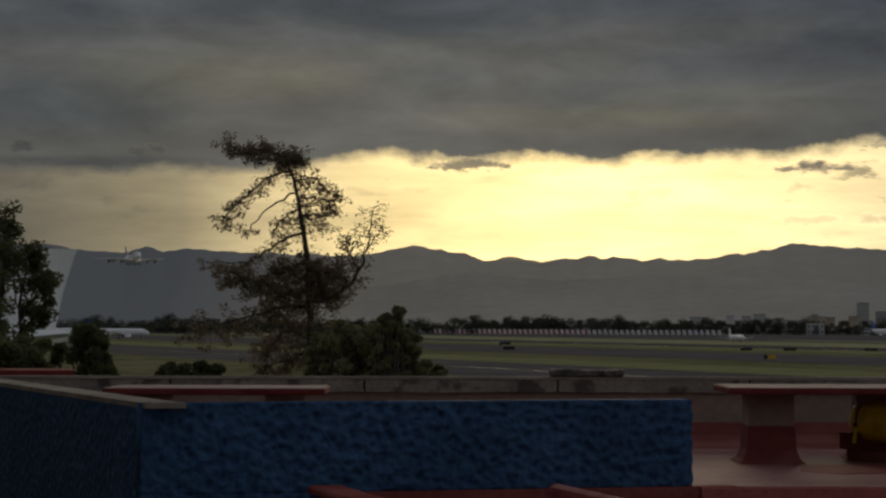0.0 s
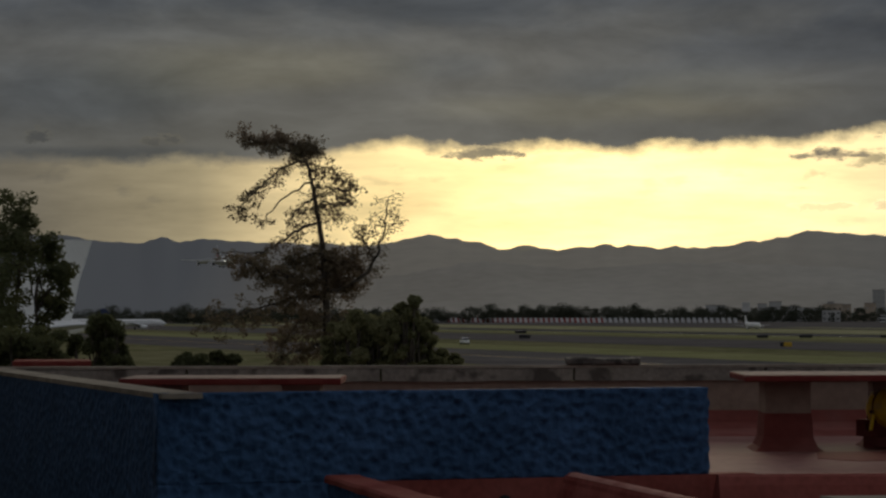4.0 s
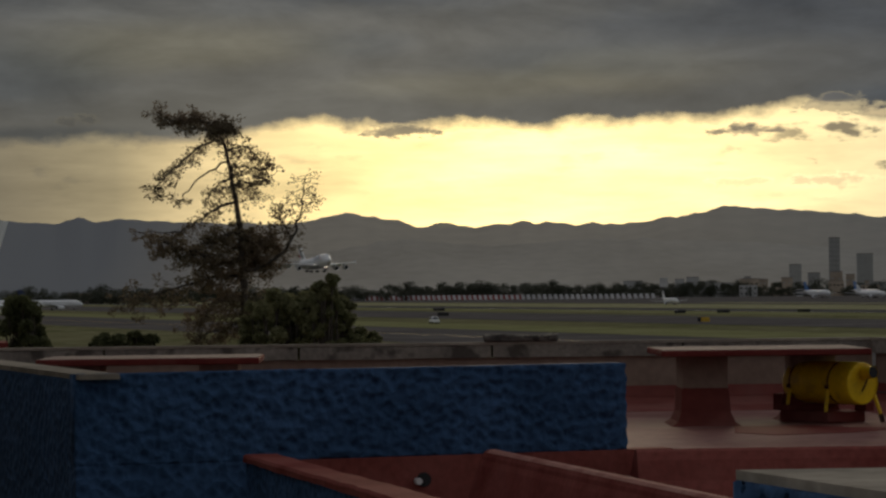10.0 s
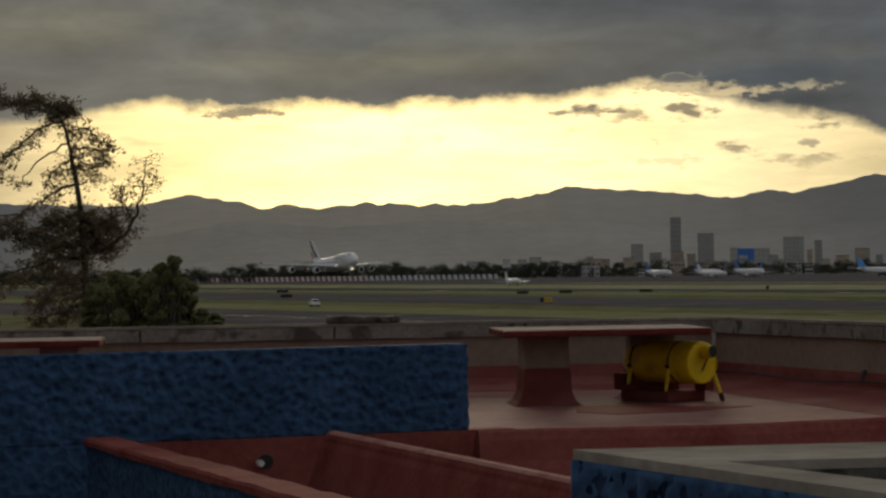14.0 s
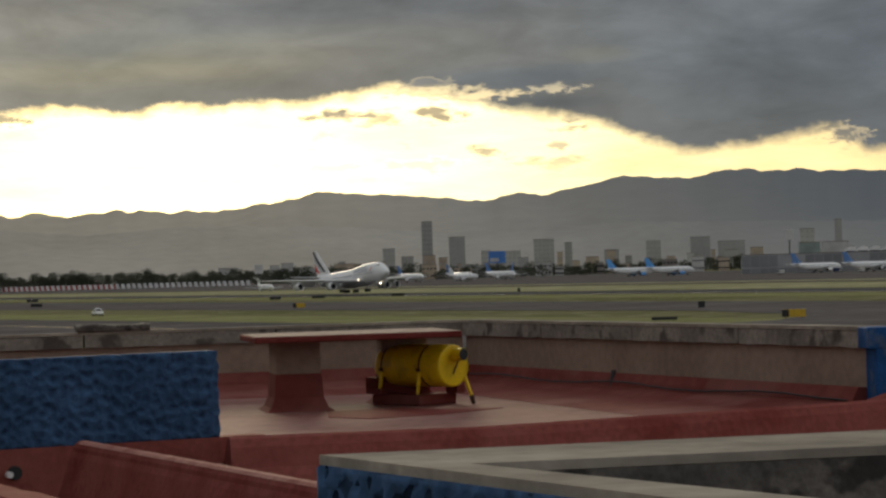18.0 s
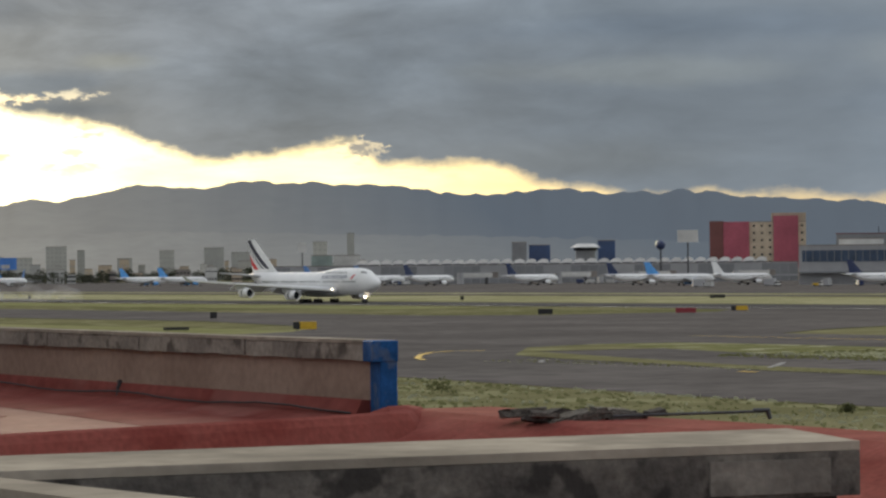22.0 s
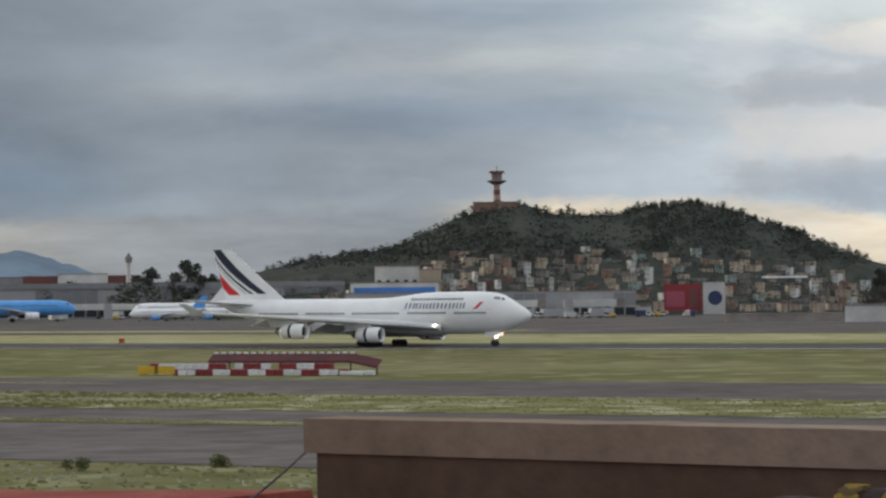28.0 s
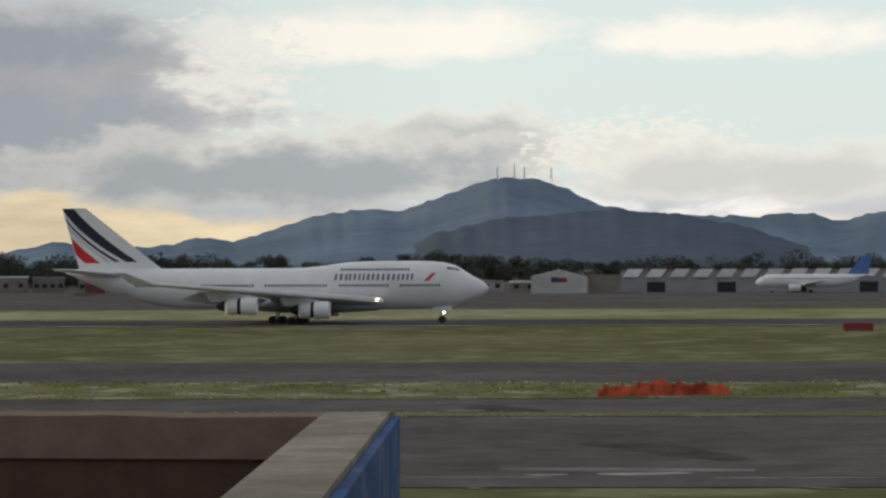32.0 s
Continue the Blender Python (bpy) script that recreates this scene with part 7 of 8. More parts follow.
def build_town():
    kinds = [town_house(7, 7, 6.0, 2, 2, "wall_grey", "grey concrete-block town house with flat roof", True), town_house(9, 7, 5.6, 2, 2, "wall_cream", "cream rendered town house with flat roof"),
             town_house(6, 7, 8.4, 3, 2, "wall_white", "tall white rendered town house", True), town_house(8, 7, 5.8, 2, 2, "wall_brick", "orange brick town house with flat roof"),
             town_house(7, 8, 8.6, 3, 2, "wall_cream", "tall cream town house with roof tank", True), town_house(10, 8, 3.4, 1, 3, "wall_grey", "low grey concrete town house"),
             town_house(7, 7, 6.2, 2, 2, "wall_teal", "pale green rendered town house"), town_house(8, 8, 6.0, 2, 2, "wall_maroon", "dark red painted town house")]
    weights = [6, 4, 3, 3, 3, 5, 1, 1]
    rng = random.Random(77)
    used = set()
    for row, d in enumerate((1194, 1212, 1231, 1252, 1274, 1297, 1320, 1344, 1370, 1396)):
        a = 40.0 + 0.2 * row
        stop = 55.5 - 0.5 * row
        while a < stop:
            lim = 15 if a < 42.5 else 29
            z = hill_z(a, d)
            if z < lim and rng.random() < 0.8:
                i = rng.choices(range(8), weights)[0]
                x, y = polar(a, d + rng.uniform(-9, 9))
                m = pose(x, y, z - rng.uniform(0, 1.2), 0, 0, -a + rng.uniform(-35, 35)) @ Matrix.Diagonal((rng.uniform(0.5, 1.0), 0.8, rng.uniform(0.55, 0.95), 1))
                if i in used:
                    copy_thing(kinds[i], m)
                else:
                    kinds[i].matrix_basis = m
                    used.add(i)
            a += rng.uniform(0.2, 0.44)
    for i in range(8):
        if i not in used:
            x, y = polar(54 + i * 0.3, 1300)
            kinds[i].matrix_basis = pose(x, y, 0, 0, 0, -54)
    rng = random.Random(78)
    bm = bmesh.new()
    for _ in range(1150):
        a, d = rng.uniform(39.6, 56), rng.uniform(1200, 1420)
        x, y = polar(a, d)
        h = rng.uniform(2.0, 4.5)
        leaf_cloud(bm, (x, y, hill_z(a, d) + h * 0.5), h * 0.6, 34, h * 0.13, rng, 0.9)
    tagged(part("town_trees", bm, M["leaf_haze"]), "dark small trees between the town houses", "trees", kind="stuff")


def building(name, label, az0, az1, dist, el_top, mat, depth=18, floors=0, cols=0, roof="wall_grey", win="glass_dark", category="building", z0=0.0, base_el=None, win_size=(1.6, 1.4)):
    """Plain block seen face-on between two bearings, with its top at an elevation."""
    am = (az0 + az1) / 2
    x, y = polar(am, dist)
    w = dist * radians(az1 - az0)
    h = height(dist, el_top) - z0
    t = thing(name, label, category, (x, y, z0), -am)
    part("wall", boxm(-w / 2, w / 2, 0, depth, 0, h), M[mat], t)
    part("roof", boxm(-w / 2 - 0.2, w / 2 + 0.2, -0.2, depth + 0.2, h, h + 0.5), M[roof], t)
    if floors:
        me = mesh_of(boxm(-win_size[0] / 2, win_size[0] / 2, -0.12, 0.1, 0, win_size[1]), M[win])
        for f in range(floors):
            for c in range(cols):
                part("window", me, None, t, at=pose(-w / 2 + w * (c + 0.5) / cols, 0, h * (f + 0.35) / floors))
    return t, w, h


def build_city():
    tower = "pale hazy high-rise tower in the far city"
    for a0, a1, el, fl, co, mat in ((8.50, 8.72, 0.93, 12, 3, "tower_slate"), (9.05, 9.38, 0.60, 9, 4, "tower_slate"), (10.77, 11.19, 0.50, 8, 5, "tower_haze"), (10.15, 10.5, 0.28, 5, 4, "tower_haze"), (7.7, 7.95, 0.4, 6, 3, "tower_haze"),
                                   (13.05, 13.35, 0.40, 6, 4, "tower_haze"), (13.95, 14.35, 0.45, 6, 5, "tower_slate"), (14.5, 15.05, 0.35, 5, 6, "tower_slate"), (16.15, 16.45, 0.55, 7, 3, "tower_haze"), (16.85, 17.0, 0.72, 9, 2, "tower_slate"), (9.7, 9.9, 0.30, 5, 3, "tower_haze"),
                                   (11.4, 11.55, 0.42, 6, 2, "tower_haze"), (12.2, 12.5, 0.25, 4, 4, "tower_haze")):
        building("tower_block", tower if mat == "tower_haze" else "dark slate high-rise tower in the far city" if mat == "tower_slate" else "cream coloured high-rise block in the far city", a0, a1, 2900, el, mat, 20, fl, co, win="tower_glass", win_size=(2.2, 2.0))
    rng = random.Random(5)
    a = 5.6
    while a < 17:
        w = rng.uniform(0.12, 0.4)
        building("far_house", rng.choice(("small pale flat-roofed city building", "low cream city building among trees")), a, a + w, 2420 + rng.uniform(-90, 100), rng.uniform(-0.10, 0.06), rng.choice(("wall_white", "wall_cream", "wall_grey", "tower_haze")), 14, 2, 4)
        a += w + rng.uniform(0.05, 0.35)
    a = 5.4
    while a < 17.2:
        w = rng.uniform(0.08, 0.3)
        building("far_house", rng.choice(("small pale city building between trees", "low grey city building behind others", "narrow cream city house")), a, a + w, 2680 + rng.uniform(-50, 60), rng.uniform(0.02, 0.24), rng.choice(("wall_white", "wall_cream", "tower_haze", "tower_haze")), 14, 2, 2, win="tower_glass")
        a += w + rng.uniform(0.02, 0.3)
    for a0, a1, el, mat in ((-8, -7.6, -0.02, "wall_white"), (-6.9, -6.4, -0.02, "wall_cream"), (0.25, 0.5, -0.02, "wall_cream"), (4.35, 4.75, 0.10, "wall_white"), (5.9, 6.3, 0.02, "wall_white"), (6.7, 7.1, 0.12, "wall_cream"), (1.6, 1.8, 0.0, "wall_white"), (-4.2, -3.9, 0.0, "wall_white"), (2.9, 3.3, -0.03, "wall_grey")):
        building("far_house", "pale flat-roofed building beyond the runway trees", a0, a1, 2520, el, mat, 14, 2, 4)
    # hoardings
    for a, w, el0, el1, dist, mat, lab in ((5.17, 0.16, -0.02, 0.16, 2300, "wall_white", "plain white hoarding board on a steel pole"), (10.02, 0.34, 0.05, 0.29, 2300, "billboard_blue", "blue and white hoarding on a pole"), (15.94, 0.17, 0.34, 0.55, 1900, "wall_white", "tall white hoarding on a pole"),
                                          (23.77, 0.42, 0.47, 0.72, 1700, "wall_white", "pale hoarding on a steel pole")):
        x, y = polar(a, dist)
        t = thing("hoarding", lab, "hoarding", (x, y, 0), -a)
        ww, z0, z1 = dist * radians(w), height(dist, el0), height(dist, el1)
        part("board", boxm(-ww / 2, ww / 2, 0, 0.6, z0, z1), M[mat], t)
        part("pole", tube(bmesh.new(), (0, 0.8, 0), (0, 0.8, z1 - 0.5), 0.5, 0.4, 8), M["dark_metal"], t)
        if mat == "billboard_blue":
            part("panel", boxm(-ww * 0.4, ww * 0.1, -0.06, 0, z0 + 1, z0 + 4), M["wall_white"], t)


def build_terminal():
    # long grey pier
    t, w, h = building("terminal", "long low grey airport terminal with panelled front", 14.95, 26.0, 1760, 0.05, "terminal", 40, category="terminal")
    n = 60
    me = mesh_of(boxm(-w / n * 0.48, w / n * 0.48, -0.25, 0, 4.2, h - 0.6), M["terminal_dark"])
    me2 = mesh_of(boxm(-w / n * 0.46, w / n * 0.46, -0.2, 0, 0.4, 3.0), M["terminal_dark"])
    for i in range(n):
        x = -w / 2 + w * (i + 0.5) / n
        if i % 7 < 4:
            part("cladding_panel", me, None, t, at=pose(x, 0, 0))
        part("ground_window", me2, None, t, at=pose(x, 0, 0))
    # row of white vaulted roof shells behind
    for i in range(34):
        a = 17.15 + i * 0.245
        d = 1830
        x, y = polar(a, d)
        v = thing("roof_vault", "white curved roof shell on the terminal", "roof", (x, y, 10.6), -a, group="vaulted terminal roofs")
        ww = d * radians(0.235)
        ring = [[(-ww / 2 + ww * k / 8, yy, 1.2 + 3.6 * math.sin(math.pi * (0.12 + 0.62 * k / 8))) for k in range(9)] + [(ww / 2, yy, 0), (-ww / 2, yy, 0)] for yy in (0, 26)]
        part("shell", loft(bmesh.new(), ring), M["roof_white"], v)
        part("gable_glazing", boxm(-ww * 0.42, ww * 0.42, -0.1, -0.02, 0.2, 2.0), M["glass_blue"], v)
    building("terminal_annex", "green panelled building with a pale wing beside the terminal", 16.12, 16.55, 1900, 0.27, "wall_teal", 20)
    building("terminal_annex", "pale flat building behind the terminal roofs", 16.58, 17.12, 1905, 0.27, "wall_white", 20, 1, 8)
    building("terminal_annex", "dark blue glazed building behind the vaulted roofs", 20.55, 20.98, 2000, 0.44, "glass_navy", 20)
    building("terminal_annex", "dark grey block behind the vaulted roofs", 20.2, 20.5, 1990, 0.50, "terminal_dark", 20)
    building("terminal_annex", "blue glazed block behind the vaulted roofs", 21.95, 22.3, 2000, 0.52, "glass_navy", 20)
    # control building with a saucer roof
    x, y = polar(21.7, 1960)
    c = thing("control_building", "round building with a white saucer roof", "building", (x, y, 0))
    part("drum", tube(bmesh.new(), (0, 0, 0), (0, 0, 21), 7, 7, 20), M["terminal_dark"], c)
    part("glazing", tube(bmesh.new(), (0, 0, 21.01), (0, 0, 23.2), 8, 8.6, 20), M["glass_dark"], c)
    part("roof", tube(bmesh.new(), (0, 0, 23.21), (0, 0, 25.8), 10.5, 6.0, 24), M["roof_white"], c)
    x, y = polar(23.22, 1700)
    b = thing("water_tower", "blue ball-shaped water tank on a thin stem", "water tower", (x, y, 0))
    part("stem", tube(bmesh.new(), (0, 0, 0), (0, 0, 20.5), 0.7, 0.5, 8), M["dark_metal"], b)
    bm = bmesh.new()
    bmesh.ops.create_uvsphere(bm, u_segments=16, v_segments=10, radius=2.9, matrix=Matrix.Translation((0, 0, 22.5)))
    part("tank", bm, M["dark_blue"], b, smooth=True)
    # magenta and cream hotel
    t, w, h = building("hotel", "magenta and cream hotel block behind the terminal", 24.22, 26.15, 1900, 0.86, "wall_cream", 22, 8, 12, category="hotel")
    part("panel", boxm(-w / 2 - 0.3, -w / 2 + w * 0.14, -0.6, 22, 0, h + 1), M["wall_maroon"], t, "maroon end wall")
    part("panel", boxm(-w / 2 + w * 0.14, -w / 2 + w * 0.41, -1.2, 3, 0, h + 0.5), M["wall_pink"], t, "magenta facade panel")
    part("panel", boxm(w / 2 - w * 0.34, w / 2 - w * 0.08, -1.2, 3, 8, h + 4.2), M["wall_pink"], t, "magenta facade panel")
    part("stair_tower", boxm(w / 2 - w * 0.36, w / 2, 2, 20, h, h + 6.2), M["wall_cream"], t)
    # main building with dark window bands
    t, w, h = building("terminal", "grey terminal building with dark strip windows", 26.0, 31.4, 1400, 0.37, "terminal", 60, category="terminal")
    for k0, k1 in ((0.012, 0.435), (0.525, 0.70), (0.735, 0.895)):
        part("window_band", boxm(-w / 2 + w * k0, -w / 2 + w * k1, -0.3, 0, 11.2, 16.8), M["glass_blue"], t, "dark strip window")
        for q in range(int((k1 - k0) * 40)):
            x = -w / 2 + w * (k0 + (k1 - k0) * (q + 0.5) / int((k1 - k0) * 40))
            part("mullion", boxm(x - 0.15, x + 0.15, -0.42, -0.3, 11.2, 16.8), M["terminal_dark"], t)
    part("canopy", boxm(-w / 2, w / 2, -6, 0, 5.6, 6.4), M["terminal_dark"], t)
    building("terminal_annex", "dark roofed plant building on the terminal", 26.75, 28.25, 1480, 0.60, "terminal_dark", 30, 2, 10, roof="wall_maroon")
    building("terminal_annex", "white louvred block on the terminal roof", 26.8, 27.7, 1470, 0.50, "wall_white", 8, 2, 8)
    building("terminal_annex", "grey vaulted hall behind the terminal", 28.1, 30.2, 1500, 0.44, "terminal_dark", 40)
    x, y = polar(31.45, 1500)
    c = thing("chimney", "tall square brown chimney behind the terminal", "chimney", (x, y, 0), -31)
    part("shaft", boxm(-2.2, 2.2, -2.2, 2.2, 0, height(1500, 0.93), bevel=0.2), M["wall_brick"], c)
    part("cap", boxm(-2.5, 2.5, -2.5, 2.5, height(1500, 0.93), height(1500, 0.96)), M["wall_grey"], c)
    for a in (27.6, 30.9, 29.0):
        x, y = polar(a, 1550)
        c = thing("roof_mast", "thin roof mast with aerials", "mast", (x, y, 0))
        part("mast", tube(bmesh.new(), (0, 0, 0), (0, 0, height(1550, 0.75)), 0.4, 0.2, 6), M["dark_metal"], c)
        part("antenna", boxm(-0.9, 0.9, -0.2, 0.2, height(1550, 0.55), height(1550, 0.62)), M["dark_metal"], c)
    for a0, a1, el, d, mat, lab in ((31.5, 33.0, 0.44, 1560, "wall_grey", "grey brown building behind the terminal"), (33.0, 34.9, 0.40, 1560, "terminal_dark", "grey flat building behind the terminal"), (34.9, 37.2, 0.42, 1560, "wall_maroon", "low brown building behind the terminal"),
                                    (35.6, 36.6, 0.46, 1540, "wall_white", "white flat roof behind the terminal"), (38.6, 39.3, 0.30, 1520, "wall_brick", "orange roofed building behind the terminal")):
        building("terminal_annex", lab, a0, a1, d, el, mat, 25, 2, 8)
    # lower hall that runs on towards the hill
    t, w, h = building("terminal", "long grey terminal hall with banded cladding", 31.4, 41.4, 1340, 0.26, "terminal", 50, category="terminal")
    for i in range(40):
        x = -w / 2 + w * (i + 0.5) / 40
        if (i // 5) % 2:
            part("cladding_panel", boxm(x - w / 82, x + w / 82, -0.3, 0, 6.8, h - 2.6), M["terminal_dark"], t)
        part("ground_window", boxm(x - w / 90, x + w / 90, -0.25, 0, 0.6, 4.0), M["glass_dark"], t)
    part("cornice", boxm(-w / 2, w / 2, -0.8, 0, h - 2.2, h), M["terminal_dark"], t)
    x, y = polar(37.02, 1450)
    c = thing("control_tower", "slender white control tower with grey top", "tower", (x, y, 0))
    zt = height(1450, 0.88)
    part("shaft", tube(bmesh.new(), (0, 0, 0), (0, 0, zt - 5), 1.6, 1.3, 12), M["wall_white"], c)
    part("cabin", tube(bmesh.new(), (0, 0, zt - 4.99), (0, 0, zt - 2), 1.6, 2.1, 12), M["terminal_dark"], c)
    part("roof", tube(bmesh.new(), (0, 0, zt - 1.99), (0, 0, zt), 1.6, 0.4, 12), M["wall_grey"], c)
    # gates: grey jet bridges and holding rooms
    t, w, h = building("terminal", "grey panelled gate building with loading bridges", 41.4, 47.3, 1180, 0.0, "terminal", 30, category="terminal")
    for i in range(26):
        x = -w / 2 + w * (i + 0.5) / 26
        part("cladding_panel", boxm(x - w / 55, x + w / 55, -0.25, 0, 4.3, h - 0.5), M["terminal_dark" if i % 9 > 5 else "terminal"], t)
        part("ground_window", boxm(x - w / 60, x + w / 60, -0.2, 0, 0.3, 3.4), M["glass_dark"], t)
    t, w, h = building("warehouse", "white and pale blue warehouse before the hill", 41.5, 43.3, 1190, 0.22, "wall_white", 20, category="warehouse", z0=0)
    part("stripe", boxm(-w * 0.46, w * 0.46, -0.2, 0, h - 6.5, h - 1.8), M["billboard_blue"], t, "pale blue band")
    building("warehouse", "white stepped building behind the blue-banded warehouse", 42.0, 42.9, 1215, 0.55, "wall_white", 16, 2, 5)
    building("warehouse", "cream stepped building near the hill's foot", 42.9, 43.35, 1215, 0.48, "wall_cream", 16, 2, 3)
    # advertisement walls
    for a0, a1, e0, e1, d, mat, inner, lab in ((47.87, 48.62, -0.40, 0.14, 1165, "sign_red", "wall_maroon", "large red advertisement wall"), (48.66, 49.1, -0.48, 0.17, 1160, "wall_white", "dark_blue", "pale advertisement wall with a dark round motif")):
        x, y = polar((a0 + a1) / 2, d)
        t = thing("hoarding", lab, "hoarding", (x, y, 0), -(a0 + a1) / 2)
        w, z1 = d * radians(a1 - a0), height(d, e1)
        part("board", boxm(-w / 2, w / 2, 0, 1.0, max(0.0, height(d, e0)), z1), M[mat], t)
        if inner == "dark_blue":
            bm = tube(bmesh.new(), (0.4, -0.12, z1 * 0.52), (0.4, 0.0, z1 * 0.52), w * 0.33, w * 0.33, 20)
            part("panel", bm, M[inner], t)
        else:
            part("panel", boxm(w * 0.18, w * 0.42, -0.12, 0, 3, z1 - 2), M[inner], t)
            part("panel", boxm(-w * 0.45, w * 0.05, -0.12, 0, 3.5, z1 - 3), M["wall_pink"], t)
    x, y = polar(50.3, 1140)
    t = thing("canopy", "white flat canopy roof on a tall post", "canopy", (x, y, 0), -50)
    part("roof", boxm(-9, 9, -3, 6, height(1140, 0.24), height(1140, 0.28)), M["roof_white"], t)
    part("post", tube(bmesh.new(), (1.5, 0, 0), (1.5, 0, height(1140, 0.24)), 0.3, 0.3, 8), M["dark_metal"], t)
    # low walls and sheds to the right
    t, w, h = building("warehouse", "long white flat warehouse wall beside the field", 51.5, 54.8, 860, -0.34, "wall_white", 14, category="warehouse")
    part("window_band", boxm(w * 0.02, w * 0.18, -0.15, 0, 1.6, 3.0), M["glass_dark"], t)
    part("stripe", boxm(-w * 0.1, w * 0.46, -0.1, 0, 0.2, 0.9), M["sign_red"], t, "dull red low stripe")
    t, w, h = building("perimeter_wall", "low dark boundary wall before the hill", 49.1, 51.5, 900, -0.5, "wall_grey", 3, category="wall")
    rng = random.Random(15)
    a = 54.9
    while a < 80:
        wd = rng.uniform(0.5, 1.3)
        if not (72.2 < a < 79 or 64.6 < a < 67):
            el = rng.uniform(-0.52, -0.28)
            building("shed", rng.choice(("low grey shed beside the airfield", "pale flat shed with dark doors", "dull brown shed along the perimeter")), a, a + wd, 960 + rng.uniform(-25, 40), el, rng.choice(("wall_grey", "wall_white", "wall_grey", "wall_brick", "terminal")), 12, 1, 4, roof=rng.choice(("roof_white", "wall_grey")), category="shed")
        a += wd + rng.uniform(0.02, 0.5)
    x, y = polar(57.75, 880)
    t = thing("canopy", "low hall under a flat white canopy roof", "canopy", (x, y, 0), -57.75)
    part("roof", boxm(-10, 10, -3, 9, height(880, -0.36), height(880, -0.31)), M["roof_white"], t)
    part("wall", boxm(-8, 8, 1, 8, 0, height(880, -0.37)), M["wall_grey"], t)
    for dx in (-9, 0, 9):
        part("post", boxm(dx - 0.2, dx + 0.2, -2.4, -2.0, 0, height(880, -0.362)), M["dark_metal"], t)
    t, w, h = building("shed", "long dark building with pale roof edge", 58.6, 61.1, 900, -0.36, "glass_blue", 12, roof="roof_white", category="shed")
    rng = random.Random(31)
    x = -w * 0.40
    while x < w * 0.46:
        wd = rng.uniform(1.2, 4.2)
        part("panel", boxm(x, x + wd, -0.2, -0.02, 0, rng.uniform(1.0, 2.6)), M[rng.choice(("wall_teal", "wall_white", "pale_blue", "wall_grey"))], t, "pale painted front panel")
        x += wd + rng.uniform(0.3, 2.5)
    part("eave", boxm(-w / 2 - 0.3, w / 2 + 0.3, -1.2, -0.02, h - 0.3, h + 0.12), M["wall_white"], t, "pale projecting eave")
    building("shed", "white end building beside the long dark hall", 61.12, 61.42, 895, -0.38, "wall_white", 8, category="shed")
    building("shed", "small shed with orange painted walls", 63.35, 63.75, 890, -0.63, "net_orange", 6, roof="wall_brick", category="shed")
    building("shed", "small shed with a dull orange roof", 63.55, 63.95, 935, -0.41, "wall_maroon", 6, roof="net_orange", category="shed")
    # gabled white hangar
    x, y = polar(73.15, 900)
    t = thing("hangar", "white gabled hangar with a plain sign", "hangar", (x, y, 0), -73.15)
    w = 900 * radians(1.14)
    part("wall", loft(bmesh.new(), [[(-w / 2, yy, 0), (w / 2, yy, 0), (w / 2, yy, 5.4), (0, yy, 7.6), (-w / 2, yy, 5.4)] for yy in (0, 30)]), M["wall_white"], t)
    part("sign", boxm(-2.6, -0.2, -0.15, 0, 3.6, 5.2), M["dark_blue"], t, "plain dark sign panel")
    part("sign", boxm(-0.2, 2.4, -0.15, 0, 3.6, 5.0), M["sign_red"], t, "plain red sign panel")
    t, w, h = building("hangar", "grey flat-roofed hangar with dark doors", 73.75, 74.4, 905, -0.30, "wall_grey", 20, category="hangar")
    t, w, h = building("hangar", "long white hangar with slanted white roof panels", 74.4, 82.0, 930, -0.20, "terminal", 30, category="hangar")
    for i in range(16):
        x = -w / 2 + w * (i + 0.5) / 16
        part("roof_panel", loft(bmesh.new(), [[(x - 3.4, yy, h - 1.8), (x + 1.6, yy, h - 1.8), (x + 3.6, yy, h + 0.9), (x - 1.4, yy, h + 0.9)] for yy in (-0.8, -0.3)]), M["roof_white"], t)
        if i % 3 == 1:
            part("door", boxm(x - 3, x + 3, -0.2, 0, 0, 3.4), M["glass_dark"], t)
    # suspended-roof market hall
    x, y = polar(66.05, 960)
    t = thing("market_hall", "white cable-hung roof hall with a mast", "hall", (x, y, 0), -66)
    w = 960 * radians(1.6)
    part("roof", loft(bmesh.new(), [[(-w / 2, yy, 3.9), (w / 2, yy, 3.6), (w / 2, yy, 4.2), (-w / 2, yy, 4.5)] for yy in (0, 20)]), M["roof_white"], t)
    part("mast", tube(bmesh.new(), (0, 3, 0), (0, 3, 8.6), 0.45, 0.3, 8), M["wall_white"], t)
    for sx in (-1, 1):
        part("stay", tube(bmesh.new(), (0, 3, 8.2), (sx * w * 0.42, 3, 4.3), 0.22, 0.22, 6), M["roof_white"], t)
    part("wall", boxm(-w * 0.44, w * 0.44, 2, 18, 0, 3.6), M["wall_grey"], t)
    # lattice mast and palm
    x, y = polar(60.28, 1180)
    c = thing("radio_mast", "tall brown lattice radio mast", "mast", (x, y, 0))
    zt = height(1180, 0.70)
    bm = bmesh.new()
    for k in range(3):
        tube(bm, (1.3 * math.cos(k * 2.094), 1.3 * math.sin(k * 2.094), 0), (0.8 * math.cos(k * 2.094), 0.8 * math.sin(k * 2.094), zt), 0.22, 0.2, 5)
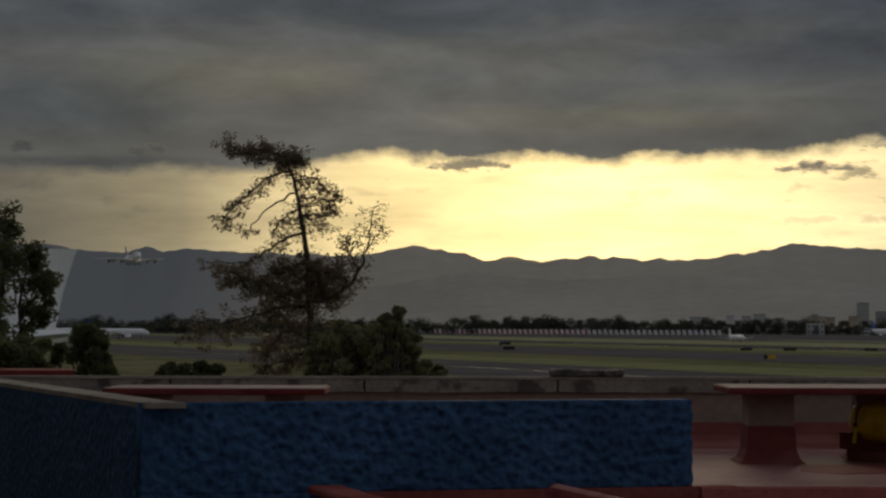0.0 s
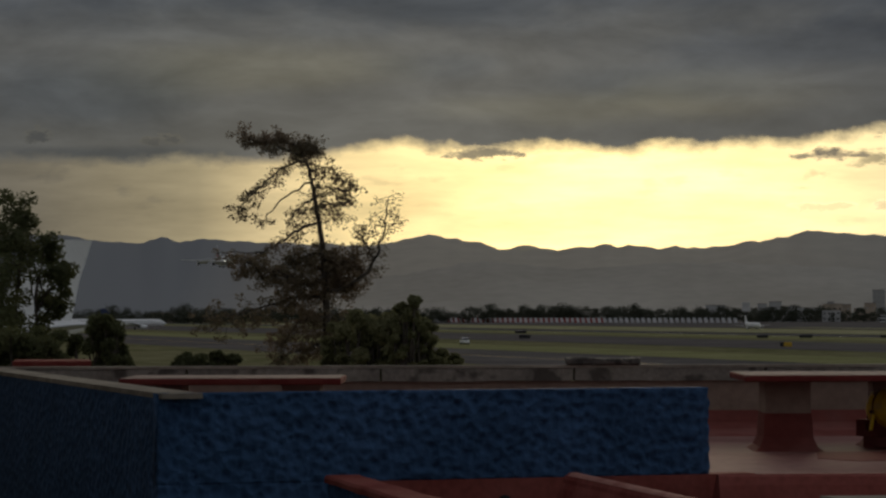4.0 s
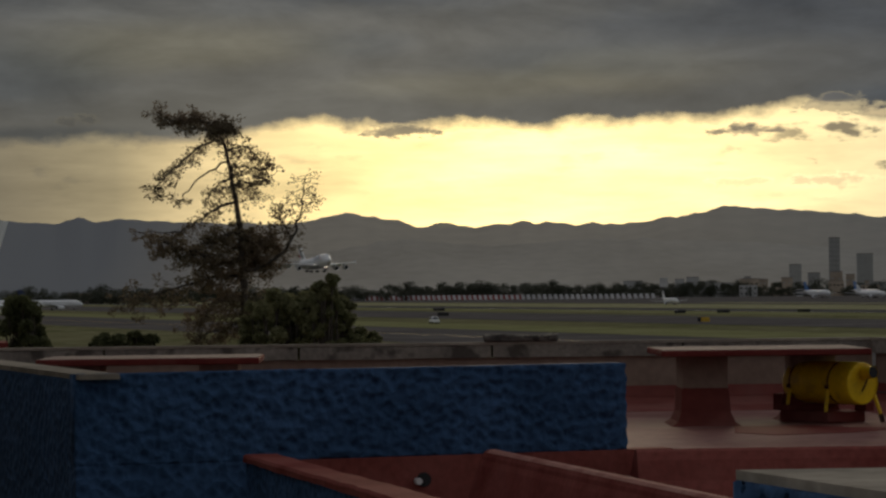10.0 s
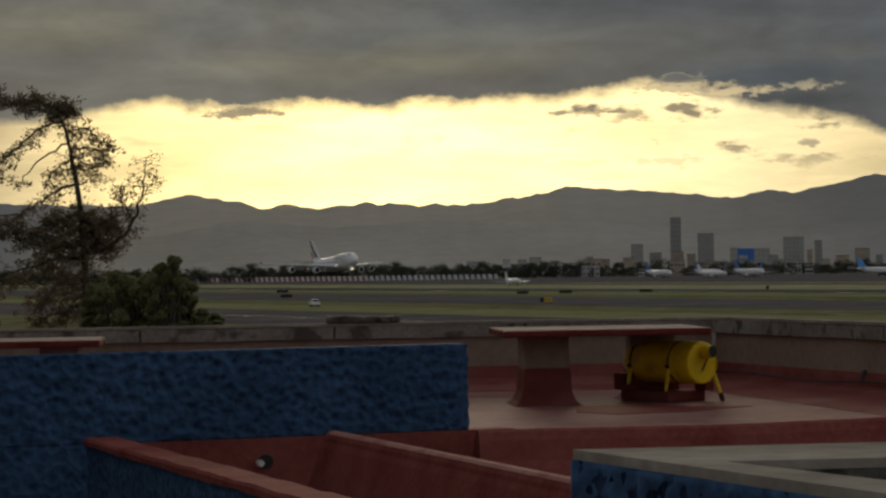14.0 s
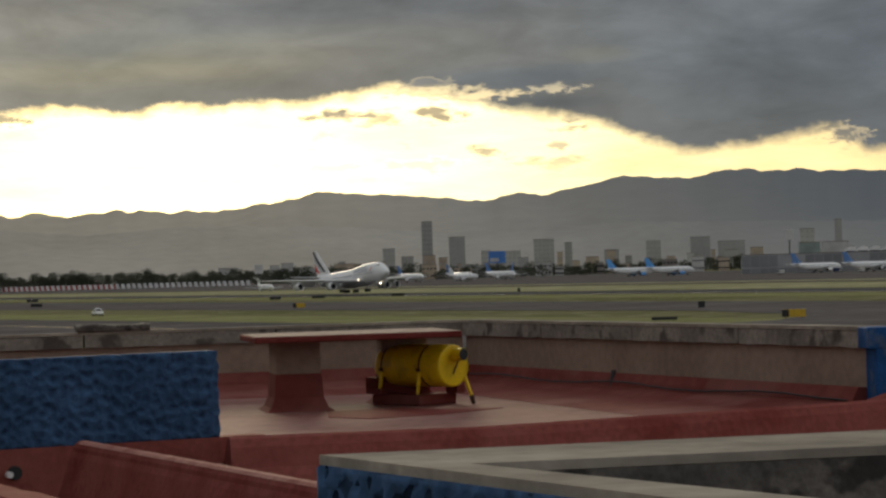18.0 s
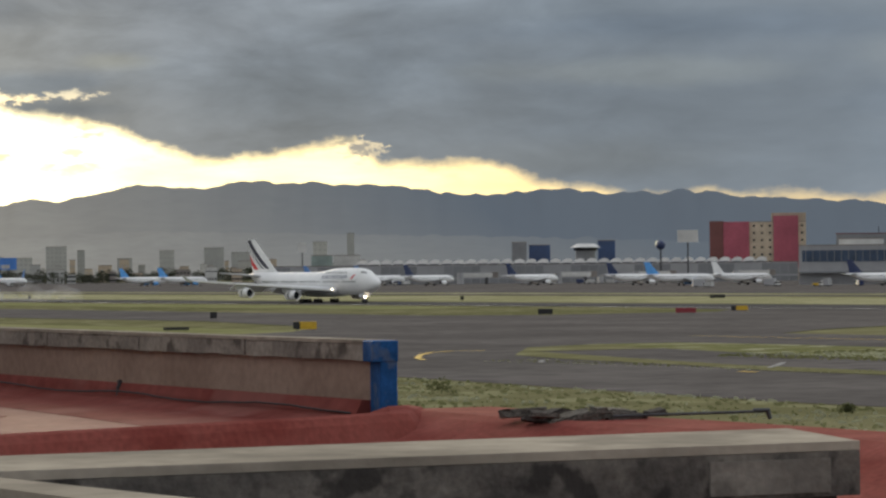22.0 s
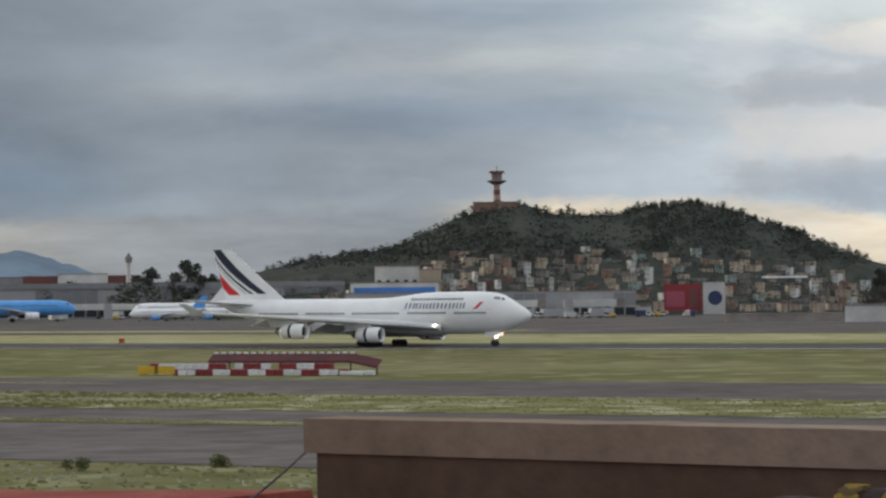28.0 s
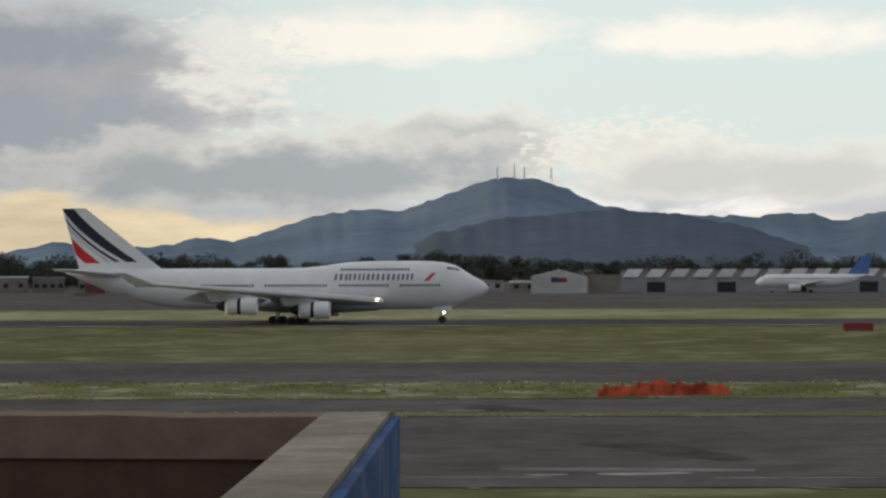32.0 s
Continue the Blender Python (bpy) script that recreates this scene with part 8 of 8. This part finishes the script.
    for k in range(14):
        z = zt * k / 14
        tube(bm, (-1.1, 0.4, z), (1.1, -0.4, z + zt / 14), 0.16, 0.16, 4)
        tube(bm, (1.1, 0.4, z), (-1.1, -0.4, z + zt / 14), 0.16, 0.16, 4)
    part("frame", bm, M["rust"], c)
    for z, o in ((zt - 3, 1.2), (zt - 6, -1.3), (zt - 9, 1.1)):
        part("antenna", boxm(o - 0.4, o + 0.4, -0.4, 0.4, z, z + 2), M["wall_white"], c)
    x, y = polar(60.82, 1170)
    c = thing("palm", "tall thin palm above the trees", "tree", (x, y, 0))
    part("trunk", tube(bmesh.new(), (0, 0, 0), (0, 0, 12.6), 0.35, 0.25, 7), M["bark"], c)
    bm = bmesh.new()
    leaf_cloud(bm, (0, 0, 13.0), 1.9, 130, 0.7, random.Random(2), 0.9)
    part("crown", bm, M["leaf_far"], c)
    for a, h, w in ((53.58, 0.76, 4.4), (53.25, 0.50, 4.6), (54.27, 0.61, 5.0), (53.92, 0.42, 4.5), (52.2, 0.40, 3), (54.8, 0.40, 5), (56.1, 0.27, 5), (57.9, 0.18, 5), (59.7, 0.20, 5.5)):
        x, y = polar(a, 1120)
        round_tree("tree", "dark bushy tree at the hill's foot", (x, y, 0), height(1120, h), w, int(a * 10), 24, 0.62, 40, 0.4, 0.62, "leaf_haze", dome=True)


def build_signs():
    for i, (x, y, w, h, mat, lab) in enumerate(((12, 1000, 4, 1.2, "sign_black", "dark low runway sign in short grass"), (13, 1225, 5, 1.2, "sign_black", "dark low runway sign in short grass"), (96, 998, 4, 1.0, "sign_black", "dark low runway sign in short grass"), (111, 995, 4.5, 1.0, "sign_black", "dark low runway sign in short grass"), (139, 991, 4.5, 1.0, "sign_black", "dark low runway sign in short grass"),
                                               (79, 756, 3.2, 1.2, "sign_yellow", "faded yellow taxiway sign in grass"), (140, 556, 1.4, 1.3, "sign_black", "small dark taxiway box in grass"), (126, 440, 3.8, 1.25, "sign_yellow", "yellow and black taxiway sign in grass"), (207, 543, 3.0, 1.1, "sign_black", "black taxiway sign in grass"),
                                               (235, 535, 4.2, 1.0, "sign_red", "dull red runway sign in grass"), (255, 552, 3.5, 1.0, "sign_yellow", "faded yellow taxiway sign in grass"), (349, 771, 4.5, 1.0, "sign_black", "dark low runway sign in short grass"), (357, 653, 4.5, 1.0, "sign_black", "dark low runway sign in short grass"), (276, 468, 3, 1.1, "sign_black", "black taxiway sign in grass"),
                                               (268, 452, 3.4, 1.1, "sign_black", "black and red runway sign"), (277, 458, 3.0, 1.2, "sign_red", "dull red runway sign in grass"), (308, 493, 3.2, 1.2, "sign_yellow", "faded yellow taxiway sign in grass"), (342, 626, 4.0, 1.0, "sign_black", "dark low runway sign in short grass"), (378, 568, 3.6, 1.0, "sign_black", "dark low runway sign in short grass"),
                                               (392, 75, 4.2, 1.1, "sign_red", "dull red runway sign in grass"), (107, 450, 4.2, 0.5, "sign_black", "flat dark board in the grass"), (188, 1020, 1.0, 1.2, "sign_black", "small dark box in the grass"), (280, 805, 1.0, 1.2, "sign_black", "small dark box in the grass"), (360, 480, 1.2, 0.9, "net_orange", "small orange marker beside the runway"))):
        az = math.degrees(math.atan2(x, y))
        t = thing("airfield_sign", lab, "sign", (x, y, 0.05), -az, group="airfield signs")
        part("panel", boxm(-w / 2, w / 2, -0.2, 0.2, 0.22, 0.22 + h, bevel=0.03), M[mat], t)
        for k in (-0.35, 0.35):
            part("leg", boxm(w * k - 0.06, w * k + 0.06, -0.06, 0.06, 0, 0.22), M["dark_metal"], t)
        if mat == "sign_yellow":
            part("arrow_panel", boxm(-w / 2, -w * 0.2, -0.24, -0.2, 0.25, 0.2 + h), M["sign_black"], t, "plain black field")
    # red-white jet blast fence beyond the runway
    a, b = Vector((*polar(-1.6, 2480), 0)), Vector((*polar(5.05, 2210), 0))
    f = thing("blast_fence", "long red and white striped blast fence", "fence", tuple(a), math.degrees(math.atan2(b.y - a.y, b.x - a.x)))
    L, n = (b - a).length, 62
    pitch = L / n
    part("backing", boxm(0, L, 1.2, 1.6, 0, 2.2), M["wall_grey"], f, "grey low backing wall")
    slant = [[(0, yy, 0.3), (pitch * 0.55, yy, 0.3), (pitch * 0.55 - 1.7, yy + 0.6, 4.1), (-1.7, yy + 0.6, 4.1)] for yy in (0, 0.3)]
    me_w, me_r = mesh_of(loft(bmesh.new(), slant), M["barrier_white"]), mesh_of(loft(bmesh.new(), [[(x + pitch * 0.5, y + 0.05, z * 0.97) for x, y, z in r] for r in slant]), M["fence_red"])
    for i in range(n):
        part("panel", me_w, None, f, at=pose(pitch * i, 0, 0))
        if 6 < i < 38:
            part("panel", me_r, None, f, at=pose(pitch * i, 0, 0))
    # stacked red and white barriers by the taxiway
    p, q = Vector((219.2, 280.5)), Vector((228.9, 261.2))
    g = math.degrees(math.atan2(q.y - p.y, q.x - p.x))
    spot = lambda s, off: (p.x + math.cos(radians(g)) * s - math.sin(radians(g)) * off, p.y + math.sin(radians(g)) * s + math.cos(radians(g)) * off)
    t = thing("barrier_stack", "long dark red trestle roof with white edge blocks", "barrier", (*spot(2.9, 2.6), 0.03), g)
    part("deck", loft(bmesh.new(), [[(0, yy, z), (19.3, yy, z), (23.0, yy, z - 0.75), (22.8, yy, z - 0.95), (19.3, yy, z - 0.25), (0, yy, z - 0.25)] for yy, z in ((0, 1.75), (1.6, 2.6))]), M["wall_maroon_dark"], t)
    me = mesh_of(boxm(-0.26, 0.26, -0.15, 0.15, 0, 0.2, bevel=0.03), M["barrier_white"])
    for i in range(19):
        part("edge_block", me, None, t, at=pose(0.4 + 18.6 * i / 18, 1.62, 2.6))
    for i in range(9):
        part("post", boxm(0.2 + i * 2.35, 0.36 + i * 2.35, 0.7, 0.86, 0, 1.9), M["dark_metal"], t)
    part("post", boxm(22.5, 22.66, 0.7, 0.86, 0, 1.1), M["dark_metal"], t)
    me_r = mesh_of(boxm(-0.58, 0.58, -0.25, 0.25, 0, 0.74, bevel=0.06), M["barrier_red"])
    me_w = mesh_of(boxm(-0.58, 0.58, -0.25, 0.25, 0, 0.70, bevel=0.06), M["barrier_white"])
    rng = random.Random(4)

    def block(s, off, z0, red, tip=False):
        bt = thing("road_barrier", "white plastic road barrier lying tipped over" if tip else "red plastic road barrier block" if red else "white plastic road barrier block", "barrier", (*spot(s, off), 0.03 + z0), g + rng.uniform(-4, 4) * (6 if tip else 1), group="red and white barriers")
        if tip:
            bt.rotation_euler.x = 1.5708
        part("block", me_r if red else me_w, None, bt)

    for i in range(18):
        block(0.6 + i * 1.2, 0.0, 0.0, (i // 2) % 2 == 1)
        block(1.6 + i * 1.2, 1.1, 0.0, (i // 2) % 2 == 0)
    for i in range(16):
        if i not in (4, 9):
            block(1.9 + i * 1.2, 1.1, 0.745, (i // 2) % 2 == 1)
    for i in range(5):
        block(-4.0 + i * 1.2, 0.9, 0.0, i > 2)
        block(-3.7 + i * 1.2, 0.9, 0.745, i == 0)
    for k in range(9):
        block(22.4 + 0.8 * (k % 5) + rng.uniform(-0.3, 0.3), 0.6 + 1.1 * (k // 5), 0.28, False, True)
    yb = thing("airfield_sign", "yellow sign panel before stacked barriers", "sign", (218.4, 283.9, 0.03), g)
    for x0, x1 in ((-2.6, -0.25), (0.25, 2.6)):
        part("panel", boxm(x0, x1, -0.2, 0.2, 0.1, 1.15, bevel=0.03), M["sign_yellow"], yb)
    part("divider", boxm(-0.248, 0.248, -0.18, 0.18, 0.1, 1.13), M["band_yellow"], yb)
    for x0 in (-2.0, 2.0):
        part("post", boxm(x0 - 0.05, x0 + 0.05, -0.05, 0.05, 0, 0.1), M["dark_metal"], yb)
    # orange safety net
    n = thing("safety_net", "sagging bright orange plastic safety net", "net", (199.5, 57.5, 0.03), math.degrees(math.atan2(48.6 - 57.2, 206.5 - 200.0)))
    tops = [0.55, 0.95, 0.8, 1.05, 0.75, 1.15, 1.0, 1.25, 1.3, 0.95, 1.2, 0.85, 1.0, 1.05, 0.8, 0.95, 0.6]
    rows = [(10.5 * i / 16, 0.14 * math.sin(i * 1.9)) for i in range(17)]
    for i in range(16):
        (x0, o0), (x1, o1) = rows[i], rows[i + 1]
        xm, om, zm = (x0 + x1) / 2, (o0 + o1) / 2 + 0.1, (tops[i] + tops[i + 1]) / 2 - 0.14
        part("net_panel", loft(bmesh.new(), [[(x0, o0 + yy, 0), (x1, o1 + yy, 0), (x1, o1 + yy + 0.1, tops[i + 1]), (xm, om + yy, zm), (x0, o0 + yy + 0.1, tops[i])] for yy in (0, 0.03)]), M["net_orange"], n)
        if i % 4 == 1:
            part("stake", tube(bmesh.new(), (x0, o0 + 0.08, 0), (x0, o0 + 0.08, tops[i] + 0.06), 0.03, 0.03, 6), M["dark_metal"], n)


def build_parked():
    kinds = {
        "blue": build_narrow("white parked airliner with a blue tail", "mid_blue"),
        "dark": build_narrow("white parked airliner with a dark tail", "dark_blue"),
        "sky": build_narrow("white parked airliner with a sky-blue tail and belly", "sky_blue", cowl="sky_blue"),
        "pale": build_narrow("plain white parked airliner", "white_paint"),
        "jumbo_blue": build_narrow("large blue and white parked airliner with a pale blue tail", "pale_blue", body="sky_blue"),
        "red": build_narrow("large white parked airliner with a red tail", "sign_red", rear="sign_red"),
        "stripe": build_narrow("large white parked airliner with red bands on its tail", "wall_white", cowl="wall_white", bands="sign_red"),
    }
    spots = [("blue", 8.27, 2000, 158, 1), ("blue", 9.27, 2000, 158, 1), ("blue", 10.1, 1990, 155, 1), ("blue", 10.2, 2020, 206, 1), ("pale", 9.35, 1960, 145, 0.8), ("sky", 12.75, 1860, 70, 1), ("sky", 13.55, 1840, 75, 1), ("blue", 16.5, 1680, 70, 1), ("blue", 17.55, 1660, 72, 1), ("dark", 18.55, 1600, 70, 1),
             ("dark", 20.65, 1560, 72, 1), ("dark", 22.75, 1480, 78, 1), ("sky", 23.65, 1400, 95, 1), ("dark", 27.75, 1280, 92, 1), ("red", 30.35, 1215, 100, 1.12), ("stripe", 32.3, 1180, 100, 1.45), ("jumbo_blue", 34.72, 1165, 122, 1.5), ("sky", 37.75, 1130, -55, 0.85), ("sky", 38.8, 1150, -55, 0.85),
             ("pale", 38.0, 1210, -70, 1.2), ("sky", 42.7, 1125, -60, 0.85), ("blue", 78.2, 900, -12, 1), ("pale", 5.30, 1480, 165, 0.62), ("dark", -7.2, 1600, 82, 1), ("pale", -8.3, 1700, 75, 1), ("pale", -13.5, 322, -108, 1.55), ("pale", 24.9, 1420, 80, 1)]
    used = set()
    for kind, az, d, heading, size in spots:
        x, y = polar(az, d)
        m = pose(x, y, 0.06, 0, 0, 90 - heading)
        if kind in used:
            ob = copy_thing(kinds[kind], m)
        else:
            ob = kinds[kind]
            ob.matrix_basis = m
            used.add(kind)
        ob.scale = (size,) * 3


def service_vehicle(label, mat, w, d, h, cab):
    t = thing("service_vehicle", label, "vehicle", group="apron vehicles")
    part("body", boxm(-w / 2, w / 2 - cab, -d / 2, d / 2, 0.5, h, bevel=0.1), M[mat], t)
    part("cab", boxm(w / 2 - cab + 0.02, w / 2, -d / 2, d / 2, 0.5, min(h, 2.1), bevel=0.15), M["wall_white"], t)
    part("windscreen", boxm(w / 2 - cab * 0.8, w / 2 + 0.02, -d / 2 - 0.02, d / 2 + 0.02, 1.35, 1.9), M["glass_dark"], t)
    for x in (-w * 0.3, w * 0.3):
        for y in (-d / 2 + 0.1, d / 2 - 0.1):
            part("wheel", tube(bmesh.new(), (x, y - 0.14, 0.42), (x, y + 0.14, 0.42), 0.42, 0.42, 14), M["black"], t)
    return t


def build_apron():
    kinds = [service_vehicle("white apron service van", "wall_white", 5.5, 2.1, 2.4, 1.6), service_vehicle("grey catering truck on the apron", "terminal", 7.5, 2.4, 3.6, 1.8), service_vehicle("small yellow tug on the apron", "sign_yellow", 4.0, 2.0, 1.6, 1.2), service_vehicle("dark blue apron truck", "dark_blue", 6.0, 2.2, 2.6, 1.6), service_vehicle("red service truck on the apron", "sign_red", 6.0, 2.2, 2.6, 1.6)]
    rng = random.Random(91)
    used = set()
    for _ in range(85):
        a = rng.uniform(14.5, 48.5)
        d = 1690 if a < 24 else (1330 if a < 31 else (1270 if a < 41 else 1140))
        d -= rng.uniform(5, 75)
        x, y = polar(a, d)
        i = rng.choices(range(5), (5, 4, 2, 2, 1))[0]
        m = pose(x, y, 0.05, 0, 0, rng.uniform(0, 360))
        if i in used:
            copy_thing(kinds[i], m)
        else:
            kinds[i].matrix_basis = m
            used.add(i)
    for i in range(5):
        if i not in used:
            x, y = polar(30 + i, 1250)
            kinds[i].matrix_basis = pose(x, y, 0.05)
    # loading bridges
    first = None
    for a, d in ((19.6, 1690), (21.6, 1670), (23.2, 1640), (25.2, 1650), (28.6, 1340), (36.3, 1280), (37.2, 1270), (38.0, 1275), (42.3, 1140), (43.6, 1135), (45.0, 1130), (46.6, 1135)):
        x, y = polar(a, d)
        m = pose(x, y, 0.05, 0, 0, -a + 20)
        if first:
            copy_thing(first, m)
            continue
        first = thing("loading_bridge", "white passenger loading bridge on wheels", "loading bridge", (x, y, 0.05), -a + 20, group="loading bridges")
        part("tunnel", boxm(-13, 6, -1.5, 1.5, 4.0, 6.8, bevel=0.1), M["wall_white"], first)
        part("cab", boxm(6.02, 9.5, -2, 2, 3.8, 7.2, bevel=0.2), M["wall_grey"], first)
        part("leg", boxm(2, 3, -1.3, 1.3, 0.9, 4.0), M["dark_metal"], first)
        part("rotunda", tube(bmesh.new(), (-14, 0, 0), (-14, 0, 7), 2, 2, 14), M["terminal"], first)
        for y in (-1, 1):
            part("wheel", tube(bmesh.new(), (2.5, y - 0.2, 0.5), (2.5, y + 0.2, 0.5), 0.5, 0.5, 14), M["black"], first)
    # scattered small shrubs in the near grass
    for i, (x, y, s) in enumerate(((95.5, 131.5, 1.0), (85, 167, 0.9), (71, 209, 1.6), (103, 128, 0.9), (66, 222, 0.8))):
        rng = random.Random(i)
        b = thing("shrub", "small dark shrub in rough grass", "bush", (x, y, 0.03))
        bm = bmesh.new()
        for _ in range(6):
            leaf_cloud(bm, (rng.uniform(-0.7, 0.7) * s, rng.uniform(-0.4, 0.4) * s, rng.uniform(0.2, 0.6) * s), 0.4 * s, 60, 0.12, rng, 0.9)
        part("leaves", bm, M["leaf"], b)


def build_grass_tufts():
    """Uneven tall grass and pale flower heads along the verges."""
    rng = random.Random(55)
    for name, mat, n, label in (("grass_tufts", "tuft", 26000, "uneven tufts of tall green grass on the verges"), ("flower_tufts", "flower", 30000, "pale seed heads and flowers in the verge grass")):
        bm = bmesh.new()
        for _ in range(n):
            lane = rng.random()
            if lane < 0.3:
                d, s, h = rng.uniform(112, 156), rng.uniform(-300, -76), rng.uniform(0.06, 0.25)
                if d > 137 + max(0.0, (-s - 120)) * 0.13:
                    continue
            elif lane < 0.88:
                d, s, h = rng.uniform(206, 238), rng.uniform(-232, 120), rng.uniform(0.1, 0.42)
                h *= 0.8 if s < -150 else 0.45
            else:
                d, s, h = rng.uniform(181, 188), rng.uniform(-240, 60), rng.uniform(0.05, 0.15)
            heads = noise.noise(Vector((s * 0.022, d * 0.17, 9.0))) + 0.35 * noise.noise(Vector((s * 0.3, d * 0.4, 2.0)))
            if (heads < 0.08) != (mat == "tuft"):
                continue
            x, y = field(s, d)
            w = h * rng.uniform(0.8, 2.0)
            a = rng.uniform(0, 3.14)
            dx, dy = math.cos(a) * w, math.sin(a) * w
            bm.faces.new([bm.verts.new((x - dx, y - dy, 0)), bm.verts.new((x + dx, y + dy, 0)), bm.verts.new((x + dx * 0.6, y + dy * 0.6, h)), bm.verts.new((x - dx * 0.4, y - dy * 0.4, h * 0.8))])
        tagged(part(name, bm, M[mat]), label, "grass", kind="stuff")


def build_truck():
    t = thing("pickup_truck", "white pickup truck driving on the taxiway", "truck", group="moving vehicles")
    part("body", boxm(-2.75, 2.75, -0.98, 0.98, 0.5, 1.22, bevel=0.1), M["white_paint"], t)
    part("sill", boxm(-2.6, 2.6, -0.94, 0.94, 0.34, 0.5), M["black"], t, "dark lower edge")
    cab = part("cab", loft(bmesh.new(), [[(-1.0 + q, yy, 1.2), (1.5 - q, yy, 1.2), (0.75 - q, yy * 0.9, 1.98), (-0.8 + q, yy * 0.9, 1.98)] for yy, q in ((-0.9, 0.0), (0.9, 0.0))]), M["white_paint"], t)
    for sy in (-1, 1):
        part("side_window", loft(bmesh.new(), [[(-0.75, sy * (0.885 + o), 1.28), (1.15, sy * (0.885 + o), 1.28), (0.66, sy * (0.83 + o), 1.82), (-0.68, sy * (0.83 + o), 1.82)] for o in (0.0, 0.035)]), M["glass_dark"], cab, "dark side window")
    part("windscreen", loft(bmesh.new(), [[(1.42 + o, -0.75, 1.3), (1.42 + o, 0.75, 1.3), (0.88 + o, 0.68, 1.88), (0.88 + o, -0.68, 1.88)] for o in (0.0, 0.03)]), M["glass_dark"], cab, "dark windscreen")
    part("light_bar", boxm(-0.2, 0.15, -0.55, 0.55, 1.98, 2.12, bevel=0.03), M["barrier_white"], cab)
    for x in (-1.7, 1.75):
        for y in (-0.86, 0.86):
            part("wheel", tube(bmesh.new(), (x, y - 0.14, 0.4), (x, y + 0.14, 0.4), 0.4, 0.4, 14), M["black"], t)
    return t


def build_smoke():
    puffs = []
    rng = random.Random(3)
    for i in range(9):
        p = thing("tyre_smoke", "thin bluish-white puff of tyre smoke", "smoke", group="puffs of tyre smoke")
        bm = bmesh.new()
        for k in range(4):
            r = rng.uniform(2.2, 4.0)
            bmesh.ops.create_icosphere(bm, subdivisions=3, radius=r, matrix=Matrix.LocRotScale((-5 + 3.4 * k, rng.uniform(-3, 3), rng.uniform(2.0, 6.5)), None, (1.4, 1.2, 1.0)))
        part("puff", bm, M["smoke"], p, smooth=True)
        puffs.append(p)
    return puffs


build_hill()
build_town()
build_city()
build_terminal()
build_signs()
build_parked()
build_apron()
build_grass_tufts()
pickup = build_truck()
smoke_puffs = build_smoke()


# --- what moves ---
def jumbo_pose(s, z, pitch):
    x, y = field(s, RUNWAY_D)
    return pose(x, y, 0.06 + z, 0, 0, 90 - HEADING) @ pose(0, 0, 0, 0, -pitch, 0)


def motions():
    rows = [(0.0, -2487.5, 60.3, 2.5), (4.0, -2157, 44.5, 2.5), (8.0, -1826.5, 28.5, 2.4), (11.0, -1578.8, 16.8, 2.3), (13.0, -1413.7, 9.7, 2.3), (15.0, -1253.5, 5.0, 3.0), (17.0, -1094, 2.0, 3.8), (18.4, -981.5, 0.6, 3.8),
            (19.3, -909.5, 0.0, 3.2), (20.0, -854.6, 0.0, 2.0), (21.0, -773, 0.0, 0.2), (21.6, -726, 0.0, 0.0), (23.0, -618.1, 0, 0), (24.5, -508.2, 0, 0), (26.5, -370.0, 0, 0), (28.0, -272.6, 0, 0), (29.4, -186.3, 0, 0), (30.2, -139.1, 0, 0), (31.0, -93.0, 0, 0), (32.0, -39.3, 0, 0)]
    walk(jumbo, [(t, jumbo_pose(s, z, p)) for t, s, z, p in rows])
    # pickup: comes slowly along the taxiway and stops
    walk(pickup, [(t, pose(x, y, 0.06, 0, 0, turn)) for t, x, y, turn in ((0.0, -17.5, 862, -78), (2.2, -12.2, 846, -78), (7.5, 0.9, 818, -78), (10.0, 7.0, 789, -79), (12.0, 12.1, 769, -80), (17.0, 22.4, 738, -80), (19.0, 26.0, 722, -80), (24.0, 32, 700, -80), (32.0, 36, 685, -80))])
    # tyre smoke: waits below the touchdown point, wells up behind the wheels, drifts back and rises
    for i, p in enumerate(smoke_puffs):
        late = i > 5
        s = -900 + (i - 6) * 22 if late else -946 + i * 9
        t0 = 20.1 + 0.25 * (i - 6) if late else 19.25 + 0.1 * i
        lift, back = (-4.0, 8) if late else (2.6, 20)
        x, y = field(s, RUNWAY_D)
        x1, y1 = field(s - back, RUNWAY_D + 6)
        turn = i * 40
        walk(p, [(0.0, pose(x, y, -11, 0, 0, turn)), (t0, pose(x, y, -11, 0, 0, turn)), (t0 + 0.25, pose(x, y, lift - 2, 0, 0, turn)), (t0 + 1.2, pose(x1, y1, lift, 0, 0, turn + 15)), (t0 + 2.0, pose(x1 - 3, y1 + 6, lift - 1, 0, 0, turn + 20)), (t0 + 3.0, pose(x1 - 6, y1 + 9, -11.0, 0, 0, turn + 25)), (32.0, pose(x1 - 30, y1 + 20, -11, 0, 0, turn + 30))])


motions()
